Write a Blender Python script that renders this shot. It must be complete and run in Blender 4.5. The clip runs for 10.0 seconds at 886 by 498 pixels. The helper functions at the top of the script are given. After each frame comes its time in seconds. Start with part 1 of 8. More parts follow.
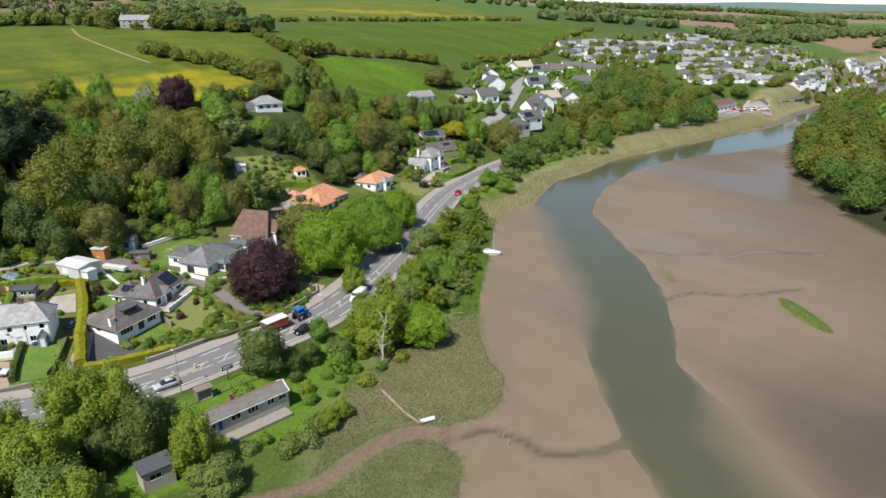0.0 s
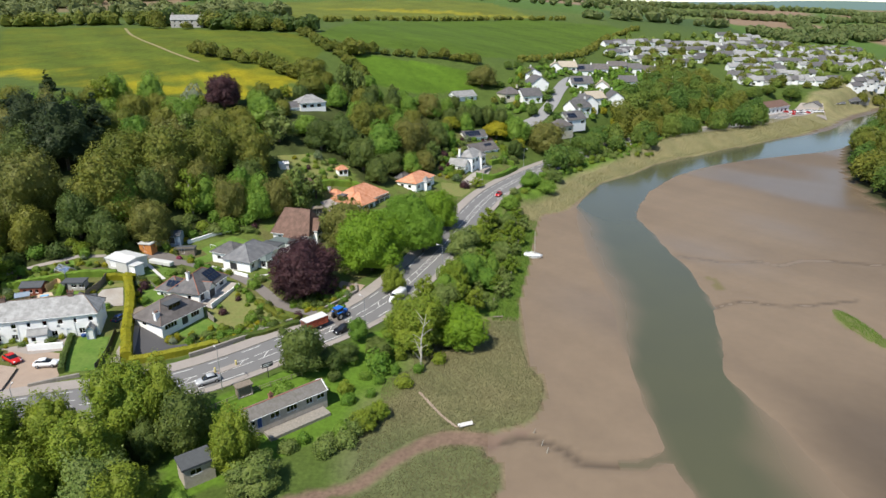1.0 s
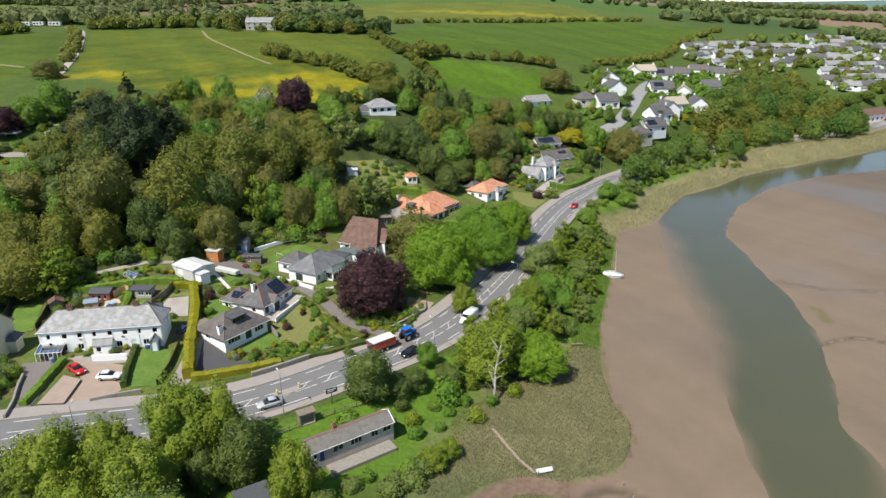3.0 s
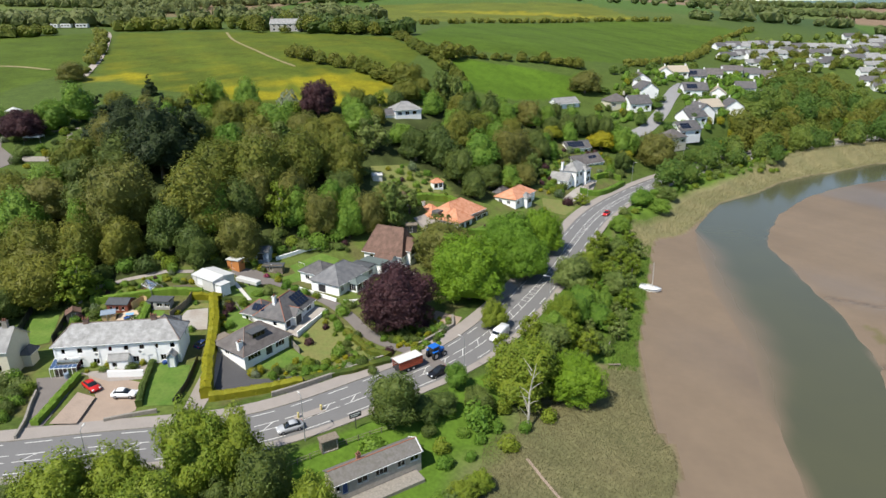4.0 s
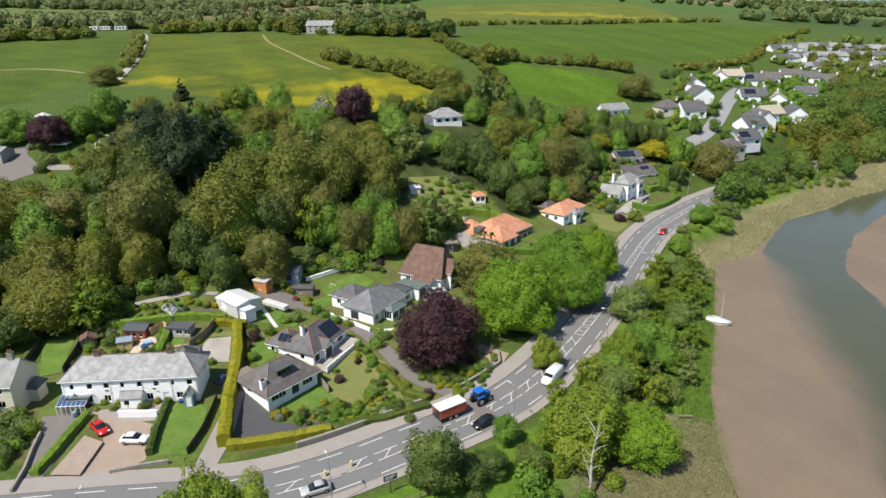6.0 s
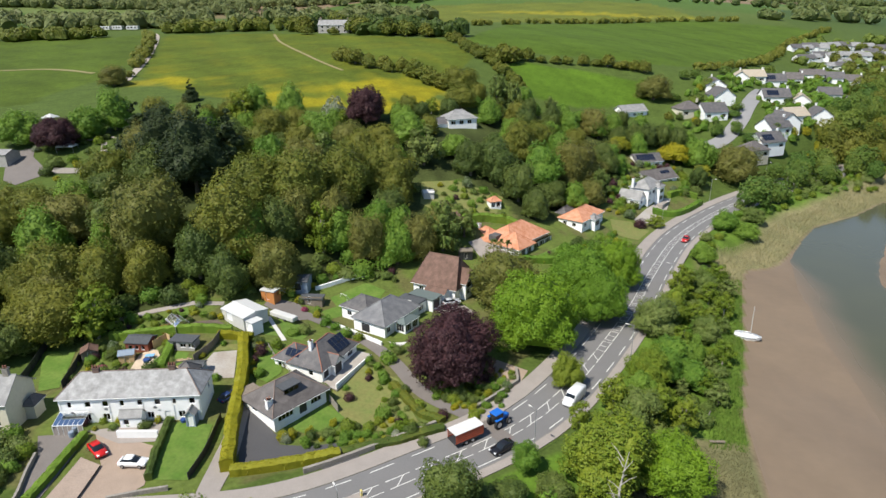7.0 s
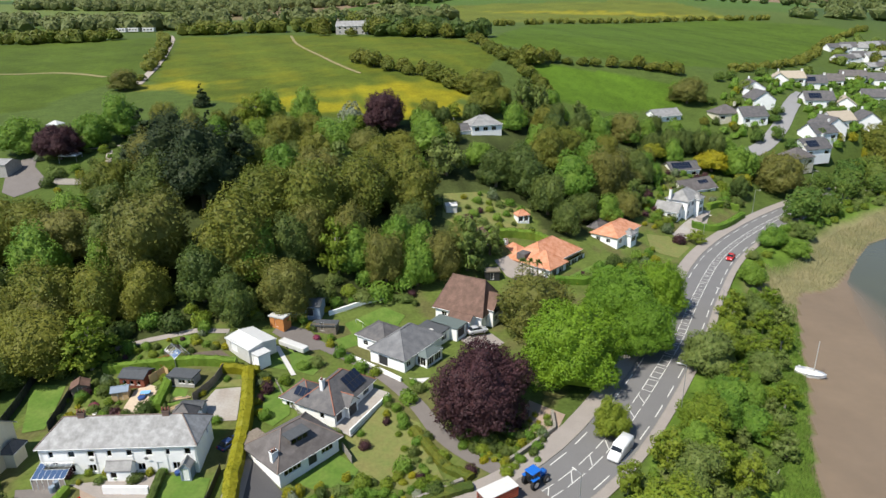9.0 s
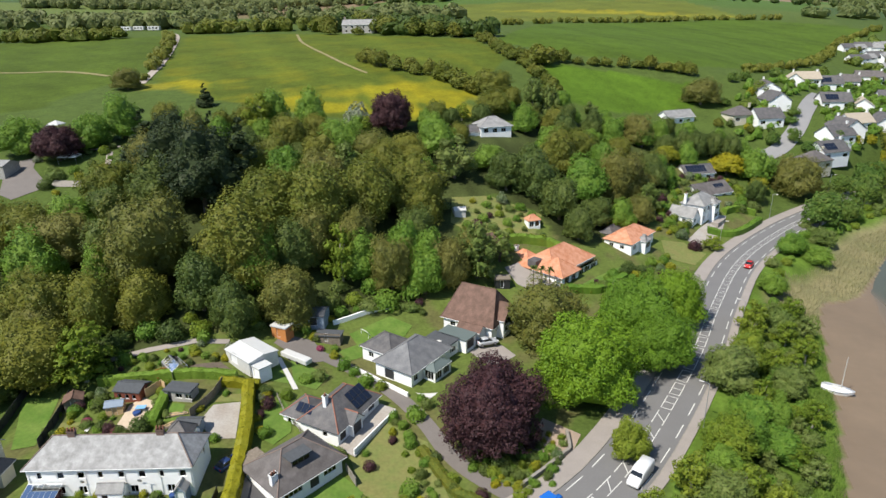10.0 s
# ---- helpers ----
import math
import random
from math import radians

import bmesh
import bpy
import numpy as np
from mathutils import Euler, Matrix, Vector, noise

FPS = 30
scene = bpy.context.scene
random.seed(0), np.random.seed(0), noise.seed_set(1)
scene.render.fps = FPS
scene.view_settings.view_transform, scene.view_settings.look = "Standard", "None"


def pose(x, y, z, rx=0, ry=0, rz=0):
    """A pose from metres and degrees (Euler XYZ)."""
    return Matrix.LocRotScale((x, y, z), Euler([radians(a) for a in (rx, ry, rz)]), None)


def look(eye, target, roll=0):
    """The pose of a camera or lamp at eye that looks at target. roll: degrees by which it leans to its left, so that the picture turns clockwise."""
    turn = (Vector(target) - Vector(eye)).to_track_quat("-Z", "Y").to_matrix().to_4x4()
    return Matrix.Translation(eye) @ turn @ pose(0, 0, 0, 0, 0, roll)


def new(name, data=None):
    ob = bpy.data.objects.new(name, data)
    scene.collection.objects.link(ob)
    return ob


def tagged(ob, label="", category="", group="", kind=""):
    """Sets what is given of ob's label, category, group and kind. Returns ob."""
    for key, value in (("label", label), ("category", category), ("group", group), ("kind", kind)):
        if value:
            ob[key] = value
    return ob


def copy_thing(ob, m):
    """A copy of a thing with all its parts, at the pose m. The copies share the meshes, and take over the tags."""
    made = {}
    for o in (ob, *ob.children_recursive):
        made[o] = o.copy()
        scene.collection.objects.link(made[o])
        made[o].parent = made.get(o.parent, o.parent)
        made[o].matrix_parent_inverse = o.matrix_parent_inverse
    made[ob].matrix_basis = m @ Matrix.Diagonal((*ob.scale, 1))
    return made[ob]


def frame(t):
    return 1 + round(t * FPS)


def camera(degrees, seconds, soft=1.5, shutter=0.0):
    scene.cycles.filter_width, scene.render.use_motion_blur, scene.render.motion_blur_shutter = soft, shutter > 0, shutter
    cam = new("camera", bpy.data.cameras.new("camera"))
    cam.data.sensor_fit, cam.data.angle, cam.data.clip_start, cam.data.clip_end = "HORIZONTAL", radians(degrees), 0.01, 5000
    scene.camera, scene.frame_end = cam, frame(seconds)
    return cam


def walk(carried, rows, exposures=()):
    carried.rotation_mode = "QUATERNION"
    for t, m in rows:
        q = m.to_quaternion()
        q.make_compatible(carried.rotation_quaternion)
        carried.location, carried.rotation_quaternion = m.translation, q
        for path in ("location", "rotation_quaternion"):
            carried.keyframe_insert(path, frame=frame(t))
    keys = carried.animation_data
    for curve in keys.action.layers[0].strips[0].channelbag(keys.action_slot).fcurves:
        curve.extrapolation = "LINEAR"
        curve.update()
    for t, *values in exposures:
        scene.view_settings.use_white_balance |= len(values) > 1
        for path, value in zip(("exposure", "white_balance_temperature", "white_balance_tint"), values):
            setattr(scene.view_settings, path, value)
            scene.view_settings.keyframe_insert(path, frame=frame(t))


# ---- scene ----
cam = camera(69.6, 10.0)
# seconds, place, yaw, pitch, roll
ROWS = [
    (0, -2.579, 1.201, 64.943, -0.873, -20.287, 0.138),
    (0.5, -2.772, 1.602, 64.938, 0.991, -20.309, 0.052),
    (1, -3.153, 2.572, 64.972, 2.765, -20.329, 0.064),
    (1.5, -3.783, 4.157, 64.983, 4.389, -20.312, -0.029),
    (2, -4.647, 6.411, 65.001, 5.861, -20.316, -0.125),
    (2.5, -5.747, 9.161, 65.022, 7.314, -20.248, -0.123),
    (4, -9.783, 19.082, 65.135, 10.590, -20.152, -0.425),
    (4.5, -11.137, 22.652, 65.155, 11.527, -20.111, -0.528),
    (5, -12.547, 26.284, 65.157, 12.302, -20.051, -0.631),
    (5.5, -13.848, 29.836, 65.174, 13.051, -20.024, -0.634),
    (7, -17.471, 39.129, 65.209, 14.752, -20.074, -0.641),
    (7.5, -18.667, 42.192, 65.202, 15.159, -20.086, -0.743),
    (8, -19.936, 45.338, 65.123, 15.552, -20.118, -0.744),
    (8.5, -21.204, 48.684, 65.102, 16.019, -20.072, -0.848),
    (9, -22.485, 51.877, 65.118, 16.419, -20.018, -0.951),
    (9.5, -23.659, 54.529, 65.044, 16.724, -20.079, -0.952),
    (10, -24.662, 56.926, 64.980, 16.946, -20.087, -0.854),
]
def aimed(x, y, z, yaw, pitch, roll):
    return pose(x, y, z, 90 + pitch, 0, yaw) @ pose(0, 0, 0, 0, 0, roll)


walk(cam, [(r[0], aimed(*r[1:])) for r in ROWS])

# ---- daylight ----
SUN_FROM = Vector((-0.33, -0.47, 0.82)).normalized()
world = bpy.data.worlds.new("sky")
scene.world = world
world.use_nodes = True
wn = world.node_tree.nodes
sky = wn.new("ShaderNodeTexSky")
sky.sky_type, sky.sun_disc = "NISHITA", False
sky.sun_elevation = math.asin(SUN_FROM.z)
sky.sun_rotation = math.atan2(SUN_FROM.x, SUN_FROM.y)
sky.air_density, sky.dust_density, sky.ozone_density = 0.9, 0.0, 1.0
world.node_tree.links.new(sky.outputs[0], wn["Background"].inputs[0])
wn["Background"].inputs[1].default_value = 0.115
sun = new("sun", bpy.data.lights.new("sun", "SUN"))
sun.data.energy, sun.data.angle, sun.data.color = 4.6, radians(0.53), (1.0, 0.95, 0.86)
sun.matrix_world = look((0, 0, 300), Vector((0, 0, 300)) - SUN_FROM)
scene.view_settings.exposure = 0.4


# ---- the lie of the land ----
def sstep(a, b, x):
    t = np.clip((x - a) / (b - a), 0, 1)
    return t * t * (3 - 2 * t)


def line_dist(x, y, pts):
    """Distance to a line of points, and that distance signed: plus on the line's left."""
    x, y = np.asarray(x, float), np.asarray(y, float)
    best = np.full(x.shape, 1e12)
    side = np.ones(x.shape)
    for (ax, ay), (bx, by) in zip(pts[:-1], pts[1:]):
        dx, dy = bx - ax, by - ay
        t = np.clip(((x - ax) * dx + (y - ay) * dy) / (dx * dx + dy * dy), 0, 1)
        ex, ey = x - ax - t * dx, y - ay - t * dy
        d = ex * ex + ey * ey
        cr = dx * ey - dy * ex
        near = d < best - 1e-9
        best = np.where(near, d, best)
        side = np.where(near, np.where(cr >= 0, 1.0, -1.0), side)
    best = np.sqrt(best)
    return best, best * side


def inside(x, y, pts):
    x, y = np.asarray(x, float), np.asarray(y, float)
    hit = np.zeros(x.shape, bool)
    for (ax, ay), (bx, by) in zip(pts, pts[1:] + pts[:1]):
        xx = ax + (y - ay) * ((bx - ax) / (by - ay if by != ay else 1e-9))
        hit ^= ((ay > y) != (by > y)) & (x < xx)
    return hit


def within(x, y, pts):
    """The same for one point."""
    hit = False
    for (ax, ay), (bx, by) in zip(pts, pts[1:] + pts[:1]):
        if (ay > y) != (by > y) and x < ax + (y - ay) * (bx - ax) / (by - ay):
            hit = not hit
    return hit


def smooth_line(pts, n=6):
    """A rounded line through the points."""
    out = []
    q = [pts[0]] + list(pts) + [pts[-1]]
    for k in range(1, len(q) - 2):
        p0, p1, p2, p3 = (np.array(v, float) for v in q[k - 1:k + 3])
        for j in range(n):
            t = j / n
            out.append(tuple(0.5 * (2 * p1 + (p2 - p0) * t + (2 * p0 - 5 * p1 + 4 * p2 - p3) * t * t + (3 * p1 - p0 - 3 * p2 + p3) * t ** 3)))
    return out + [tuple(pts[-1])]


ROAD = smooth_line([(-190, 62), (-140, 71), (-105, 79), (-79, 88), (-57, 96.5), (-40.5, 111), (-24, 132), (-11, 170), (-4.5, 197), (4, 227), (17, 254), (33, 279),
                    (58, 311), (85, 338), (125, 368), (170, 400), (215, 450)])
ROAD_Z = 3.2
SHORE = smooth_line([(2, -60), (2, 40), (1.1, 73.9), (1.8, 78.8), (1.2, 83.2), (-0.6, 86), (0.2, 90.3), (2.8, 91.9), (6.2, 93.3), (9.4, 98), (10.8, 106.5), (8.8, 111.7), (7.6, 121), (7.7, 131.8),
                     (8.8, 144.3), (12, 163), (14.8, 181.3), (17.2, 197), (20.5, 212), (28, 217), (35.5, 230), (46, 253), (51, 260.8), (66.5, 276.5), (85.5, 299.5), (122, 328), (160, 357),
                     (196, 388), (212, 404), (245, 445), (300, 500), (410, 625), (540, 760), (800, 900)], 4)
BANK = smooth_line([(175, -60), (160, 40), (148, 110), (139, 186), (141, 217), (148, 248), (162, 289), (188, 337), (240, 402), (315, 480), (411, 592), (560, 720), (830, 860)], 4)
CH_L = [(27, -60), (27.5, 40), (28.2, 74), (26.7, 82.3), (26.3, 96.7), (26.6, 112), (27, 124), (28.4, 138.5), (29, 152), (28.4, 172.7), (29.4, 198.7), (31.5, 218), (34.5, 232), (44, 256), (49, 263), (64.5, 279), (83, 301.5),
        (120.5, 331), (162, 362), (203, 390), (246, 440), (300, 492), (412, 618), (545, 750), (810, 885)]
CH_R = [(66, -60), (60, 40), (53.8, 75), (52.5, 84), (50.8, 96.4), (48.3, 105.7), (48, 112), (50.8, 121.4), (53.4, 132.2), (55.9, 143.1), (56.6, 155.6), (57.6, 165.8), (56.2, 177.2), (55.6, 190), (54.6, 207.8), (56.8, 221.3),
        (67.2, 244.9), (87.1, 273.5), (112.8, 296.2), (148, 314.5), (182, 332), (215, 362), (243, 404), (317, 481), (412, 593), (556, 724), (826, 864)]
CHANNEL = smooth_line(CH_L, 3) + smooth_line(CH_R, 3)[::-1]
CREEK = smooth_line([(-36, 71), (-30, 72.5), (-24, 74.8), (-19, 76.8), (-14.8, 82.5), (-10.2, 87), (-5.2, 88.9), (0.5, 88.3), (6, 90), (9.6, 88.8), (12.6, 86.6), (14.1, 84.4), (18, 84.1), (23.5, 84.3), (29, 87)], 4)
RILL = smooth_line([(56, 175), (60, 173.6), (67.5, 171.2), (77.6, 172), (81.3, 169.4), (92, 174), (108, 171)], 4)
RILL_B = smooth_line([(52, 140), (62, 145), (72, 143), (90, 147)], 4)

SPOTS = [(-150, 60, 4), (-100, 108, 3.6), (-76, 116, 3.3), (-64, 128, 2.9), (-105, 130, 5), (-91, 142, 6.6), (-86, 156, 6), (-60, 152, 4), (-50, 180, 4.6), (-30, 202, 5.4),
         (-18, 228, 5), (-1, 254, 6), (-66, 208, 14), (-95, 170, 13), (-140, 165, 16), (-168, 190, 26), (-100, 235, 27), (-64, 258, 26), (-30, 262, 15), (-3, 332, 22),
         (45, 366, 27), (25, 300, 9), (-73, 345, 42), (-18, 386, 41), (-215, 262, 38), (-320, 430, 56), (-60, 450, 53), (110, 405, 15), (180, 490, 18)]
FAR_SPOTS = [(230, 650, 40), (420, 790, 26), (-100, 700, 66), (-450, 700, 66), (-420, 250, 40), (120, 880, 70), (-60, 1050, 92), (300, 1300, 72), (-300, 1500, 120), (1100, 1500, 50), (-1500, 900, 110),
             (-900, 2600, 170), (1200, 3600, 80), (3400, 2600, 72), (-3000, 2000, 170), (500, 1000, 45), (150, -300, 10), (-400, -300, 60)]
spot = np.array(SPOTS + FAR_SPOTS, float)


def swell(d2):
    return np.sqrt(d2 + 900.0)


gap = swell((spot[:, None, 0] - spot[None, :, 0]) ** 2 + (spot[:, None, 1] - spot[None, :, 1]) ** 2)
count = len(spot)
system = np.zeros((count + 1, count + 1))
system[:count, :count], system[count, :count], system[:count, count] = gap, 1, 1
WEIGHTS = np.linalg.solve(system, np.append(spot[:, 2], 0))


def ripple(x, y, size, seed=0.0):
    return (np.sin(x / size + 1.3 + seed) * np.cos(y / size * 1.13 - 0.4 + seed) + 0.5 * np.sin(x / size * 2.3 + y / size * 1.7 + seed * 2)) / 1.5


def ground(x, y):
    """The height of the land, the mud and the river bed."""
    x, y = np.asarray(x, float), np.asarray(y, float)
    h = np.full(x.shape, WEIGHTS[count])
    for (sx, sy, sz), w in zip(spot, WEIGHTS):
        h = h + w * swell((x - sx) ** 2 + (y - sy) ** 2)
    h = h + 0.18 * ripple(x, y, 9.0) + 6.0 * ripple(x, y, 260.0, 2.0) * sstep(600, 1400, np.hypot(x, y))
    dr, rs = line_dist(x, y, ROAD)
    h = ROAD_Z + (h - ROAD_Z) * sstep(7.5, 22, dr)
    ds, ss = line_dist(x, y, SHORE)
    land = 0.35 + (np.maximum(h, 0.6) - 0.35) * sstep(3, np.where(y < 130, 26, 17), ss)
    mud = 0.06 * ripple(x, y, 7.0, 1.0) + 0.03 * ripple(x, y, 2.1, 3.0)
    bed = np.where(inside(x, y, CHANNEL), line_dist(x, y, CHANNEL + CHANNEL[:1])[0], 0)
    mud = mud - 1.6 * sstep(0, 12, bed)
    for gully, width, deep in ((CREEK, 1.5, 0.4), (RILL, 0.9, 0.25), (RILL_B, 0.7, 0.15)):
        mud = mud - deep * (1 - sstep(0, width, line_dist(x, y, gully)[0]))
    mud = mud + 0.35 * np.exp(-(((x - 82.4) / 2.0 + (y - 132) / 30) ** 2 + ((y - 132) / 9.5) ** 2) ** 2)
    h = np.where(ss > 0, land, mud)
    db, bs = line_dist(x, y, BANK)
    rise = 0.3 + 26 * sstep(0, 110, -bs) + 0.06 * np.maximum(-bs, 0)
    return np.where(bs < 0, rise, h)


# ---- materials ----
def shade(name, col, rough=0.85, metal=0.0, var=0.25, size=2.0, fine=25.0, bump=0.2, other=None, per_object=0.0, per_island=0.0, attribute="", leafy=0.0, spec=0.4):
    """A surface of one colour, broken up at two scales; other: the colour that it drifts to."""
    m = bpy.data.materials.new(name)
    m.use_nodes = True
    nt = m.node_tree
    n, link = nt.nodes, nt.links.new
    b = n["Principled BSDF"]
    place = n.new("ShaderNodeNewGeometry")

    def grain(scale, detail):
        t = n.new("ShaderNodeTexNoise")
        t.inputs["Scale"].default_value, t.inputs["Detail"].default_value = scale, detail
        link(place.outputs["Position"], t.inputs["Vector"])
        return t.outputs[0]

    def maths(op, a, c):
        k = n.new("ShaderNodeMath")
        k.operation = op
        for socket, v in zip(k.inputs, (a, c)):
            if isinstance(v, (int, float)):
                socket.default_value = v
            else:
                link(v, socket)
        return k.outputs[0]

    def blend(kind, f, a, c):
        k = n.new("ShaderNodeMix")
        k.data_type, k.blend_type = "RGBA", kind
        for socket, v in zip((k.inputs["Factor"], k.inputs["A"], k.inputs["B"]), (f, a, c)):
            if isinstance(v, (int, float)):
                socket.default_value = v
            elif isinstance(v, tuple):
                socket.default_value = (*v, 1)
            else:
                link(v, socket)
        return k.outputs["Result"]

    big, small = grain(1 / size, 4), grain(fine / 10, 3)
    colour = tuple(col)
    if attribute:
        a = n.new("ShaderNodeAttribute")
        a.attribute_name = attribute
        colour = a.outputs["Color"]
    if other:
        drift = big
        if per_island:
            drift = maths("ADD", maths("MULTIPLY", big, 1 - per_island), maths("MULTIPLY", place.outputs["Random Per Island"], per_island))
        if per_object:
            info = n.new("ShaderNodeObjectInfo")
            drift = maths("ADD", drift, maths("MULTIPLY", maths("SUBTRACT", info.outputs["Random"], 0.5), per_object))
        ramp = n.new("ShaderNodeMapRange")
        ramp.inputs["From Min"].default_value, ramp.inputs["From Max"].default_value = 0.3, 0.7
        link(drift, ramp.inputs[0])
        colour = blend("MIX", ramp.outputs[0], colour, tuple(other))
    dark = maths("ADD", maths("MULTIPLY", maths("SUBTRACT", small, 0.5), 2 * var), maths("ADD", maths("MULTIPLY", maths("SUBTRACT", big, 0.5), 1.4 * var), 1.0))
    grey = n.new("ShaderNodeCombineColor")
    for s in grey.inputs:
        link(dark, s)
    colour = blend("MULTIPLY", 1.0, colour, grey.outputs[0])
    link(colour, b.inputs["Base Color"])
    b.inputs["Roughness"].default_value, b.inputs["Metallic"].default_value = rough, metal
    b.inputs["Specular IOR Level"].default_value = spec
    if bump:
        k = n.new("ShaderNodeBump")
        k.inputs["Strength"].default_value, k.inputs["Distance"].default_value = bump, 0.05
        link(small, k.inputs["Height"])
        link(k.outputs[0], b.inputs["Normal"])
    if leafy:
        t = n.new("ShaderNodeBsdfTranslucent")
        link(colour, t.inputs[0])
        s = n.new("ShaderNodeMixShader")
        s.inputs[0].default_value = leafy
        link(b.outputs[0], s.inputs[1])
        link(t.outputs[0], s.inputs[2])
        link(s.outputs[0], n["Material Output"].inputs[0])
    return m


def foliage(name, a, c, per_object=0.35, var=0.3):
    return shade(name, a, 0.6, other=c, var=var, size=5.0, fine=12, bump=0, per_object=per_object, per_island=0.36, leafy=0.24, spec=0.25)


LEAF_OAK = foliage("oak leaves", (0.108, 0.136, 0.017), (0.178, 0.18, 0.026))
LEAF_GREEN = foliage("fresh green leaves", (0.1, 0.205, 0.022), (0.165, 0.26, 0.032))
LEAF_DARK = foliage("dark leaves", (0.062, 0.1, 0.02), (0.115, 0.15, 0.03))
LEAF_BRIGHT = foliage("bright beech leaves", (0.125, 0.235, 0.012), (0.16, 0.265, 0.016))
LEAF_BEECH = foliage("deep green beech leaves", (0.085, 0.19, 0.014), (0.125, 0.225, 0.018))
LEAF_LIME = foliage("young lime-green leaves", (0.128, 0.198, 0.016), (0.195, 0.24, 0.023))
LEAF_COPPER = foliage("copper beech leaves", (0.045, 0.02, 0.024), (0.09, 0.04, 0.042), 0.1)
LEAF_GREY = foliage("grey-green willow leaves", (0.12, 0.178, 0.034), (0.172, 0.212, 0.055))
LEAF_BROWN = foliage("half-open olive-brown leaves", (0.115, 0.13, 0.023), (0.168, 0.162, 0.036))
LEAF_YELLOW = foliage("golden leaves", (0.34, 0.3, 0.012), (0.22, 0.24, 0.02))
LEAF_CONIFER = foliage("conifer needles", (0.024, 0.042, 0.014), (0.045, 0.065, 0.02))
LEAF_FAR = foliage("far woodland leaves", (0.1, 0.14, 0.04), (0.16, 0.18, 0.06))
LEAF_MID = foliage("riverside wood leaves", (0.08, 0.15, 0.024), (0.16, 0.21, 0.034), 0.6)
LEAF_WHITE = foliage("pale blossom", (0.3, 0.32, 0.22), (0.1, 0.15, 0.05))
LEAF_RED = foliage("orange-red young leaves", (0.42, 0.09, 0.02), (0.2, 0.12, 0.02))
LEAF_PINK = foliage("pink blossom", (0.35, 0.07, 0.14), (0.1, 0.14, 0.04))
BARK = shade("bark", (0.13, 0.105, 0.08), 0.9, var=0.4, size=0.5, fine=40, bump=0.5)
BARK_PALE = shade("pale bark", (0.32, 0.3, 0.25), 0.85, var=0.4, size=0.5, fine=40, bump=0.4)
EARTH = shade("land", (1, 1, 1), 0.95, var=0.46, size=4.0, fine=15.0, bump=0.4, attribute="cover", spec=0.15)
MUD = shade("tidal mud", (1, 1, 1), 0.6, var=0.09, size=9.0, fine=5.0, bump=0.12, attribute="cover", spec=0.4)
def dampen(m):
    """Wet mud shines; dry land does not."""
    n, link = m.node_tree.nodes, m.node_tree.links.new
    a, r = n.new("ShaderNodeAttribute"), n.new("ShaderNodeMapRange")
    a.attribute_name = "wet"
    r.inputs["To Min"].default_value, r.inputs["To Max"].default_value = 0.95, 0.32
    link(a.outputs["Fac"], r.inputs[0])
    link(r.outputs[0], n["Principled BSDF"].inputs["Roughness"])


dampen(MUD)
ASPHALT = shade("asphalt", (0.165, 0.16, 0.155), 0.9, var=0.14, size=4.0, fine=60, bump=0.1)
PAVING = shade("footway asphalt", (0.3, 0.265, 0.235), 0.9, var=0.18, size=2.0, fine=50, bump=0.1)
PAINT_LINE = shade("road paint", (0.62, 0.61, 0.57), 0.7, var=0.25, size=0.8, fine=40, bump=0)
STONE = shade("stone", (0.26, 0.235, 0.2), 0.9, var=0.4, size=0.6, fine=40, bump=0.5)
WHITE_WALL = shade("white render", (0.87, 0.865, 0.84), 0.85, var=0.07, size=1.5, fine=20, bump=0.1)
CREAM_WALL = shade("cream render", (0.62, 0.57, 0.44), 0.85, var=0.08, size=1.5, fine=20, bump=0.1)
GREY_WALL = shade("grey render", (0.36, 0.34, 0.31), 0.9, var=0.2, size=1.0, fine=20, bump=0.2)
ROOF_SLATE = shade("weathered slate", (0.22, 0.215, 0.21), 0.75, var=0.22, size=1.4, fine=35, bump=0.25, other=(0.3, 0.295, 0.28))
ROOF_DARK = shade("dark slate", (0.085, 0.083, 0.085), 0.7, var=0.25, size=1.2, fine=35, bump=0.25, other=(0.13, 0.12, 0.115))
ROOF_BROWN = shade("brown tiles", (0.12, 0.072, 0.052), 0.85, var=0.25, size=1.2, fine=35, bump=0.3, other=(0.17, 0.1, 0.075))
ROOF_ORANGE = shade("orange clay tiles", (0.5, 0.2, 0.1), 0.85, var=0.2, size=1.2, fine=30, bump=0.3, other=(0.58, 0.29, 0.18))
RIDGE_RED = shade("red ridge tiles", (0.3, 0.13, 0.085), 0.85, var=0.25, size=0.5, fine=30, bump=0.2)
FRAME_WHITE = shade("white frames", (0.78, 0.78, 0.76), 0.5, var=0.05, bump=0)
METAL_GREY = shade("galvanised steel", (0.42, 0.43, 0.44), 0.45, metal=0.6, var=0.1, bump=0)
WOOD = shade("weathered wood", (0.2, 0.165, 0.125), 0.9, var=0.35, size=0.5, fine=40, bump=0.3)


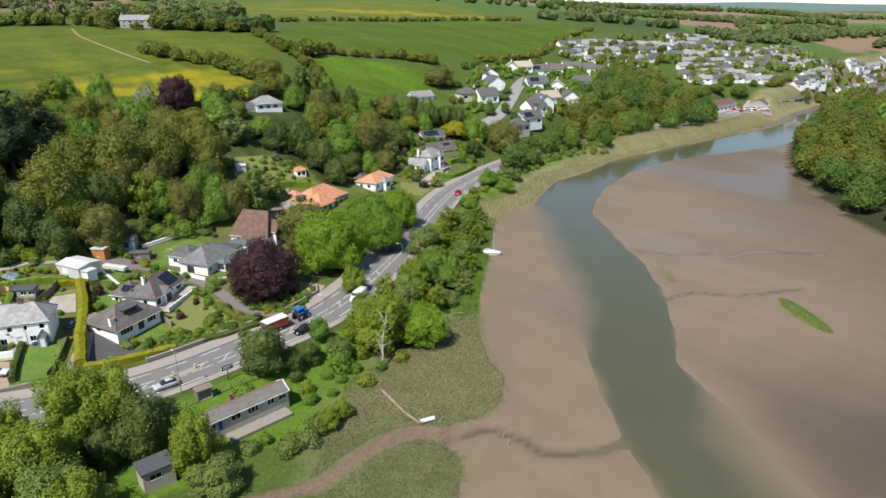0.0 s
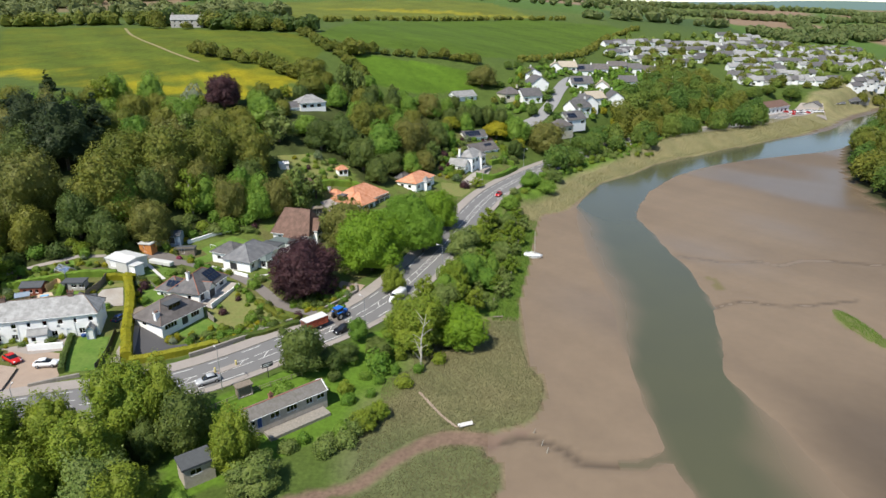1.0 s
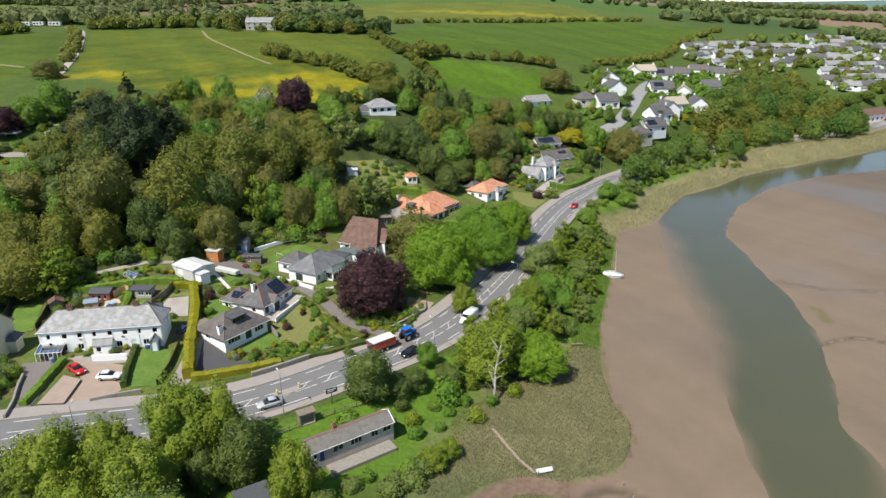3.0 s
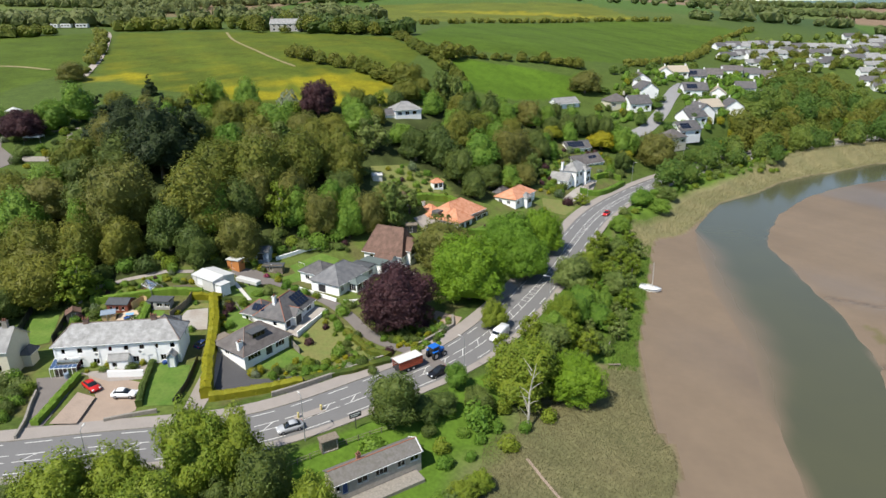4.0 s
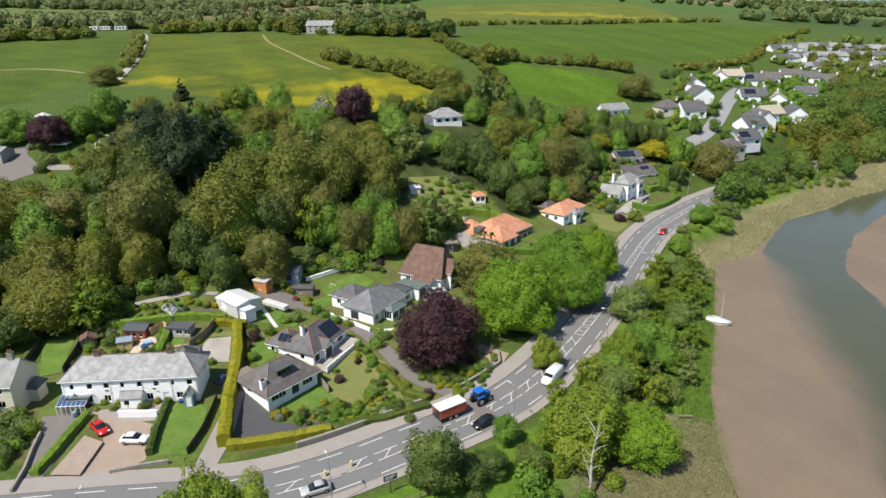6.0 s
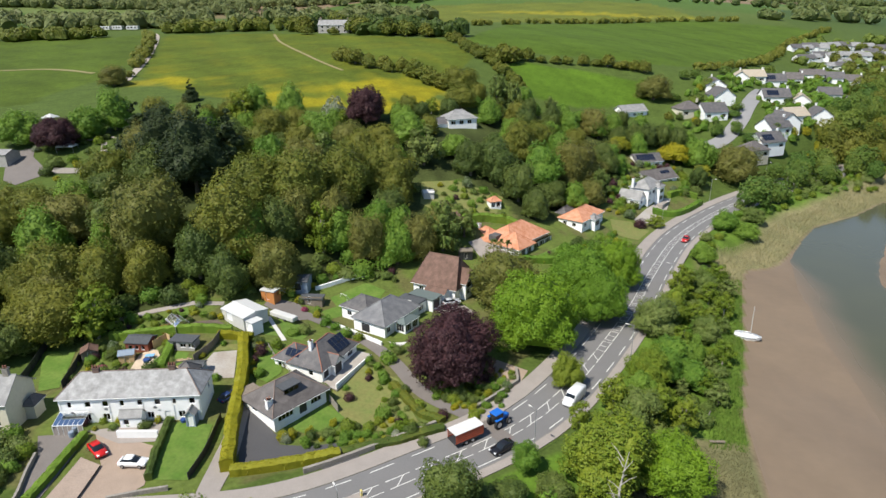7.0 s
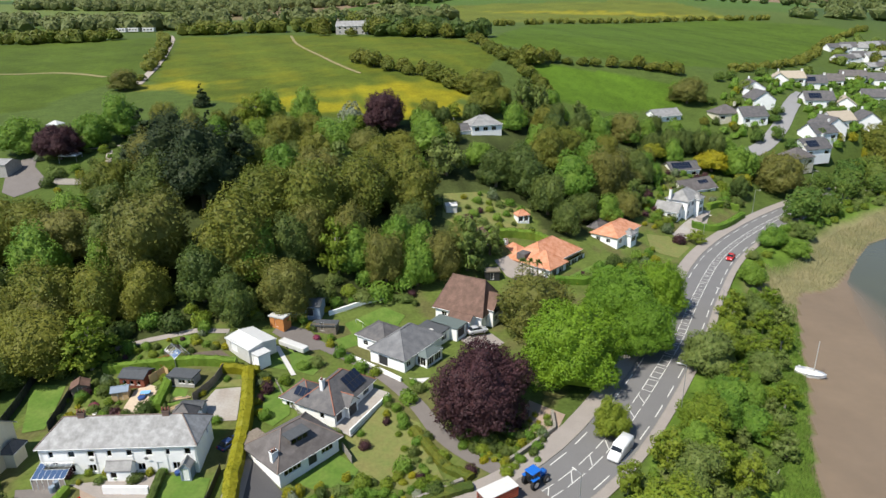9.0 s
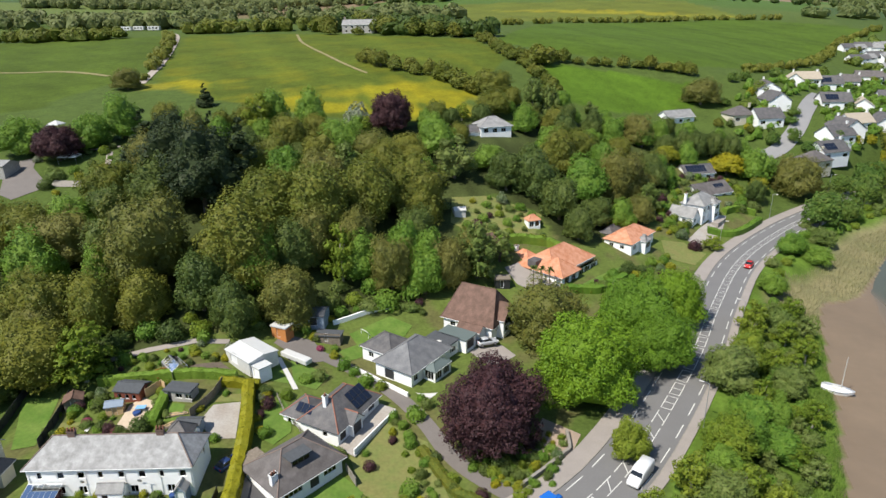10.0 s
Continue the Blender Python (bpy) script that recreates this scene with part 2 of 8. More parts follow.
def glass(name, tint=(0.55, 0.6, 0.62)):
    m = bpy.data.materials.new(name)
    m.use_nodes = True
    n, link = m.node_tree.nodes, m.node_tree.links.new
    n.remove(n["Principled BSDF"])
    t, g, f, s = (n.new("ShaderNode" + k) for k in ("BsdfTransparent", "BsdfGlossy", "Fresnel", "MixShader"))
    t.inputs[0].default_value = (*tint, 1)
    g.inputs["Roughness"].default_value = 0.03
    f.inputs[0].default_value = 1.5
    link(f.outputs[0], s.inputs[0])
    link(t.outputs[0], s.inputs[1])
    link(g.outputs[0], s.inputs[2])
    link(s.outputs[0], n["Material Output"].inputs[0])
    return m


PANE = glass("window glass", (0.16, 0.17, 0.18))


def river_water():
    """Turbid tidal water: silt-brown over the shallows, grey-green in the channel."""
    m = bpy.data.materials.new("river water")
    m.use_nodes = True
    n, link = m.node_tree.nodes, m.node_tree.links.new
    b = n["Principled BSDF"]
    b.inputs["IOR"].default_value = 1.33
    a = n.new("ShaderNodeAttribute")
    a.attribute_name = "turbid"
    g = n.new("ShaderNodeNewGeometry")
    w, v = n.new("ShaderNodeTexNoise"), n.new("ShaderNodeTexNoise")
    w.inputs["Scale"].default_value, w.inputs["Detail"].default_value = 0.7, 4
    v.inputs["Scale"].default_value, v.inputs["Detail"].default_value = 0.05, 3
    for t in (w, v):
        link(g.outputs["Position"], t.inputs["Vector"])
    k = n.new("ShaderNodeBump")
    k.inputs["Strength"].default_value, k.inputs["Distance"].default_value = 0.15, 0.1
    link(w.outputs[0], k.inputs["Height"])
    link(k.outputs[0], b.inputs["Normal"])
    mix, deep_tone = n.new("ShaderNodeMix"), n.new("ShaderNodeMix")
    mix.data_type = deep_tone.data_type = "RGBA"
    deep_tone.inputs["A"].default_value, deep_tone.inputs["B"].default_value = (0.066, 0.07, 0.043, 1), (0.086, 0.088, 0.045, 1)
    mix.inputs["A"].default_value = (0.185, 0.136, 0.09, 1)
    link(v.outputs[0], deep_tone.inputs["Factor"])
    link(a.outputs["Fac"], mix.inputs["Factor"])
    link(deep_tone.outputs["Result"], mix.inputs["B"])
    link(mix.outputs["Result"], b.inputs["Base Color"])
    r = n.new("ShaderNodeMapRange")
    r.inputs["To Min"].default_value, r.inputs["To Max"].default_value = 0.4, 0.09
    link(a.outputs["Fac"], r.inputs[0])
    link(r.outputs[0], b.inputs["Roughness"])
    return m


WATER = river_water()


# ---- building helpers ----
def mesh_of(name, verts, faces, material, smooth=False):
    me = bpy.data.meshes.new(name)
    me.from_pydata([tuple(v) for v in verts], [], [tuple(f) for f in faces])
    for m in (material if isinstance(material, (list, tuple)) else [material]):
        me.materials.append(m)
    if smooth:
        me.shade_smooth()
    return me


def thing(name, label, category, m=None, group="", kind=""):
    ob = tagged(new(name), label, category, group, kind)
    ob.empty_display_size = 0.3
    if m is not None:
        ob.matrix_basis = m
    return ob


def hang(name, me, parent, label="", m=None, kind=""):
    ob = tagged(new(name, me), label, "", "", kind)
    ob.parent = parent
    if m is not None:
        ob.matrix_basis = m
    return ob


def part(name, bm, material, parent, label="", smooth=False, m=None):
    me = bpy.data.meshes.new(name)
    bmesh.ops.recalc_face_normals(bm, faces=bm.faces)
    bm.to_mesh(me)
    bm.free()
    me.materials.append(material)
    if smooth:
        me.shade_smooth()
    return hang(name, me, parent, label, m)


def add_box(bm, x0, y0, z0, x1, y1, z1, bevel=0.0):
    vs = [bm.verts.new(p) for p in ((x0, y0, z0), (x1, y0, z0), (x1, y1, z0), (x0, y1, z0), (x0, y0, z1), (x1, y0, z1), (x1, y1, z1), (x0, y1, z1))]
    fs = [bm.faces.new([vs[i] for i in f]) for f in ((0, 3, 2, 1), (4, 5, 6, 7), (0, 1, 5, 4), (1, 2, 6, 5), (2, 3, 7, 6), (3, 0, 4, 7))]
    if bevel:
        bmesh.ops.bevel(bm, geom=list({e for f in fs for e in f.edges}), offset=bevel, segments=1, affect="EDGES")


def boxes(*dims, bevel=0.0):
    bm = bmesh.new()
    for d in dims:
        add_box(bm, *d, bevel=bevel)
    return bm


def add_tube(bm, pts, radii, sides=6, cap=True):
    rings = []
    for k, p in enumerate(pts):
        p = Vector(p)
        d = (Vector(pts[min(k + 1, len(pts) - 1)]) - Vector(pts[max(k - 1, 0)])).normalized()
        a = d.orthogonal().normalized()
        c = d.cross(a)
        rings.append([bm.verts.new(p + radii[k] * (math.cos(2 * math.pi * j / sides) * a + math.sin(2 * math.pi * j / sides) * c)) for j in range(sides)])
    for r, s in zip(rings[:-1], rings[1:]):
        for j in range(sides):
            bm.faces.new((r[j], r[(j + 1) % sides], s[(j + 1) % sides], s[j]))
    if cap:
        bm.faces.new(rings[0][::-1])
        bm.faces.new(rings[-1])


def tube(pts, radii, sides=6):
    bm = bmesh.new()
    add_tube(bm, pts, radii, sides)
    return bm


# ---- ground sheet ----
def steps(*spans):
    out = []
    for a, b, s in spans:
        out += list(np.arange(a, b - s * 0.5, s))
    return out + [spans[-1][1]]


def spread(start, end, first, factor):
    out, s, v = [], first, start
    while abs(v) < abs(end):
        v += math.copysign(s, end - start)
        out.append(v)
        s *= factor
    return out


gx = np.array(sorted(set(spread(-450, -4900, 12, 1.12) + steps((-450, -130, 4), (-130, 100, 1.25), (100, 460, 4)) + spread(460, 4900, 12, 1.12))))
gy = np.array(sorted(set(spread(-60, -3000, 12, 1.3) + steps((-60, 60, 6), (60, 290, 1.25), (290, 620, 3.5)) + spread(620, 4900, 8, 1.09))))
GX, GY = np.meshgrid(gx, gy)
GZ = ground(GX, GY)


def gz(x, y):
    """The height of the ground sheet at one place."""
    i = min(max(int(np.searchsorted(gx, x)) - 1, 0), len(gx) - 2)
    j = min(max(int(np.searchsorted(gy, y)) - 1, 0), len(gy) - 2)
    u, v = (x - gx[i]) / (gx[i + 1] - gx[i]), (y - gy[j]) / (gy[j + 1] - gy[j])
    return float((GZ[j, i] * (1 - u) + GZ[j, i + 1] * u) * (1 - v) + (GZ[j + 1, i] * (1 - u) + GZ[j + 1, i + 1] * u) * v)


# ---- fields ----
FIELDS = {
    "left": [(-421, 388), (-345, 411), (-322, 425), (-236, 296), (-236, 262), (-233, 237), (-300, 190), (-450, 230)],
    "middle": [(-303, 419), (-232, 431), (-112, 408), (-86, 362), (-84, 303), (-90, 262), (-131, 254), (-180, 262), (-222, 288), (-265, 359)],
    "low": [(-75, 354), (-58, 365), (-1, 371), (-2, 348), (-40, 318), (-57, 320)],
    "big": [(-101, 403), (-96, 545), (50, 703), (170, 690), (110, 600), (75, 508), (30, 420), (3, 400), (-61, 384)],
    "top": [(-167, 542), (-238, 808), (11, 915), (60, 720), (-84, 584)],
}
GRASS = {"left": (0.076, 0.113, 0.013), "middle": (0.091, 0.121, 0.013), "low": (0.082, 0.148, 0.012), "big": (0.076, 0.124, 0.012), "top": (0.13, 0.15, 0.022)}
FLOWERS = [(-104, 284, 30, 24), (-205, 280, 16, 10), (-140, 264, 20, 9), (-60, 720, 110, 24)]
WOOD_AREA = [(-200, 128), (-118, 130), (-99, 150), (-72, 170), (-60, 192), (-70, 214), (-62, 228), (-48, 226), (-40, 214), (-20, 232), (-14, 262), (-12, 300), (-30, 304), (-52, 296), (-66, 275), (-90, 262), (-120, 238), (-145, 225), (-150, 200), (-152, 164), (-200, 150)]
CREEK_LAND = 1.1


def land_cover(x, y):
    """The ground's own colours: grass, flowers, woodland floor, reed, mud."""
    c = np.empty(x.shape + (3,))
    c[:] = (0.08, 0.118, 0.024)
    far = sstep(650, 1000, np.hypot(x, y))[..., None]
    cell = np.floor(x / 170 + 0.3 * np.sin(y / 300)) * 7.3 + np.floor(y / 210 + 0.3 * np.sin(x / 260)) * 3.1
    tone = (np.sin(cell * 12.9) * 43758.5 % 1.0)[..., None]
    fields = np.where(tone < 0.45, (0.085, 0.15, 0.03), np.where(tone < 0.75, (0.13, 0.17, 0.045), np.where(tone < 0.84, (0.06, 0.1, 0.032), (0.26, 0.18, 0.115))))
    c = c * (1 - far) + far * fields
    for key, area in FIELDS.items():
        m = inside(x, y, area)[..., None]
        mow = 1 + 0.035 * np.sin((x * 0.6 + y * 0.8) / 2.6)[..., None] * (key == "big") + (0.16 * ripple(x, y, 14.0, len(key)) + 0.12 * ripple(x * 0.5, y * 1.6, 6.0, len(key)))[..., None]
        c = np.where(m, np.array(GRASS[key]) * mow, c)
    for fx, fy, fa, fb in FLOWERS:
        d = np.hypot((x - fx) / fa, (y - fy) / fb) + 0.25 * ripple(x, y, 5.0, fx)
        m = (sstep(1.15, 0.3, d) * (0.5 + 0.5 * ripple(x, y, 4.2, 1.5) + 0.35 * ripple(x * 0.7, y * 1.5, 9.0, 2.5)))[..., None].clip(0, 0.3)
        c = c * (1 - m) + m * np.array((0.58, 0.44, 0.008))
    meadow = inside(x, y, FIELDS["middle"]) * np.clip(0.30 * ripple(x, y, 9.0, 3.0) + 0.22 * ripple(x, y, 3.4, 8.0), 0, 0.2) * (0.35 + 0.65 * sstep(330, 280, y))
    c = c * (1 - meadow[..., None]) + meadow[..., None] * np.array((0.5, 0.38, 0.01))
    village = [(-115, 92), (-70, 98), (-34, 128), (-22, 190), (0, 235), (20, 285), (-10, 300), (-40, 236), (-62, 200), (-96, 158), (-118, 132)]
    bed = sstep(-0.1, 0.5, ripple(x, y, 2.4, 7.0) + 0.6 * ripple(x, y, 6.5, 2.0))[..., None]
    c = np.where(inside(x, y, village)[..., None], np.array((0.12, 0.16, 0.034)) * (1 - bed) + bed * np.array((0.13, 0.13, 0.045)), c)
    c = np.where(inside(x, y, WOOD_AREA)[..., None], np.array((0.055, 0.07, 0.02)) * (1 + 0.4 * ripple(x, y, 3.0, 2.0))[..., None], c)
    sward = inside(x, y, [(-52, 88), (-38, 103), (-22, 120), (-4, 126), (-8, 112), (-20, 94), (-34, 80), (-46, 70)])[..., None]
    c = np.where(sward, np.array((0.1, 0.18, 0.02)), c)
    ss = line_dist(x, y, SHORE)[1]
    bs = line_dist(x, y, BANK)[1]
    lush = ((ss > 0) & (ss < 24) & (y > 122) & (y < 330))[..., None]
    c = np.where(lush, np.array((0.1, 0.165, 0.022)) * (1 + 0.3 * ripple(x, y, 3.0, 6.0))[..., None], c)
    reed = np.where((y < 133) & (ss > 0), sstep(26, 19, ss + 2.0 * ripple(x, y, 5.0)), 0) * sstep(-60, -42, x)
    wide = 15 * sstep(290, 370, y)
    reed = np.maximum(reed, np.where((y > 196) & (ss > 0), sstep(14 + wide, 9 + wide, ss + 1.5 * ripple(x, y, 9.0)), 0))
    dry = (0.55 + 0.25 * ripple(x, y, 6.0, 5.0))[..., None] * sstep(85, 100, y)[..., None]
    straw = (0.45 * sstep(190, 210, y))[..., None]
    tall = (np.array((0.22, 0.185, 0.095)) * (1 + straw)) * dry + np.array((0.13, 0.145, 0.06)) * (1 - dry)
    c = c * (1 - reed[..., None]) + reed[..., None] * tall
    damp = sstep(0.1, 0.8, ripple(x, y, 16.0, 4.0))[..., None]
    soaked = (sstep(128, 84, y) * sstep(46, 60, x) + 0.5 * sstep(84, 125, x))[..., None].clip(0, 1)
    mudc = np.array((0.222, 0.162, 0.106)) * (1 - 0.1 * damp) * (1 - 0.46 * soaked) * (1 + 0.05 * ripple(x, y, 3.0, 4.0))[..., None]
    for gully, width in ((CREEK, 1.3), (RILL, 1.0), (RILL_B, 0.8)):
        g = sstep(width, 0.2, line_dist(x, y, gully)[0])[..., None]
        mudc = mudc * (1 - 0.5 * g)
    c = np.where((ss <= 0)[..., None], mudc, c)
    half = CREEK_LAND + 0.9 * sstep(-16, -4, x) + 0.35 * ripple(x, y, 1.7, 2.0)
    ditch = (sstep(half + 0.6, half - 0.5, line_dist(x, y, CREEK)[0]) * (ss > -2))[..., None]
    c = c * (1 - ditch) + ditch * np.array((0.2, 0.135, 0.095))
    isle = np.exp(-(((x - 82.4) / 2.5 + (y - 132) / 30) ** 2 + ((y - 132) / 9.5) ** 2) ** 2)[..., None]
    c = np.where((isle > 0.4) & (ss <= 0)[..., None], np.array((0.17, 0.175, 0.06)), c)
    weed = np.exp(-(((x - 59.5) / 1.3) ** 2 + ((y - 155) / 7) ** 2))[..., None] * (0.6 + 0.4 * ripple(x, y, 1.4))[..., None]
    c = np.where((weed > 0.35) & (ss <= 0)[..., None], np.array((0.17, 0.14, 0.06)), c)
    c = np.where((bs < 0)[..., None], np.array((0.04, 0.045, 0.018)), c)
    return c * 0.86


def sheet(name, xs, ys, zs, material, layer, values, label, category):
    ny, nx = xs.shape
    k = np.arange(nx * ny).reshape(ny, nx)
    quads = np.stack([k[:-1, :-1], k[:-1, 1:], k[1:, 1:], k[1:, :-1]], -1).reshape(-1, 4)
    me = bpy.data.meshes.new(name)
    me.vertices.add(nx * ny)
    me.vertices.foreach_set("co", np.stack([xs, ys, zs], -1).ravel())
    me.loops.add(quads.size)
    me.loops.foreach_set("vertex_index", quads.ravel().astype(np.int32))
    me.polygons.add(len(quads))
    me.polygons.foreach_set("loop_start", np.arange(0, quads.size, 4, dtype=np.int32))
    me.update(calc_edges=True)
    me.shade_smooth()
    if values.ndim == 3:
        me.attributes.new(layer, "FLOAT_COLOR", "POINT").data.foreach_set("color", np.concatenate([values, np.ones(xs.shape + (1,))], -1).ravel())
    else:
        me.attributes.new(layer, "FLOAT", "POINT").data.foreach_set("value", values.ravel())
    me.materials.append(material)
    return tagged(new(name, me), label, category, "", "structure")


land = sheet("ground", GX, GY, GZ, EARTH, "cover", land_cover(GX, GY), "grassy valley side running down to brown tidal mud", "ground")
tide = (line_dist(GX, GY, SHORE)[1] < 0) & (line_dist(GX, GY, BANK)[1] > 0)
pools = sstep(0.0, 0.9, ripple(GX, GY, 21.0, 6.0) + 0.8 * sstep(190, 270, GY) * sstep(60, 100, GX) - 0.1)
land.data.materials.append(MUD)
low_tide = tide[:-1, :-1] & tide[1:, 1:]
land.data.polygons.foreach_set("material_index", low_tide.astype(np.int32).ravel())
land.data.attributes.new("wet", "FLOAT", "POINT").data.foreach_set("value", (tide * (0.45 + 0.55 * pools)).ravel())
wx = np.array(steps((20, 120, 1.5), (120, 460, 5)) + spread(460, 900, 20, 1.2))
wy = np.array(steps((-60, 60, 6), (60, 340, 1.5), (340, 620, 5)) + spread(620, 900, 20, 1.2))
WX, WY = np.meshgrid(wx, wy)
deep = np.where(inside(WX, WY, CHANNEL), line_dist(WX, WY, CHANNEL + CHANNEL[:1])[0], 0)
left_soft = line_dist(WX, WY, CH_L)[0] < line_dist(WX, WY, CH_R)[0]
seep = sstep(1.4, 0.4, line_dist(WX, WY, CREEK)[0])
murk = 0.96 * sstep(0.1, np.where(left_soft, 1.5 + (2.0 + 8 * sstep(105, 150, WY)) * sstep(230, 205, WY), 2.2 + 13 * sstep(108, 84, WY)), deep + 0.8 * ripple(WX, WY, 4.0) * (deep > 0))
murk = np.maximum(murk, 0.7 * seep)
sheet("water", WX, WY, np.full(WX.shape, -0.1), WATER, "turbid", murk, "grey-green tidal river between mud banks", "river")


# the blue of distance haze is put into the hills' base colour
HAZE = shade("distant hills with painted haze", (0.13, 0.19, 0.2), 1.0, var=0.12, size=400.0, fine=0.05, bump=0, other=(0.1, 0.15, 0.13), spec=0.0)


def far_hills(far, low, tall, seed):
    """A long ridge on the horizon, rising and falling."""
    vs, fs = [], []
    for k in range(121):
        a = math.radians(-75 + 150 * k / 120)
        x, y = far * math.sin(a), far * math.cos(a)
        top = low + tall * (0.5 + 0.28 * math.sin(5.1 * a + seed) + 0.15 * math.sin(13 * a + 2 * seed) + 0.07 * math.sin(31 * a))
        vs += [(x, y, -40), (x, y, top), (x * 1.12, y * 1.12, top - 30), (x * 1.12, y * 1.12, -40)]
    for k in range(120):
        fs += [(4 * k + j, 4 * k + 4 + j, 4 * k + 5 + j, 4 * k + 1 + j) for j in range(3)]
    return tagged(new("backdrop", mesh_of("backdrop", vs, fs, HAZE, True)), "low hills along the far horizon, haze painted in as blue-green", "hills", "", "structure")


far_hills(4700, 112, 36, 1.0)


# ---- road ----
def offset_line(line, s):
    pts = [Vector((*p, 0)) for p in line]
    out = []
    for k, p in enumerate(pts):
        d = (pts[min(k + 1, len(pts) - 1)] - pts[max(k - 1, 0)]).normalized()
        out.append((p.x - d.y * s, p.y + d.x * s))
    return out


def along(line, gap_):
    """Points every gap_ metres along a line, with the way it goes there."""
    out, carry = [], 0.0
    for (ax, ay), (bx, by) in zip(line[:-1], line[1:]):
        n = math.hypot(bx - ax, by - ay)
        while carry < n:
            t = carry / n
            out.append((ax + (bx - ax) * t, ay + (by - ay) * t, math.atan2(by - ay, bx - ax)))
            carry += gap_
        carry -= n
    return out


def ribbon_verts(line, a, b, z, lift, step=None):
    vs, fs = [], []
    left, right = offset_line(line, a), offset_line(line, b)
    for p, q in zip(left, right):
        for v in (p, q):
            vs.append((*v, (z if z is not None else gz(*v)) + lift))
    for k in range(len(left) - 1):
        fs.append((2 * k, 2 * k + 2, 2 * k + 3, 2 * k + 1))
    return vs, fs


def strip(name, line, a, b, lift, material, label, category, flat=None, thick=0.0):
    vs, fs = ribbon_verts(line, a, b, flat, lift)
    if thick:
        n = len(vs)
        vs += [(x, y, z - thick) for x, y, z in vs]
        fs += [(k, k + n, k + n + 2, k + 2) for k in range(0, n - 2, 2)] + [(k + 1, k + 3, k + n + 3, k + n + 1) for k in range(0, n - 2, 2)]
    return tagged(new(name, mesh_of(name, vs, fs, material)), label, category, "", "structure")


strip("road", ROAD, -4.3, 4.6, 0.06, ASPHALT, "grey asphalt main road curving along the river", "road", ROAD_Z)
strip("pavement", ROAD, 4.75, 7.8, 0.17, PAVING, "worn pinkish-grey asphalt footway along the main road", "pavement", ROAD_Z, 0.2)
strip("kerb", ROAD, 4.6, 4.75, 0.18, STONE, "low granite kerb beside the road", "kerb", ROAD_Z, 0.2)
strip("pavement", ROAD, -5.9, -4.45, 0.17, PAVING, "narrow grey footway on the river side", "pavement", ROAD_Z, 0.2)
strip("kerb", ROAD, -4.45, -4.3, 0.18, STONE, "low granite kerb beside the road", "kerb", ROAD_Z, 0.2)


def mark(pts, width=0.15):
    bm_v, bm_f = [], []
    for (ax, ay), (bx, by) in pts:
        n = math.hypot(bx - ax, by - ay) or 1
        ox, oy = -(by - ay) / n * width / 2, (bx - ax) / n * width / 2
        k = len(bm_v)
        z = ROAD_Z + 0.066
        bm_v += [(ax + ox, ay + oy, z), (ax - ox, ay - oy, z), (bx - ox, by - oy, z), (bx + ox, by + oy, z)]
        bm_f.append((k, k + 1, k + 2, k + 3))
    return bm_v, bm_f


def road_marks():
    def spot_at(s, side):
        x, y, a = s
        return (x - math.sin(a) * side, y + math.cos(a) * side)
    fine = along(ROAD, 1.0)
    edge, hatch = [], []
    for side in (-3.6, 3.8):
        for k in range(0, len(fine) - 4, 7):
            edge.append((spot_at(fine[k], side), spot_at(fine[k + 4], side)))
    for k in range(0, len(fine) - 6, 5):
        for side in (-0.85, 0.85):
            hatch.append((spot_at(fine[k], side), spot_at(fine[k + 4], side)))
        if fine[k][1] > 150:
            for j in (0, 2, 4):
                hatch.append((spot_at(fine[k + j], -0.85), spot_at(fine[k + j], 0.85)))
        else:
            hatch.append((spot_at(fine[k + 1], -0.85), spot_at(fine[k + 3], 0.85)))
    for name, lines, w, label in (("lane_marking", edge, 0.16, "dashed white edge lines of the cycle lanes"), ("centre_marking", hatch, 0.14, "hatched white centre marking of the road")):
        tagged(new(name, mesh_of(name, *mark(lines, w), PAINT_LINE)), label, "road marking", "", "structure")


road_marks()


def patch(name, area, material, lift, label, category, cell=1.4):
    """A flat patch of ground cover that follows the land."""
    bm = bmesh.new()
    bm.faces.new([bm.verts.new((*p, 0)) for p in area])
    xs, ys = [p[0] for p in area], [p[1] for p in area]
    for axis, lo, hi in ((0, min(xs), max(xs)), (1, min(ys), max(ys))):
        k = math.floor(lo / cell) * cell
        while k < hi:
            co, no = [0, 0, 0], [0, 0, 0]
            co[axis], no[axis] = k, 1
            bmesh.ops.bisect_plane(bm, geom=list(bm.verts) + list(bm.edges) + list(bm.faces), plane_co=co, plane_no=no)
            k += cell
    for v in bm.verts:
        v.co.z = gz(v.co.x, v.co.y) + lift
    bmesh.ops.recalc_face_normals(bm, faces=bm.faces)
    me = bpy.data.meshes.new(name)
    bm.to_mesh(me)
    bm.free()
    me.materials.append(material)
    if me.polygons and me.polygons[0].normal.z < 0:
        me.flip_normals()
    return tagged(new(name, me), label, category, "", "structure")


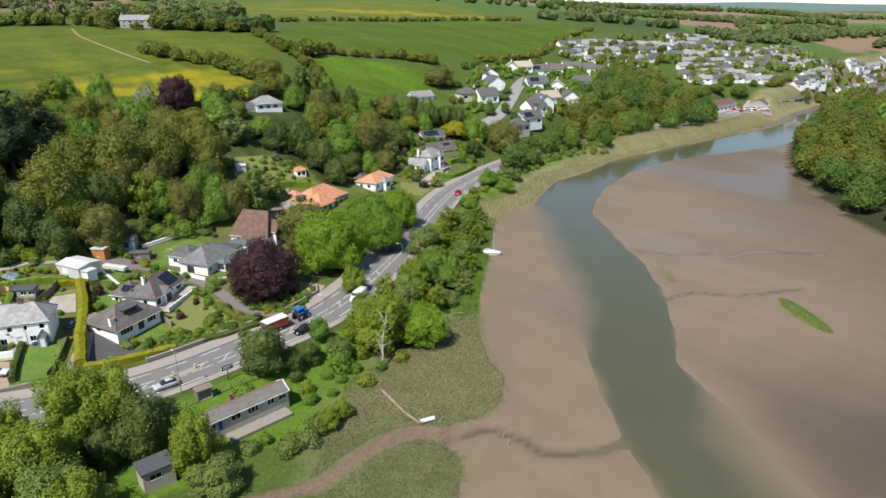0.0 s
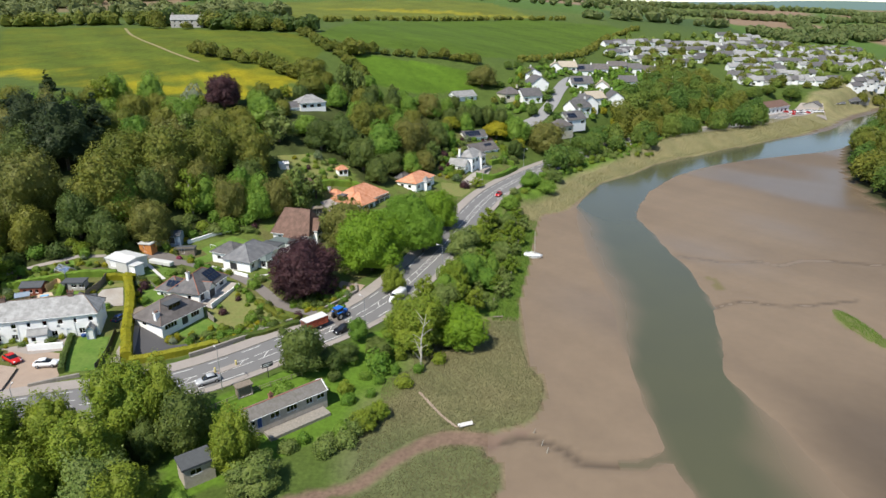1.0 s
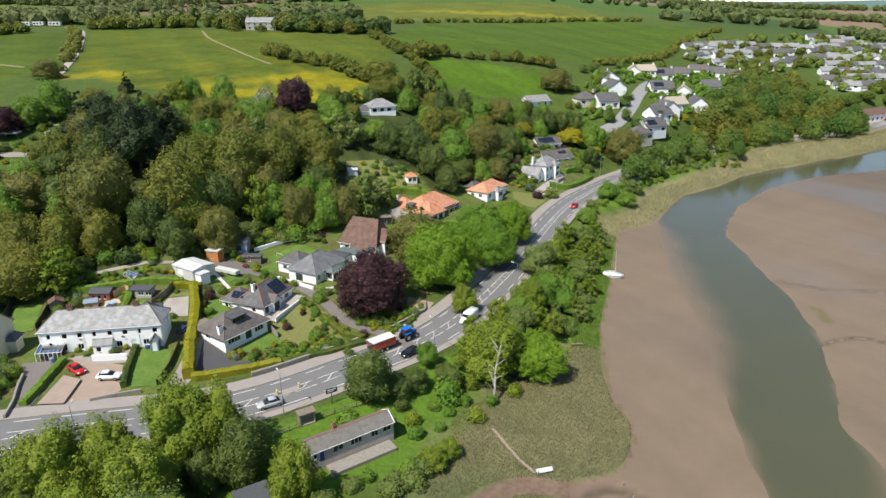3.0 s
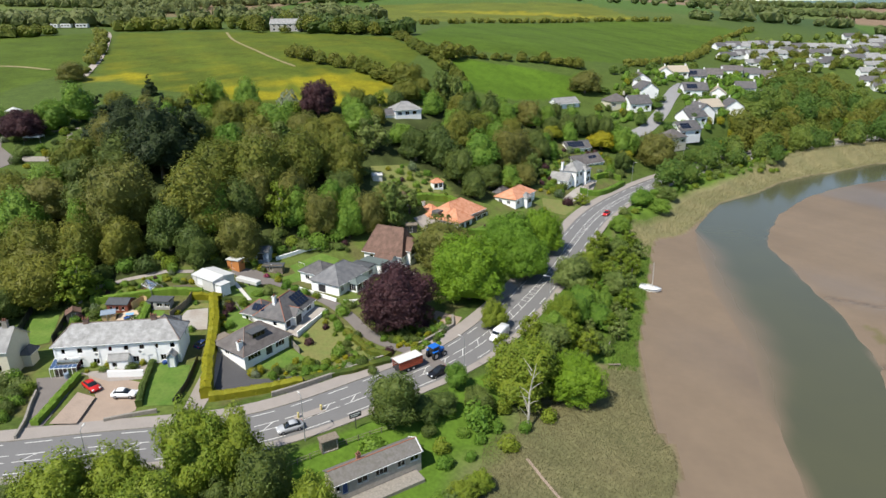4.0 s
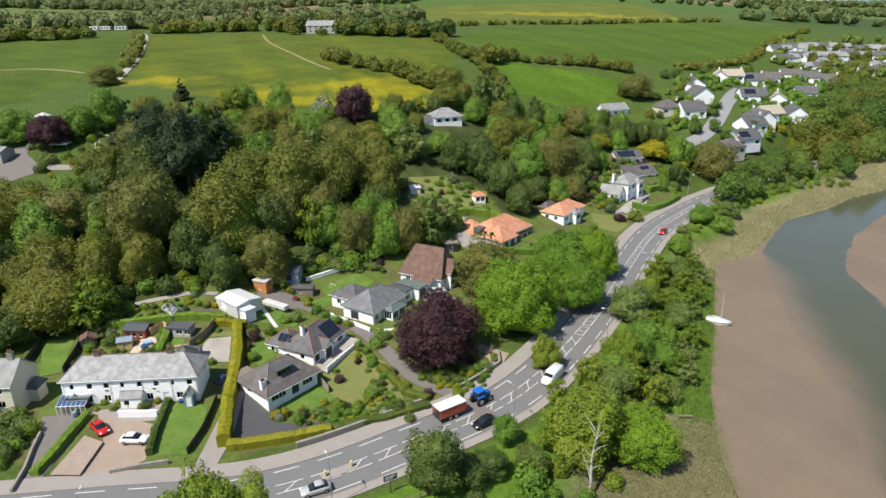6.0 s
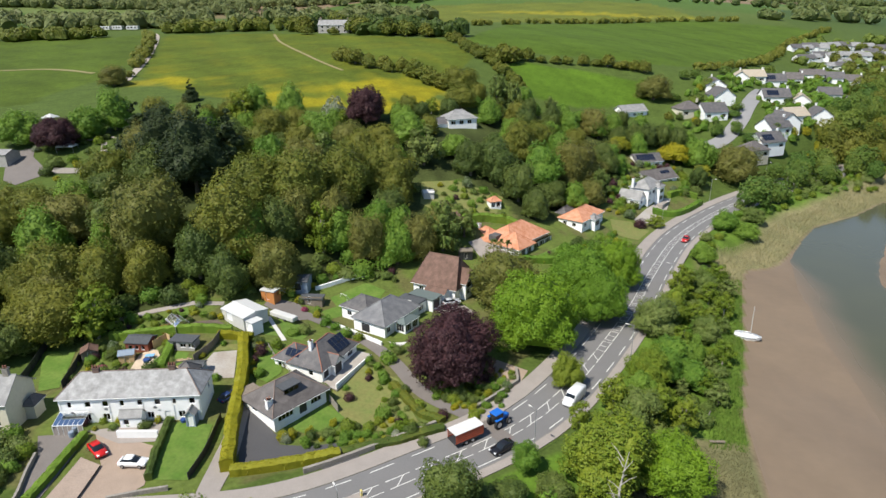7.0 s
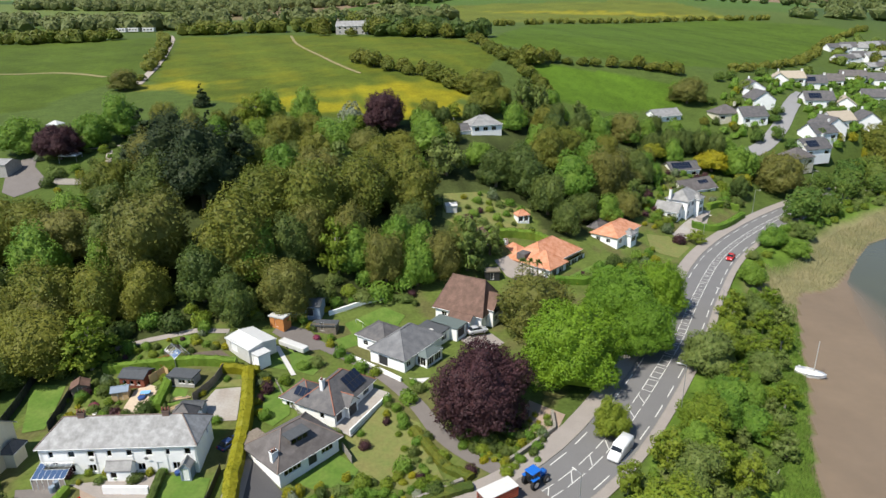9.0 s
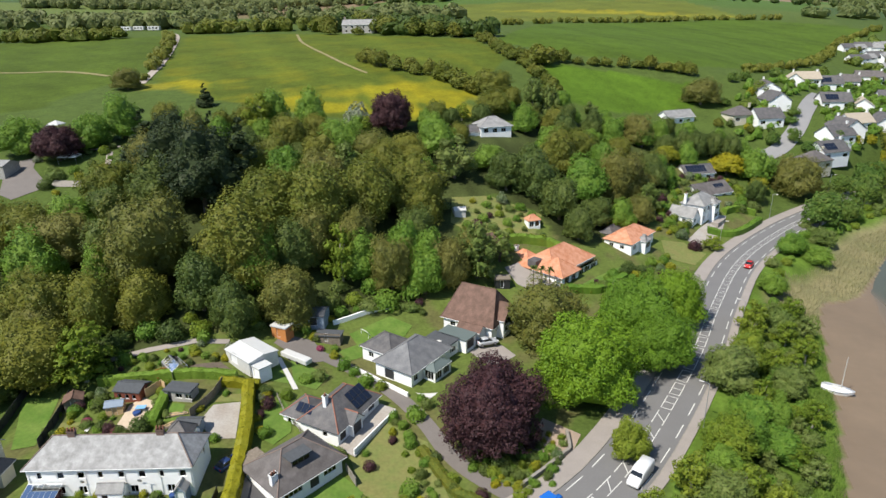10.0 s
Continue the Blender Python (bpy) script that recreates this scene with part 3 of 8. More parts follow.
LAWN = shade("mown lawn", (0.085, 0.165, 0.018), 0.95, var=0.3, size=2.5, fine=18, bump=0.3, other=(0.12, 0.18, 0.03))
LAWN_DRY = shade("dry mossy lawn", (0.2, 0.19, 0.06), 0.95, var=0.3, size=2.5, fine=18, bump=0.3, other=(0.13, 0.16, 0.04))
DRIVE_DARK = shade("dark tarmac", (0.075, 0.073, 0.075), 0.9, var=0.15, size=3, fine=50, bump=0.1)
DRIVE_WORN = shade("worn tarmac lane", (0.17, 0.15, 0.135), 0.92, var=0.2, size=2, fine=50, bump=0.15)
SLABS = shade("pale paving", (0.6, 0.58, 0.54), 0.85, var=0.1, size=1, fine=30, bump=0.1)
GRAVEL = shade("pale gravel", (0.36, 0.31, 0.26), 0.95, var=0.25, size=2, fine=60, bump=0.4)
CONCRETE = shade("stained pale concrete", (0.42, 0.39, 0.35), 0.92, var=0.25, size=3, fine=30, bump=0.15, other=(0.3, 0.26, 0.22))
YARD_STONE = shade("sandy paving slabs", (0.5, 0.4, 0.29), 0.9, var=0.2, size=1.2, fine=30, bump=0.2)
PLOT = shade("pinkish gravel", (0.33, 0.255, 0.2), 0.95, var=0.25, size=1.5, fine=40, bump=0.4)
SOIL = shade("dug soil", (0.12, 0.095, 0.07), 0.95, var=0.35, size=1.2, fine=20, bump=0.5)
SAND = shade("sandy gravel", (0.33, 0.25, 0.19), 0.95, var=0.22, size=2, fine=60, bump=0.4)
patch("driveway", [(-74.1, 121.6), (-68.9, 117.6), (-65.7, 115.6), (-64, 113.6), (-59.5, 114.2), (-55.1, 115.6), (-49, 111.8), (-52.8, 108), (-61, 110.6), (-64.3, 109), (-67, 106.7), (-72, 115)], DRIVE_DARK, 0.09, "dark tarmac driveway of a bungalow", "driveway")
patch("lawn", [(-65.3, 118.0), (-61.4, 125.1), (-57.1, 123.2), (-57, 119.7), (-61.5, 117.3)], LAWN, 0.09, "small green front lawn", "lawn")
patch("lawn", [(-61.9, 129.1), (-61.1, 134.2), (-59, 137.4), (-51.5, 135.3), (-47.2, 128.3), (-43.9, 122.9), (-47.7, 119.3), (-53.1, 120.7), (-58, 123.4)], LAWN_DRY, 0.09, "large dry yellowish lawn with clipped shrubs", "lawn")
patch("patio", [(-64, 129.4), (-60.8, 128.6), (-58.7, 140.6), (-61.8, 141.2)], CONCRETE, 0.5, "white paved terrace beside a bungalow", "patio")
LANE = smooth_line([(-29, 121.5), (-34.7, 125.5), (-40.8, 128.9), (-47.9, 134.1), (-53.4, 139.4), (-60.3, 144.6), (-68.9, 149.4), (-77.9, 152.6), (-86, 154)], 6)
strip("lane", LANE, -1.35, 1.35, 0.12, DRIVE_WORN, "narrow worn tarmac lane up to the houses", "lane")
patch("turning_area", [(-88, 152), (-79, 149.5), (-76, 152), (-82, 156.5), (-88, 155.5)], DRIVE_WORN, 0.11, "worn tarmac turning area", "driveway")
patch("lawn", [(-82.9, 112.7), (-76.3, 114.2), (-74.4, 109.1), (-72, 101.9), (-77.6, 100.6), (-81.1, 106.3)], LAWN, 0.08, "long green front lawn of the terrace", "lawn")
patch("yard", [(-93.3, 107.9), (-81.5, 107.3), (-77.5, 99.3), (-80, 94), (-84.5, 93), (-86.6, 101.4)], SAND, 0.08, "sandy gravel parking yard", "yard")
patch("yard", [(-94.4, 107.3), (-83.6, 112.7), (-81.7, 108.5), (-87.6, 106.2)], PAVING, 0.1, "grey concrete yard in front of the terrace", "yard")
patch("track", [(-75.4, 121), (-73.4, 121.5), (-67.6, 106), (-66, 99.5), (-69, 98.5), (-72, 108)], PAVING, 0.1, "concrete track beside the yellow hedge", "track")
patch("plot", [(-88.4, 92.8), (-90.3, 101.7), (-86.4, 101.1), (-84.1, 93.7)], PLOT, 0.5, "bare pinkish gravel plot", "yard")
patch("driveway", [(-101.2, 104.6), (-94.1, 106.7), (-92.4, 103), (-88.8, 90), (-91.5, 88), (-95.1, 96.5), (-97.1, 100.5)], DRIVE_WORN, 0.09, "grey tarmac driveway", "driveway")
patch("lawn", [(-122.3, 126.6), (-115.8, 128.1), (-109.5, 117.3), (-112.6, 115.7)], LAWN, 0.08, "long green back lawn between fences", "lawn")
patch("yard", [(-86.6, 126.6), (-86.8, 131.2), (-83.2, 133.4), (-81.4, 130), (-79.3, 125.8), (-82, 124.6)], CONCRETE, 0.08, "pale gravel clearing behind the terrace", "yard")
patch("lawn", [(-76.6, 161.6), (-70.9, 169.7), (-65.5, 168.4), (-65.9, 160.6), (-72.1, 157.2)], LAWN, 0.09, "green back lawn with a small goal", "lawn")
patch("lawn", [(-76.2, 155.7), (-72.3, 160.8), (-69.5, 157.2), (-72.9, 152.8)], LAWN, 0.09, "small green lawn by a path", "lawn")
patch("lawn", [(-83.5, 150), (-73.8, 146.8), (-73.8, 141.7), (-78.1, 141.7)], LAWN, 0.08, "green side lawn", "lawn")
patch("lawn", [(-85.2, 144.4), (-83.7, 147.6), (-78.6, 141.5), (-82, 140.8)], LAWN, 0.08, "green side lawn by a garden path", "lawn")
patch("yard", [(-98.2, 120), (-99.8, 124.2), (-101.2, 128.4), (-100.1, 130.4), (-96.6, 129.6), (-96.6, 126), (-95.9, 122.8), (-95, 120.4)], YARD_STONE, 0.1, "sandy back yard with garden clutter", "yard")
patch("lawn", [(-92.8, 125.6), (-94.2, 129.9), (-91.3, 130), (-89.8, 126.5)], LAWN, 0.08, "narrow strip of rough lawn", "lawn")
patch("lawn", [(-88, 131.4), (-88.2, 133.2), (-84.3, 135.4), (-82.4, 133.9)], LAWN_DRY, 0.08, "rough grass above the concrete", "lawn")
patch("lawn", [(-78.9, 133.4), (-77.6, 137), (-74.6, 134.8), (-72.3, 130.3), (-73.4, 126.8), (-75.6, 127.2)], LAWN, 0.1, "small curving lawn beside the golden hedge", "lawn")
patch("vegetable_bed", [(-99.2, 136.4), (-96.4, 140), (-92.8, 142), (-88, 139.9), (-89.2, 138.2), (-95.2, 137.2)], SOIL, 0.1, "dark dug vegetable plot above the hedge", "garden bed")
patch("lawn", [(-101.2, 139.6), (-98.5, 143.4), (-101.5, 144), (-103.4, 140.8)], LAWN, 0.1, "rough lawn by the greenhouse", "lawn")
patch("lawn", [(-108.6, 118.6), (-110.6, 122.6), (-106.4, 123.6), (-104.8, 119.8)], LAWN_DRY, 0.1, "rough back garden lawn", "lawn")
strip("garden_path", [(-84.8, 148.2), (-81.1, 144.5), (-76.9, 140.2)], -0.45, 0.45, 0.16, SLABS, "pale straight garden path across the lawn", "path")
strip("garden_path", [(-103.4, 120.2), (-104.2, 123)], -0.35, 0.35, 0.14, SLABS, "narrow pale garden path", "path")
strip("garden_path", smooth_line([(-188, 199), (-178, 203.3), (-168.7, 208.9)]), -0.7, 0.7, 0.2, GRAVEL, "pale gravel path across the hillside garden", "path")
strip("garden_path", [(-169.5, 204), (-162.4, 194.7), (-160.1, 190.5)], -0.8, 0.8, 0.2, GRAVEL, "straight gravel path between garden beds", "path")
patch("terrace", [(-172, 186), (-160, 188.5), (-159, 186), (-170.5, 183)], STONE, 0.15, "stone garden terrace on the hillside", "terrace")
patch("lawn", [(-71.4, 219.4), (-62.3, 226), (-47.4, 226), (-47.5, 213.1), (-55.7, 205), (-68.5, 208)], LAWN_DRY, 0.09, "sloping garden clearing in the wood", "lawn")
patch("lawn", [(-30, 204), (-23.8, 214.2), (-20, 211.3), (-28, 197), (-36, 194)], LAWN, 0.09, "green lawn below the orange-roofed bungalow", "lawn")
patch("lawn", [(-15.3, 235.1), (-9, 238.1), (-3.4, 232.6), (-6.9, 223.1), (-14, 226)], LAWN_DRY, 0.09, "small dry lawn", "lawn")
patch("driveway", [(-4.4, 249), (1.9, 262), (4.6, 263.7), (2, 250), (-5, 238), (-8, 240)], CONCRETE, 0.1, "pale driveway of the villa", "driveway")
patch("driveway", [(-52, 197), (-48, 202), (-38.5, 194.5), (-42, 190), (-48, 192)], PAVING, 0.1, "grey driveway with palms", "driveway")
patch("driveway", [(-52.6, 163), (-46.5, 167.2), (-43, 164.1), (-46, 158)], PAVING, 0.1, "grey drive beside the brown-roofed house", "driveway")
patch("verge", [(-35.3, 146.4), (-28.8, 143), (-30, 136), (-36, 138)], SAND, 0.07, "bare earth beside the road", "verge")
SIDE_GREY = shade("worn grey asphalt", (0.25, 0.245, 0.24), 0.9, var=0.16, size=3.0, fine=40, bump=0.1)
CLOSE = smooth_line([(16, 312), (28, 324), (36.5, 341), (42.5, 359), (47.5, 373), (54, 390)], 5)
strip("side_road", CLOSE, -3.2, 3.2, 0.25, SIDE_GREY, "pale grey asphalt residential road climbing the hill", "road")
FARM_LANE = smooth_line([(-222, 280), (-243, 319), (-275, 369), (-310, 418), (-345, 450)], 5)
strip("farm_lane", FARM_LANE, -1.8, 1.8, 0.25, GRAVEL, "pale stony farm lane between fields", "lane")
strip("garden_path", [(-114.5, 137.4), (-108.3, 141.3), (-100.8, 145.6), (-95, 148)], -0.7, 0.7, 0.2, PAVING, "pale concrete path along the wood edge", "path")
FIELD_EARTH = shade("trodden earth", (0.28, 0.22, 0.12), 0.95, var=0.3, size=3, fine=15, bump=0.2, other=(0.17, 0.17, 0.05))
strip("track", smooth_line([(-420, 290), (-365, 291), (-314, 294), (-279, 299), (-250, 293)]), -1.3, 1.3, 0.15, FIELD_EARTH, "bare earth track across a pasture", "track")
strip("track", smooth_line([(-228, 425), (-205, 388), (-182, 360), (-151, 327), (-135, 313)]), -0.8, 0.8, 0.2, FIELD_EARTH, "trodden path down the meadow", "track")
patch("driveway", [(-175, 175), (-171, 183), (-183, 190), (-188, 196), (-191, 193), (-187, 184), (-180, 176)], DRIVE_WORN, 0.12, "pale gravel drive at a hillside house", "driveway")


# ---- trees ----
rng = np.random.default_rng(7)


def ball(c, r, n=1):
    bm = bmesh.new()
    bmesh.ops.create_icosphere(bm, subdivisions=n, radius=1)
    v = np.array([p.co[:] for p in bm.verts])
    f = np.array([[q.index for q in p.verts] for p in bm.faces])
    bm.free()
    return v, f


BALL_V, BALL_F = ball((0, 0, 0), 1, 1)
FINE_V, FINE_F = ball((0, 0, 0), 1, 3)


def round_about(n, q, jitter, low=-0.8):
    """Directions spread evenly over a sphere, a little out of order."""
    k = np.arange(n)
    z = 1 - (1 - low) * (k + 0.5) / n
    a = 2.39996 * k
    w = np.sqrt(1 - z * z)
    d = np.stack([w * np.cos(a), w * np.sin(a), z], 1) + jitter * math.sqrt(4 / n) * q.standard_normal((n, 3))
    return d / np.linalg.norm(d, axis=1)[:, None]


def dome_crown(name, h, r, leaves, size, material, seed, bottom=0.04, boughs=12, wild=0.0, coarse=False):
    """A domed crown: rounded boughs with creases between them, smaller clumps on the boughs, leaf sprays all over."""
    q = np.random.default_rng(seed)
    low, tall = h * bottom, h * (1 - bottom)
    small = boughs * 11
    first, second = round_about(boughs, q, 0.45), round_about(small, q, 0.45)
    burst = 1 + q.uniform(-0.1, 0.06, small)
    grow = 1 + q.uniform(-0.15 - 0.2 * wild, 0.06, boughs)

    def form(d, fine):
        near = d @ first.T
        i = near.argmax(1)
        gap_ = np.minimum((1 - near.max(1)) / (2.2 / boughs), 1.7)
        g = grow[i] * (1 - (0.19 + 0.15 * wild) * gap_)
        nrm = d + 0.75 * (d - first[i]) / math.sqrt(4 / boughs)
        if fine:
            near = d @ second.T
            i = near.argmax(1)
            g = g * burst[i] * (1 - 0.1 * np.minimum((1 - near.max(1)) / (2.2 / small), 1.7))
            nrm = nrm + 0.85 * (d - second[i]) / math.sqrt(4 / small)
        z = d[:, 2]
        flat = np.linalg.norm(d[:, :2], axis=1) + 1e-9
        g = g * 1.07
        wide = r * g * np.where(z > 0, (1 - z * z) ** 0.46, (1 - z * z) ** 0.2) / flat
        up = np.where(z > 0, 0.6, 0.4) * tall * g * z
        return np.stack([d[:, 0] * wide, d[:, 1] * wide, low + 0.38 * tall + up], 1), nrm

    cv, cf = (BALL_V, BALL_F) if coarse else (FINE_V, FINE_F)
    core = form(cv / np.linalg.norm(cv, axis=1)[:, None], False)[0]
    mid = np.array((0, 0, low + 0.38 * tall))
    core = mid + (core - mid) * (0.74 if coarse else 0.8)
    d = q.standard_normal((int(leaves * 1.25), 3))
    d /= np.linalg.norm(d, axis=1)[:, None]
    d = d[d[:, 2] > -0.72][:leaves]
    m = len(d)
    p, nrm = form(d, True)
    p = mid + (p - mid) * (0.9 + 0.13 * q.random((m, 1)))
    nrm = nrm / np.linalg.norm(nrm, axis=1)[:, None] + 0.38 * q.standard_normal((m, 3)) + np.array((0, 0, 0.2))
    nrm /= np.linalg.norm(nrm, axis=1)[:, None]
    t = np.cross(nrm, q.standard_normal((m, 3)))
    t /= np.linalg.norm(t, axis=1)[:, None] + 1e-9
    e = np.cross(nrm, t)
    s = size * (0.55 + 0.9 * q.random((m, 1)))
    w = s * (0.6 + 0.4 * q.random((m, 1)))
    spray = np.stack([p - t * s * 0.8 - e * w, p - t * s * 0.8 + e * w, p + t * s * 1.2 - nrm * s * 0.25], 1).reshape(-1, 3)
    fs = np.concatenate([cf, np.arange(3 * m).reshape(-1, 3) + len(core)]).tolist()
    lobes = [(0, 0, 0.5 * h, 0.5 * r)] + [(*(0.62 * b[:2] * r), low + tall * (0.4 + 0.4 * b[2]), 0.3 * r) for b in first]
    return mesh_of(name, np.concatenate([core, spray]), fs, material), lobes


def crown_mesh(name, lobes, leaves, size, material, seed, core=0.8, low=-0.6, clump=0.27):
    """A crown: rounded boughs, each covered with clumps of small leaf sprays."""
    r = np.random.default_rng(seed)
    c = np.array([l[:3] for l in lobes])
    rad = np.array([l[3] for l in lobes])
    share = rad ** 2 / np.sum(rad ** 2)
    vs, fs = [], []
    base = 0
    if core:
        for k in range(len(lobes)):
            v = BALL_V * (core * rad[k]) * (1 + 0.05 * r.standard_normal((len(BALL_V), 1))) + c[k]
            vs.append(v)
            fs += [tuple(int(q) + base for q in f) for f in BALL_F]
            base += len(v)
    clumps = max(14, int(leaves / 15))
    usual = float(np.median(rad))
    cen, out, wide = [], [], []
    for k in range(len(lobes)):
        d = r.standard_normal((int(clumps * share[k] * 2.2) + 4, 3))
        d /= np.linalg.norm(d, axis=1)[:, None]
        d = d[d[:, 2] > low]
        p = c[k] + d * rad[k] * (0.86 + 0.16 * r.random((len(d), 1)))
        gaps = np.linalg.norm(p[:, None] - c[None], axis=2) / rad[None]
        gaps[:, k] = 9
        keep = gaps.min(1) > 0.88
        cen.append(p[keep])
        out.append(d[keep])
        wide.append(usual * clump * (0.65 + 0.7 * r.random(int(keep.sum()))))
    cen, out, wide = np.concatenate(cen), np.concatenate(out), np.concatenate(wide)
    each = max(6, int(leaves / max(1, len(cen))))
    n, o, w = (np.repeat(v, each, axis=0) for v in (out, cen, wide))
    m = len(n)
    e = r.standard_normal((m, 3)) + 1.1 * n
    e /= np.linalg.norm(e, axis=1)[:, None]
    flat = e - 0.45 * n * np.sum(e * n, axis=1)[:, None]
    p = o + flat * w[:, None] * (0.5 + 0.65 * r.random((m, 1))) - n * w[:, None] * 0.9 * (r.random((m, 1)) < 0.25)
    nrm = 0.8 * e + 0.7 * n + 0.5 * r.standard_normal((m, 3)) + np.array((0, 0, 0.35))
    nrm /= np.linalg.norm(nrm, axis=1)[:, None]
    t = np.cross(nrm, r.standard_normal((m, 3)))
    t /= np.linalg.norm(t, axis=1)[:, None] + 1e-9
    q = np.cross(nrm, t)
    s = size * (0.55 + 0.9 * r.random((m, 1)))
    h = s * (0.6 + 0.4 * r.random((m, 1)))
    fold = nrm * s * 0.3
    spray = np.stack([p - t * s * 0.8 - q * h, p - t * s * 0.8 + q * h, p + t * s * 1.2 - fold], 1).reshape(-1, 3)
    vs.append(spray)
    fs += [(base + 3 * i, base + 3 * i + 1, base + 3 * i + 2) for i in range(m)]
    return mesh_of(name, np.concatenate(vs), fs, material)


def lobes_round(seed, h, r, n=12, bottom=0.05, wild=0.0):
    """Boughs that fill a domed crown, widest below its middle."""
    q = np.random.default_rng(seed)
    low, tall = h * bottom, h * (1 - bottom)
    out = [(0, 0, low + 0.46 * tall, min(0.86 * r, 0.45 * tall) * (1 - 0.6 * min(1, wild)))]
    for k in range(n):
        a = 2.4 * k + 0.7 * q.random()
        u = 0.97 - 0.86 * ((k + 0.4) / n) ** 0.8
        w = r * (math.sqrt(max(0.0, 1 - ((u - 0.36) / 0.66) ** 2)) if u > 0.36 else 0.84 + 0.16 * u / 0.36)
        size = r * (0.33 + 0.17 * q.random()) * (11 / n) ** 0.42 * (1 - 0.2 * wild)
        reach = max(0.0, w - 0.85 * size) * (1 + (0.12 + 0.5 * wild) * q.uniform(-1.0, 0.45))
        z = low + tall * u * (1 + 0.08 * q.uniform(-1, 0.6)) + wild * tall * 0.12 * q.uniform(-1, 0.6)
        out.append((reach * math.cos(a), reach * math.sin(a), max(low + 0.5 * size, min(z, h - 0.8 * size)), size))
    return out


def lobes_spire(seed, h, r, n=9):
    q = np.random.default_rng(seed)
    out = []
    for k in range(n):
        u = k / (n - 1)
        rr = r * (1 - u) ** 0.8
        for j in range(max(1, int(5 * (1 - u)))):
            a = q.random() * 6.28
            s = max(0.35, 0.55 * rr + 0.25)
            out.append((0.6 * rr * math.cos(a), 0.6 * rr * math.sin(a), h * (0.12 + 0.84 * u), s))
    return out


def tree_proto(name, label, lobes, h, leaves, size, leaf, bark=BARK, seed=1, trunk=0.35, core=0.78, category="tree", limbs=8, crown=None):
    th = thing(name, label, category)
    q = random.Random(seed)
    bm = bmesh.new()
    bend = [(q.uniform(-.3, .3), q.uniform(-.3, .3), h * u) for u in (0.25, 0.5)]
    add_tube(bm, [(0, 0, -0.6), (0, 0, 0.15 * h), bend[0], bend[1], (0, 0, 0.72 * h)], [trunk * 1.25, trunk, trunk * .8, trunk * .55, trunk * .2], 7)
    for l in lobes[1:1 + limbs]:
        z0 = q.uniform(0.2, 0.45) * h
        add_tube(bm, [(0, 0, z0), (l[0] * .45, l[1] * .45, z0 + (l[2] - z0) * .6), l[:3]], [trunk * .45, trunk * .3, trunk * .1], 5)
    if name.endswith(("shrub", "bush")):
        bm.free()
    else:
        part("trunk", bm, bark, th)
    hang("crown", crown or crown_mesh(name + " crown", lobes, leaves, size, leaf, seed, core), th)
    return th


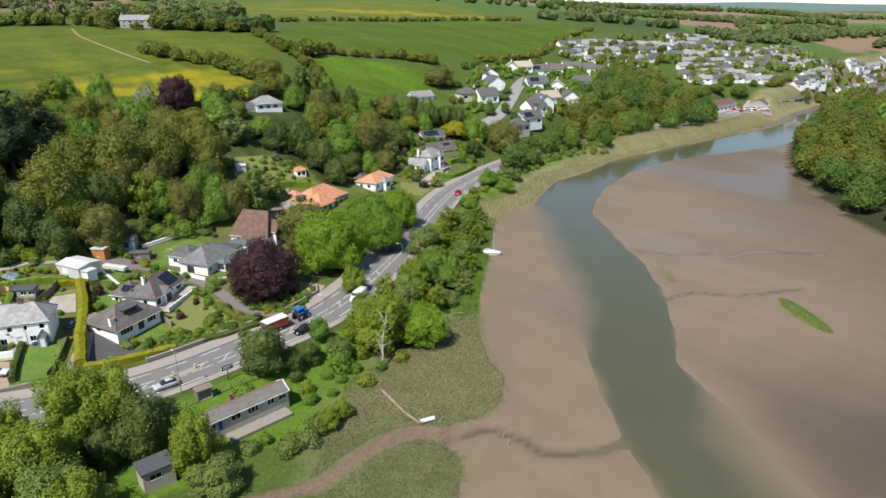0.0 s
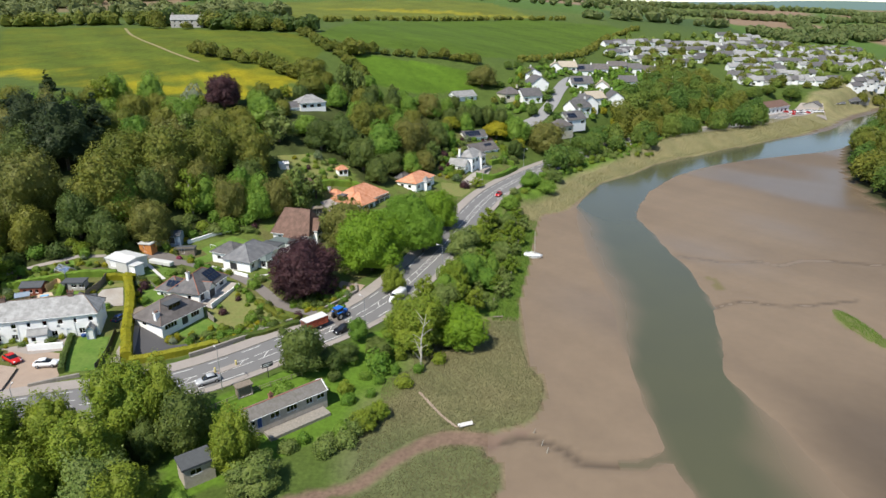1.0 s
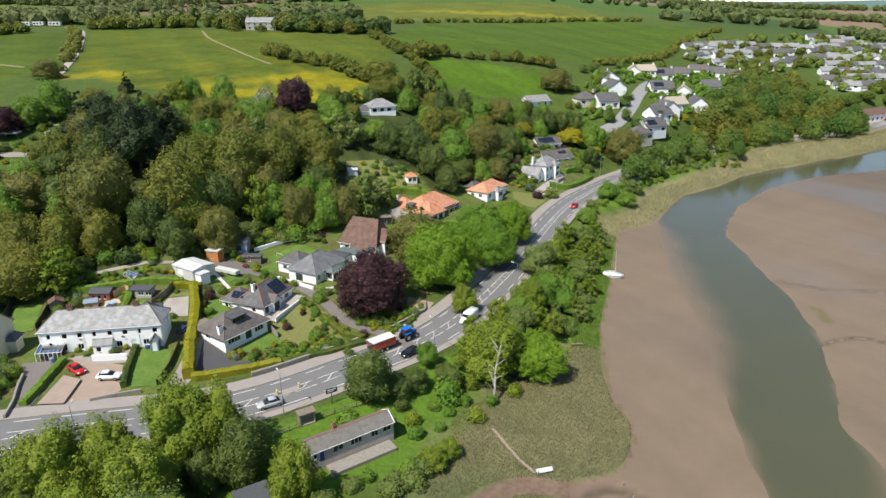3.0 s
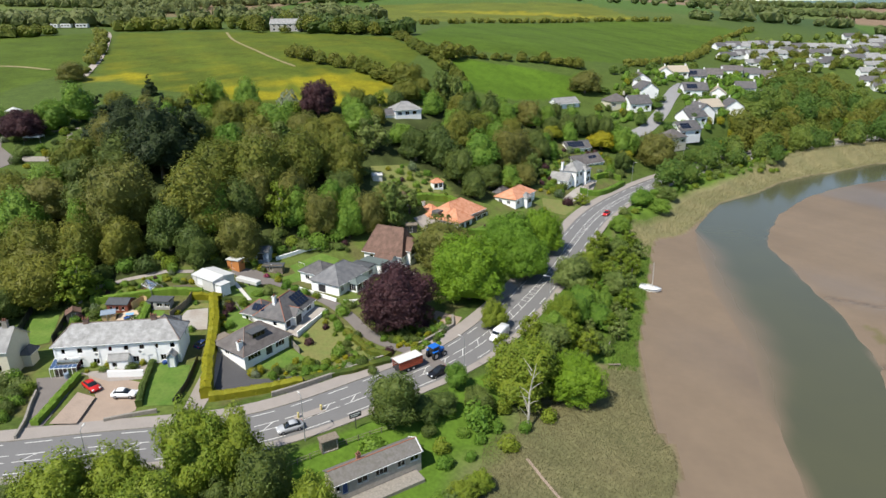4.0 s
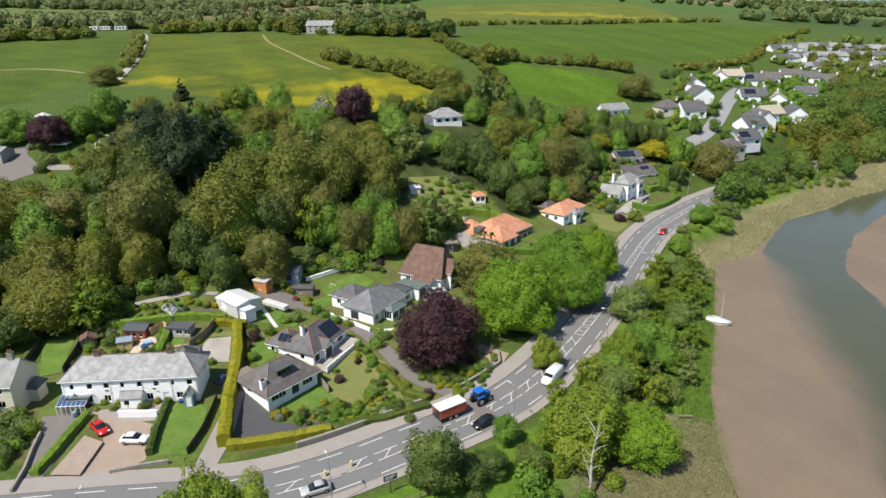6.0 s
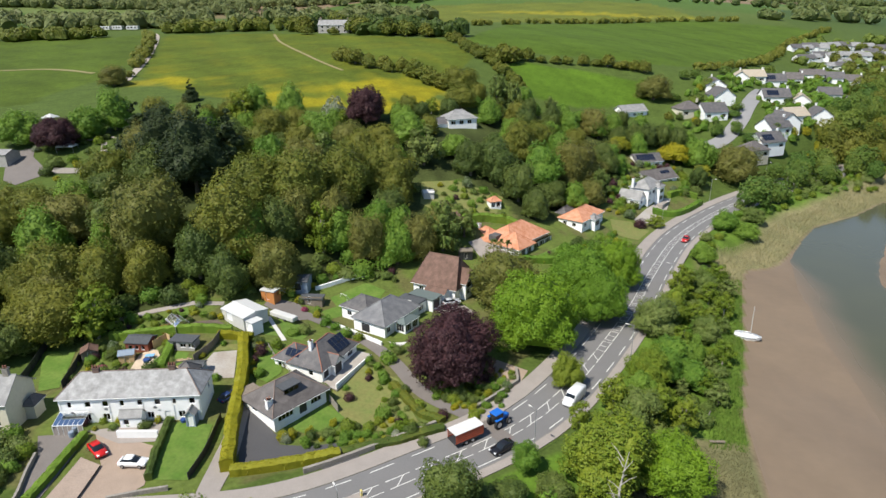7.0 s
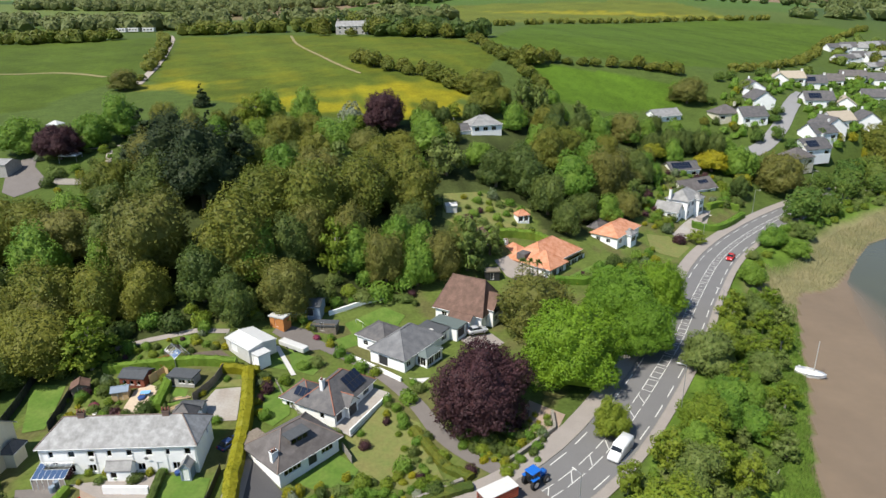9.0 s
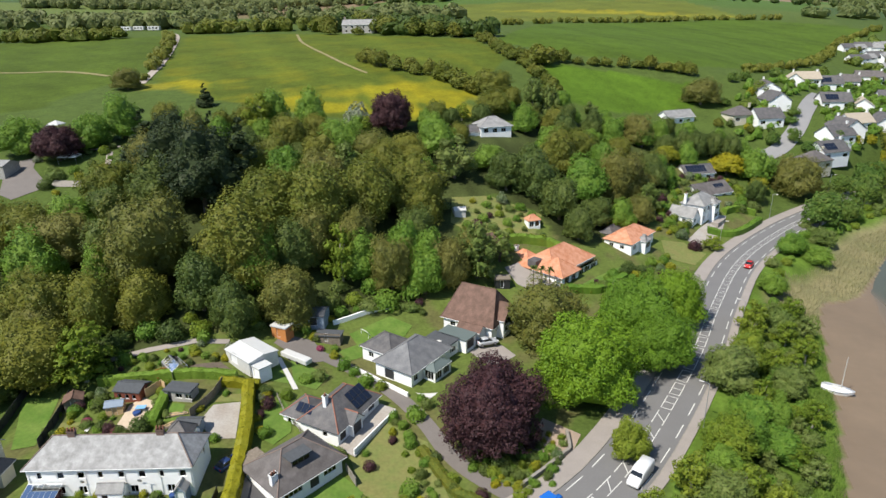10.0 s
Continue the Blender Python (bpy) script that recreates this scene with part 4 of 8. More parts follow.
def protos():
    kinds = {}

    def add(key, n, name, label, h, r, leaf, leaves=1500, size=0.5, lobes=15, bottom=0.28, core=0.78, bark=BARK, trunk=0.35, wild=0.0, limbs=8):
        kinds[key] = []
        for k in range(n):
            seed = 31 * len(kinds) + k
            if wild < 0.5:
                crown, boughs = dome_crown(name + " crown", h, r, leaves, size, leaf, seed, bottom, lobes, wild, h < 4 or leaves < 2500)
            else:
                crown, boughs = None, lobes_round(100 * len(kinds) + k, h, r, lobes, bottom, wild)
            kinds[key].append((tree_proto(name, label, boughs, h, leaves, size, leaf, bark, seed, trunk, core, "tree", limbs, crown), h, r))

    add("oak", 4, "oak_tree", "broad oak in olive-green spring leaf on the wooded slope", 14, 6.2, LEAF_OAK, 7600, 0.168, 15, -0.05, 0.66)
    add("green", 4, "broadleaf_tree", "rounded broadleaf tree in fresh green leaf", 13, 5.4, LEAF_GREEN, 6200, 0.165, 13, -0.05, 0.66, wild=0.12)
    add("dark", 3, "broadleaf_tree", "dense dark green broadleaf tree", 13, 5.2, LEAF_DARK, 6200, 0.165, 13, -0.05, 0.66, wild=0.12)
    add("bright", 3, "beech_tree", "large beech with dense bright green leaves", 16, 8.0, LEAF_BRIGHT, 22000, 0.14, 20, 0.02, 0.68)
    add("lime", 3, "ash_tree", "airy young tree in lime-green leaf with pale limbs", 12, 4.8, LEAF_LIME, 4200, 0.19, 16, 0.06, 0.6, BARK_PALE, 0.3, 0.6)
    add("copper", 2, "copper_beech", "big copper beech with dark purple leaves", 15, 8.0, LEAF_COPPER, 22000, 0.145, 20, 0.02, 0.68)
    add("grey", 3, "willow_tree", "loose grey-green willow on the river bank", 8, 4.0, LEAF_GREY, 3200, 0.16, 14, 0.03, 0.66, BARK, 0.3, 0.6)
    add("brown", 3, "oak_tree", "oak with half-open brown-green leaves", 14, 6.5, LEAF_BROWN, 7600, 0.16, 16, -0.05, 0.64, wild=0.1)
    add("yellow", 2, "golden_tree", "small garden tree with golden yellow leaves", 7, 3.6, LEAF_YELLOW, 3200, 0.2, 12, 0.03, 0.66)
    add("bush_green", 3, "shrub", "rounded green shrub in a garden", 2.4, 1.7, LEAF_GREEN, 900, 0.115, 7, -0.1, 0.68, BARK, 0.08)
    add("bush_dark", 3, "evergreen_shrub", "dark green evergreen shrub in a garden", 2.6, 1.7, LEAF_DARK, 900, 0.115, 7, -0.1, 0.68, BARK, 0.08)
    add("bush_yellow", 2, "golden_shrub", "golden yellow shrub in a garden", 2.0, 1.4, LEAF_YELLOW, 900, 0.105, 7, -0.1, 0.68, BARK, 0.08)
    add("bush_lime", 2, "lime_shrub", "bright lime-green shrub in leaf", 2.2, 1.6, LEAF_LIME, 900, 0.115, 7, -0.1, 0.8, BARK, 0.08)
    add("bush_grey", 2, "scrub_bush", "pale grey-green scrubby bush in leaf", 3.0, 2.2, LEAF_GREY, 900, 0.13, 7, -0.1, 0.72, BARK, 0.08, 0.3)
    add("bush_copper", 1, "shrub", "dark purple-leaved shrub in a garden", 2.6, 1.7, LEAF_COPPER, 900, 0.115, 7, -0.1, 0.68, BARK, 0.08)
    add("bush_pink", 1, "shrub", "shrub in pink blossom", 1.8, 1.3, LEAF_PINK, 760, 0.11, 6, -0.1, 0.8, BARK, 0.08)
    add("bush_white", 1, "shrub", "shrub in pale white blossom", 3.0, 2.0, LEAF_WHITE, 800, 0.14, 6, -0.1, 0.8, BARK, 0.1)
    add("near_lime", 3, "ash_tree", "airy roadside tree in lime-green leaf with pale limbs", 12, 4.8, LEAF_LIME, 15000, 0.115, 24, -0.04, 0.0, BARK_PALE, 0.1, 0.45, 24)
    add("near_green", 3, "broadleaf_tree", "rounded roadside tree in fresh green leaf", 12, 5.0, LEAF_GREEN, 9000, 0.13, 16, 0.03, 0.76, BARK, 0.3, 0.3, 14)
    add("near_grey", 2, "willow_tree", "pale grey-green willow beside the road", 8, 4.4, LEAF_GREY, 9000, 0.11, 20, -0.04, 0.0, BARK_PALE, 0.1, 0.48, 20)
    add("cedar", 2, "cedar_tree", "massive dark evergreen conifer with spreading tiers", 18, 7, LEAF_CONIFER, 10000, 0.19, 24, 0.02, 0.66, wild=0.45)
    add("mid_green", 3, "broadleaf_tree", "rounded tree in fresh green leaf beyond the road", 13, 5.4, LEAF_MID, 2100, 0.3, 10, 0.02, 0.7, limbs=3)
    add("mid_oak", 3, "oak_tree", "distant oak in olive-green leaf beside the river", 14, 6.2, LEAF_OAK, 2100, 0.32, 10, 0.02, 0.7, limbs=3)
    add("bush_red", 1, "shrub", "garden shrub with orange-red young leaves", 1.8, 1.3, LEAF_RED, 700, 0.11, 6, -0.1, 0.8, BARK, 0.08)
    add("far", 4, "hedgerow_tree", "bushy hedgerow tree between the fields", 9, 4.6, LEAF_OAK, 760, 0.42, 7, 0.0, 0.7, BARK, 0.25, limbs=3)
    add("beech", 2, "beech_tree", "large beech in deep green leaf beside the road", 16, 7.6, LEAF_BEECH, 20000, 0.14, 18, 0.02, 0.68)
    kinds["conifer"] = [(tree_proto("conifer", "tall dark conifer with tiered branches", lobes_spire(900 + k, 17, 4.6), 17, 3600, 0.34, LEAF_CONIFER, BARK, 800 + k, 0.3), 17, 4.6) for k in range(2)]
    return kinds


KINDS = protos()
used = set()


def plant(kind, x, y, h=None, r=None, turn=None, which=None, sink=0.0, z=None):
    """A tree or shrub of that kind; the first of a kind is the model itself."""
    options = KINDS[kind]
    ob, h0, r0 = options[which if which is not None else int(rng.integers(len(options)))]
    sz = (h / h0) if h else rng.uniform(0.85, 1.15)
    sr = (r / r0) if r else sz * rng.uniform(0.9, 1.1)
    stretch = rng.uniform(0.87, 1.15)
    base = gz(x, y) if z is None else z
    m = pose(x, y, base - sink, 0, 0, turn if turn is not None else rng.uniform(0, 360)) @ Matrix.Diagonal((sr * stretch, sr / stretch, sz, 1))
    if ob.name in used:
        return copy_thing(ob, m @ Matrix.Diagonal((1 / ob.scale[0], 1 / ob.scale[1], 1 / ob.scale[2], 1)))
    used.add(ob.name)
    ob.matrix_basis = m
    return ob


def scatter(area, gap_, picks, keep_out=(), seed=0, heights=(0.85, 1.2), broad=0.0):
    """Fill an area with trees about gap_ apart; picks: kinds with their shares."""
    q = random.Random(seed)
    xs, ys = [p[0] for p in area], [p[1] for p in area]
    placed = []
    names = [k for k, w in picks for _ in range(w)]
    for _ in range(int((max(xs) - min(xs)) * (max(ys) - min(ys)) / gap_ ** 2 * 8)):
        x, y = q.uniform(min(xs), max(xs)), q.uniform(min(ys), max(ys))
        if not within(x, y, area):
            continue
        if any((x - a) ** 2 + (y - b) ** 2 < gap_ ** 2 for a, b in placed) or any((x - a) ** 2 + (y - b) ** 2 < c * c for a, b, c in keep_out):
            continue
        placed.append((x, y))
        kind = q.choice(names)
        h0 = KINDS[kind][0][1]
        grow = q.uniform(*heights) * (1.7 if kind.startswith("bush") and heights[1] < 0.62 else 1.0)
        plant(kind, x, y, h0 * grow, KINDS[kind][0][2] * grow * broad * q.uniform(0.85, 1.15) if broad else None)
    return placed


# ---- planting ----
def plant_all(rows):
    for kind, x, y, h, r in rows:
        plant(kind, x, y, h, r)
    return [(x, y, 0.85 * r + 3.0) for kind, x, y, h, r in rows]


taken = plant_all([("brown", -119, 158, 22, 10.5), ("oak", -101.8, 163, 20, 9.5), ("oak", -104.4, 178.6, 17, 8.5), ("brown", -142.6, 159.2, 14, 8), ("green", -142.2, 150, 15, 7),
                   ("oak", -129.9, 140.8, 16, 7), ("green", -126, 152, 14, 5), ("oak", -121.5, 143.2, 14, 6), ("dark", -104.4, 154, 14, 6), ("green", -98, 165, 15, 6),
                   ("oak", -113.5, 148.1, 12, 6), ("brown", -126.5, 136.3, 12, 5), ("lime", -114.2, 132.7, 11, 6)])
taken += plant_all([("oak", -94.5, 183.8, 19, 9.5), ("oak", -86, 195.8, 18, 9), ("oak", -77.6, 206.4, 17, 8.5), ("oak", -74.8, 203.6, 15, 6), ("brown", -90.6, 174.5, 15, 6),
                    ("brown", -83.2, 181.2, 14, 6), ("green", -73, 185.8, 13, 5), ("green", -67.2, 184.5, 14, 4.5), ("brown", -73.2, 177.4, 14, 5.5), ("lime", -83.5, 174.4, 13, 4.5),
                    ("dark", -92.5, 170.8, 15, 5.5), ("brown", -59.3, 193.8, 11, 4.5), ("green", -79.5, 177, 13, 5), ("oak", -132.7, 136.3, 13, 6)])
taken += plant_all([("green", -108.8, 197, 13, 6), ("grey", -97.4, 207, 12, 6), ("oak", -105.4, 208.9, 13, 6), ("oak", -89.5, 216.9, 13, 6), ("grey", -73.5, 229.5, 12, 6),
                    ("dark", -58.9, 232, 13, 5.5), ("green", -66, 240.1, 8, 5), ("dark", -50.9, 233.6, 15, 7), ("oak", -46.8, 252.2, 15, 7), ("green", -37.3, 241.3, 16, 7),
                    ("dark", -42.9, 226.8, 14, 6), ("brown", -27.4, 250.3, 17, 8), ("brown", -24.3, 299.6, 12, 6), ("green", -33.8, 261.9, 13, 5), ("dark", -39.5, 287.9, 11, 4.5),
                    ("dark", -47.5, 272, 12, 5), ("green", -32.7, 289.5, 11, 5), ("grey", -19.3, 248.7, 9, 4), ("green", -26.7, 233.7, 9, 4.5)])
taken += plant_all([("yellow", -13.3, 290.4, 7, 4), ("yellow", 7.1, 295.8, 8, 6), ("dark", -8.3, 299.7, 11, 4.5), ("dark", -2.6, 305, 11, 4), ("dark", 2.8, 307.7, 11, 4),
                    ("dark", 8.7, 308.4, 11, 4.5), ("green", 16.7, 296.9, 13, 7), ("brown", 30, 298.1, 15, 10), ("brown", 0.6, 351.8, 12, 8), ("dark", -14.2, 294, 10, 4),
                    ("green", 13.3, 312, 8, 4.5), ("yellow", 17, 289.5, 5, 3), ("dark", 15, 281.9, 8, 4), ("green", -22.1, 298.3, 10, 5)])
taken += plant_all([("cedar", -122.5, 182, 22, 10), ("cedar", -136.2, 190.6, 19, 9), ("conifer", -117.7, 192.2, 19, 6), ("cedar", -150.9, 208.5, 13, 8), ("conifer", -129.4, 197.4, 18, 5),
                    ("brown", -140.2, 204.1, 17, 5), ("green", -174.1, 215.1, 14, 7), ("green", -177.1, 205.6, 12, 6), ("copper", -179.5, 196.1, 11, 7), ("green", -195.2, 198.4, 12, 8),
                    ("green", -137.1, 240.8, 13, 6), ("lime", -137.6, 233.1, 12, 5), ("green", -125.6, 243.6, 13, 6), ("bush_white", -111.4, 248.7, 9, 5), ("copper", -100.4, 250.3, 14, 8.5)])
taken += plant_all([("green", -107.9, 228, 12, 7), ("oak", -122.1, 222.4, 12, 7), ("green", -82.8, 241.5, 11, 7), ("oak", -87, 227.9, 11, 7), ("oak", -79.2, 302.9, 11, 8),
                    ("grey", -61.8, 295.7, 12, 5), ("grey", -55.6, 296.5, 11, 4), ("dark", -48.3, 287.3, 11, 4), ("oak", -73, 278, 10, 6), ("green", -60.5, 272, 10, 5),
                    ("conifer", -171.2, 252.7, 8, 3), ("oak", -117.2, 195.2, 13, 7), ("conifer", -153.7, 201.2, 15, 6), ("dark", -134.1, 180.4, 14, 7), ("brown", -220.6, 271.2, 9, 7)])
clear = [(-68, 259, 11), (-182, 187, 17), (-57, 213, 14), (-3, 332, 10), (-168, 178, 12)]
def front(area, y0, y1):
    return [(x, min(max(y, y0), y1)) for x, y in area]


clear += [(-117, 174, 6), (-128, 176, 6), (-112, 182, 5), (-172, 190, 15), (-158, 186, 12), (-165, 202, 9), (-64, 252, 8), (-97, 243, 8), (-92, 232, 5), (-62, 236, 5), (-66, 249, 9), (-60, 243, 6), (-98, 240, 7), (-104, 236, 6)]
west = [(x, y) for x, y in [(-200, 128), (-118, 130), (-112, 138), (-112, 178), (-128, 205), (-148, 205), (-152, 164), (-200, 150)]]
taken += [(x, y, 6.0) for x, y in scatter(west, 10.5, [("oak", 3), ("brown", 3), ("dark", 3)], taken + clear, 3, (0.8, 1.1), 1.2)]
scatter(front(WOOD_AREA, 0, 205), 9.5, [("oak", 6), ("green", 2), ("dark", 2), ("brown", 3)], taken + clear, 16, (0.75, 1.0), 1.2)
scatter(front(WOOD_AREA, 205, 400), 8.4, [("oak", 4), ("green", 3), ("dark", 3), ("brown", 2)], taken + clear, 13, (0.5, 0.78), 1.3)
EDGE = [(-150, 212), (-120, 232), (-92, 252), (-70, 272), (-55, 296), (-35, 303), (-20, 303), (-15, 312), (-40, 315), (-56, 312), (-76, 286), (-86, 264), (-122, 247), (-155, 236), (-200, 222)]
scatter(EDGE, 7.5, [("green", 3), ("oak", 3), ("lime", 1), ("grey", 1)], taken + clear, 5, (0.4, 0.6), 1.35)
HILL_GARDEN = [(-20, 262), (2, 290), (14, 300), (6, 322), (-10, 325), (-18, 308), (-14, 290)]
scatter(HILL_GARDEN, 6, [("green", 3), ("dark", 2)], taken + [(-2, 280, 13), (-3, 332, 12)], 6, (0.5, 0.75))
WOOD_FOOT = [(-119, 129), (-112, 135), (-104, 144), (-97, 150.5), (-90, 160), (-80, 166), (-70, 173), (-62, 178), (-64, 184), (-75, 178), (-88, 170), (-99, 158), (-108, 148), (-120, 138)]
scatter(WOOD_FOOT, 4.4, [("bush_green", 4), ("bush_dark", 4), ("bush_lime", 2), ("bush_grey", 2)], [(-86, 160, 7), (-80, 158, 6), (-76, 167, 4)], 47, (0.9, 1.9))
plant_all([("dark", -126.5, 124.6, 9, 5), ("oak", -125.7, 128.7, 10, 5), ("dark", -129.0, 121.9, 10, 5.5), ("dark", -123.1, 132.2, 8, 4)])
# the copper beech, the two great beeches and the oak by the road
plant("copper", -42, 139, 14.5, 9.0)
plant("bright", -28.7, 153.5, 17, 9.2)
plant("beech", -21.8, 176, 16, 8.0)
plant("bright", -13.2, 187, 13, 6.4)
plant("beech", -16.5, 166.5, 13, 6)
plant("brown", -38.2, 172, 14, 8.6)
plant("near_lime", -21.5, 139.2, 7, 3)
plant("grey", -57.4, 190.5, 13, 5.5)
plant("brown", -62.5, 185, 13, 5)
plant("green", -66.5, 180, 12, 4.5)
plant("grey", -53.6, 199, 8, 3.5)
plant("bush_copper", -6.3, 235, 3, 2.2)
plant("lime", -1.7, 236.5, 4, 2.8)
plant("green", 18.3, 238.5, 7, 4)
# the river side of the road
plant_all([("dark", -33.5, 104, 10.5, 4.4), ("near_lime", -14.2, 118, 13, 7), ("bright", -5.2, 119.6, 9, 6), ("near_lime", -7.5, 144, 8, 4), ("near_green", 9.5, 211.9, 6, 4), ("near_lime", -37.7, 79.2, 11, 4.5),
           ("near_lime", -56.6, 84.3, 15, 6), ("near_lime", -57.1, 73.4, 14, 6), ("near_lime", -52, 86.1, 13, 5), ("dark", -47.3, 83.8, 11, 4.5), ("near_lime", -48.5, 67, 11, 5), ("near_grey", -51.7, 67.6, 12, 6),
           ("near_grey", -33.7, 75.1, 6, 4.5), ("near_lime", -1.4, 171, 8, 4), ("lime", 3.2, 171.7, 6, 3.2), ("near_grey", -5.3, 164.1, 9, 5)])
plant_all([("near_green", -3, 153.2, 7, 4), ("near_grey", 7.4, 191.6, 6, 4), ("near_grey", -9.5, 133, 7, 4), ("near_green", -8.9, 138.2, 7, 3), ("near_grey", 5.2, 168, 6, 4),
           ("bush_green", -20.8, 109.2, 4, 3.5), ("dark", -26.7, 109, 4, 3), ("dark", -29.5, 106.5, 4, 3), ("near_green", -25.5, 115.3, 6, 2.2), ("near_lime", -20.4, 90.4, 3.6, 2.6),
           ("near_lime", -18.5, 93.5, 3.2, 2.2), ("near_green", -23.5, 88.6, 2.8, 2.2), ("near_green", 24.5, 236.8, 5, 4), ("near_grey", 29.2, 251.2, 5, 4), ("dark", -21.3, 112.4, 4, 3)])
plant_all([("bush_green", -35.3, 97.2, 3, 2.5), ("near_green", 0.5, 148.9, 6, 4), ("near_grey", -10.4, 129.7, 6, 3), ("near_lime", -64, 78, 12, 5), ("near_lime", -70, 74, 13, 6), ("near_lime", -62, 66, 13, 5), ("near_lime", -39.5, 64, 6, 4)])
SCRUB = [(-19, 126), (-4, 128), (3, 137), (6, 150), (9.5, 172), (12.5, 190), (15, 205), (8, 206), (1, 186), (-2, 172), (-5, 155), (-9, 142)]
scatter(SCRUB, 2.5, [("grey", 2), ("green", 1), ("lime", 2), ("bush_grey", 4), ("bush_lime", 2), ("bush_green", 3)], (), 4, (0.35, 0.6))
SCRUB_B = [(10, 205), (13, 218), (20, 240), (33, 259), (55, 285), (80, 304), (94, 328), (104, 342), (86, 337), (63, 317), (42, 289), (28, 267), (19, 247), (11, 226)]
scatter(SCRUB_B, 3.5, [("bush_green", 3), ("bush_grey", 3), ("mid_green", 1), ("bush_lime", 3)], (), 8, (0.65, 1.1))
BANK_SCRUB = [(-30, 100), (-22, 96), (-14, 104), (-8, 112), (-14, 118), (-24, 112)]
scatter(BANK_SCRUB, 3.2, [("bush_green", 2), ("bush_lime", 2), ("bush_dark", 1)], [(-14, 118, 4), (-33, 104, 4)], 9, (0.6, 1.1))
BELOW = [(-34, 83), (-22, 84), (-19, 92), (-25, 88.5), (-31, 86)]
scatter(BELOW, 2.6, [("bush_green", 2), ("bush_yellow", 1), ("bush_grey", 2)], (), 10, (0.6, 1.1))
NEAR_WOOD = [(-72, 62), (-40, 60), (-38, 73), (-49, 79), (-54, 88), (-66, 82), (-78, 76)]
scatter(NEAR_WOOD, 6.5, [("near_green", 2), ("near_lime", 1), ("dark", 3)], [(-43, 76.5, 7), (-38, 79, 4), (-57, 84, 4), (-52, 86, 4)], 12, (0.45, 0.7))
# between the road and the town
plant_all([("mid_green", 58, 317.7, 11, 6), ("mid_green", 63.8, 304.1, 9, 5), ("mid_green", 84.9, 335.9, 10, 6), ("mid_green", 94.8, 363, 12, 7), ("mid_green", 81.7, 356.9, 14, 8), ("mid_oak", 129.6, 464.8, 14, 9),
           ("mid_oak", 138.6, 454.1, 14, 8), ("mid_green", 111.6, 370, 12, 7), ("mid_oak", 131.7, 393.5, 12, 7), ("lime", 136.2, 386.1, 10, 5), ("mid_green", 153.4, 411.1, 13, 7), ("mid_oak", 153.1, 449.5, 13, 8),
           ("mid_green", 164.4, 413.9, 9, 6), ("mid_green", 180.4, 442.4, 9, 6), ("mid_green", 198.2, 461.6, 8, 6), ("mid_green", 216.6, 466, 9, 6), ("mid_green", 46.5, 307.4, 8, 5), ("grey", 38.9, 293.2, 7, 4)])
TOWN_WOOD = [(64, 312), (92, 328), (128, 352), (165, 385), (172, 412), (150, 448), (136, 470), (118, 452), (100, 410), (84, 372), (68, 345)]
scatter(TOWN_WOOD, 9.0, [("mid_green", 5), ("mid_oak", 2)], (), 14, (0.75, 1.15), 1.05)
FAR_BANK = [(141, 150), (145, 215), (152, 250), (166, 290), (192, 337), (244, 404), (318, 482), (345, 475), (275, 400), (225, 330), (200, 280), (185, 215), (185, 150)]
scatter(FAR_BANK, 8.5, [("mid_green", 5), ("mid_oak", 3)], (), 15, (0.65, 1.05), 1.1)


# ---- hedgerows and far woods ----
def hedge_trees(line, gap_, h, r, seed, wander=2.5, kind="far"):
    q = random.Random(seed)
    for x, y, a in along(line, gap_):
        plant(kind, x + q.uniform(-wander, wander), y + q.uniform(-wander, wander), h * q.uniform(0.6, 1.35), r * q.uniform(0.7, 1.3))


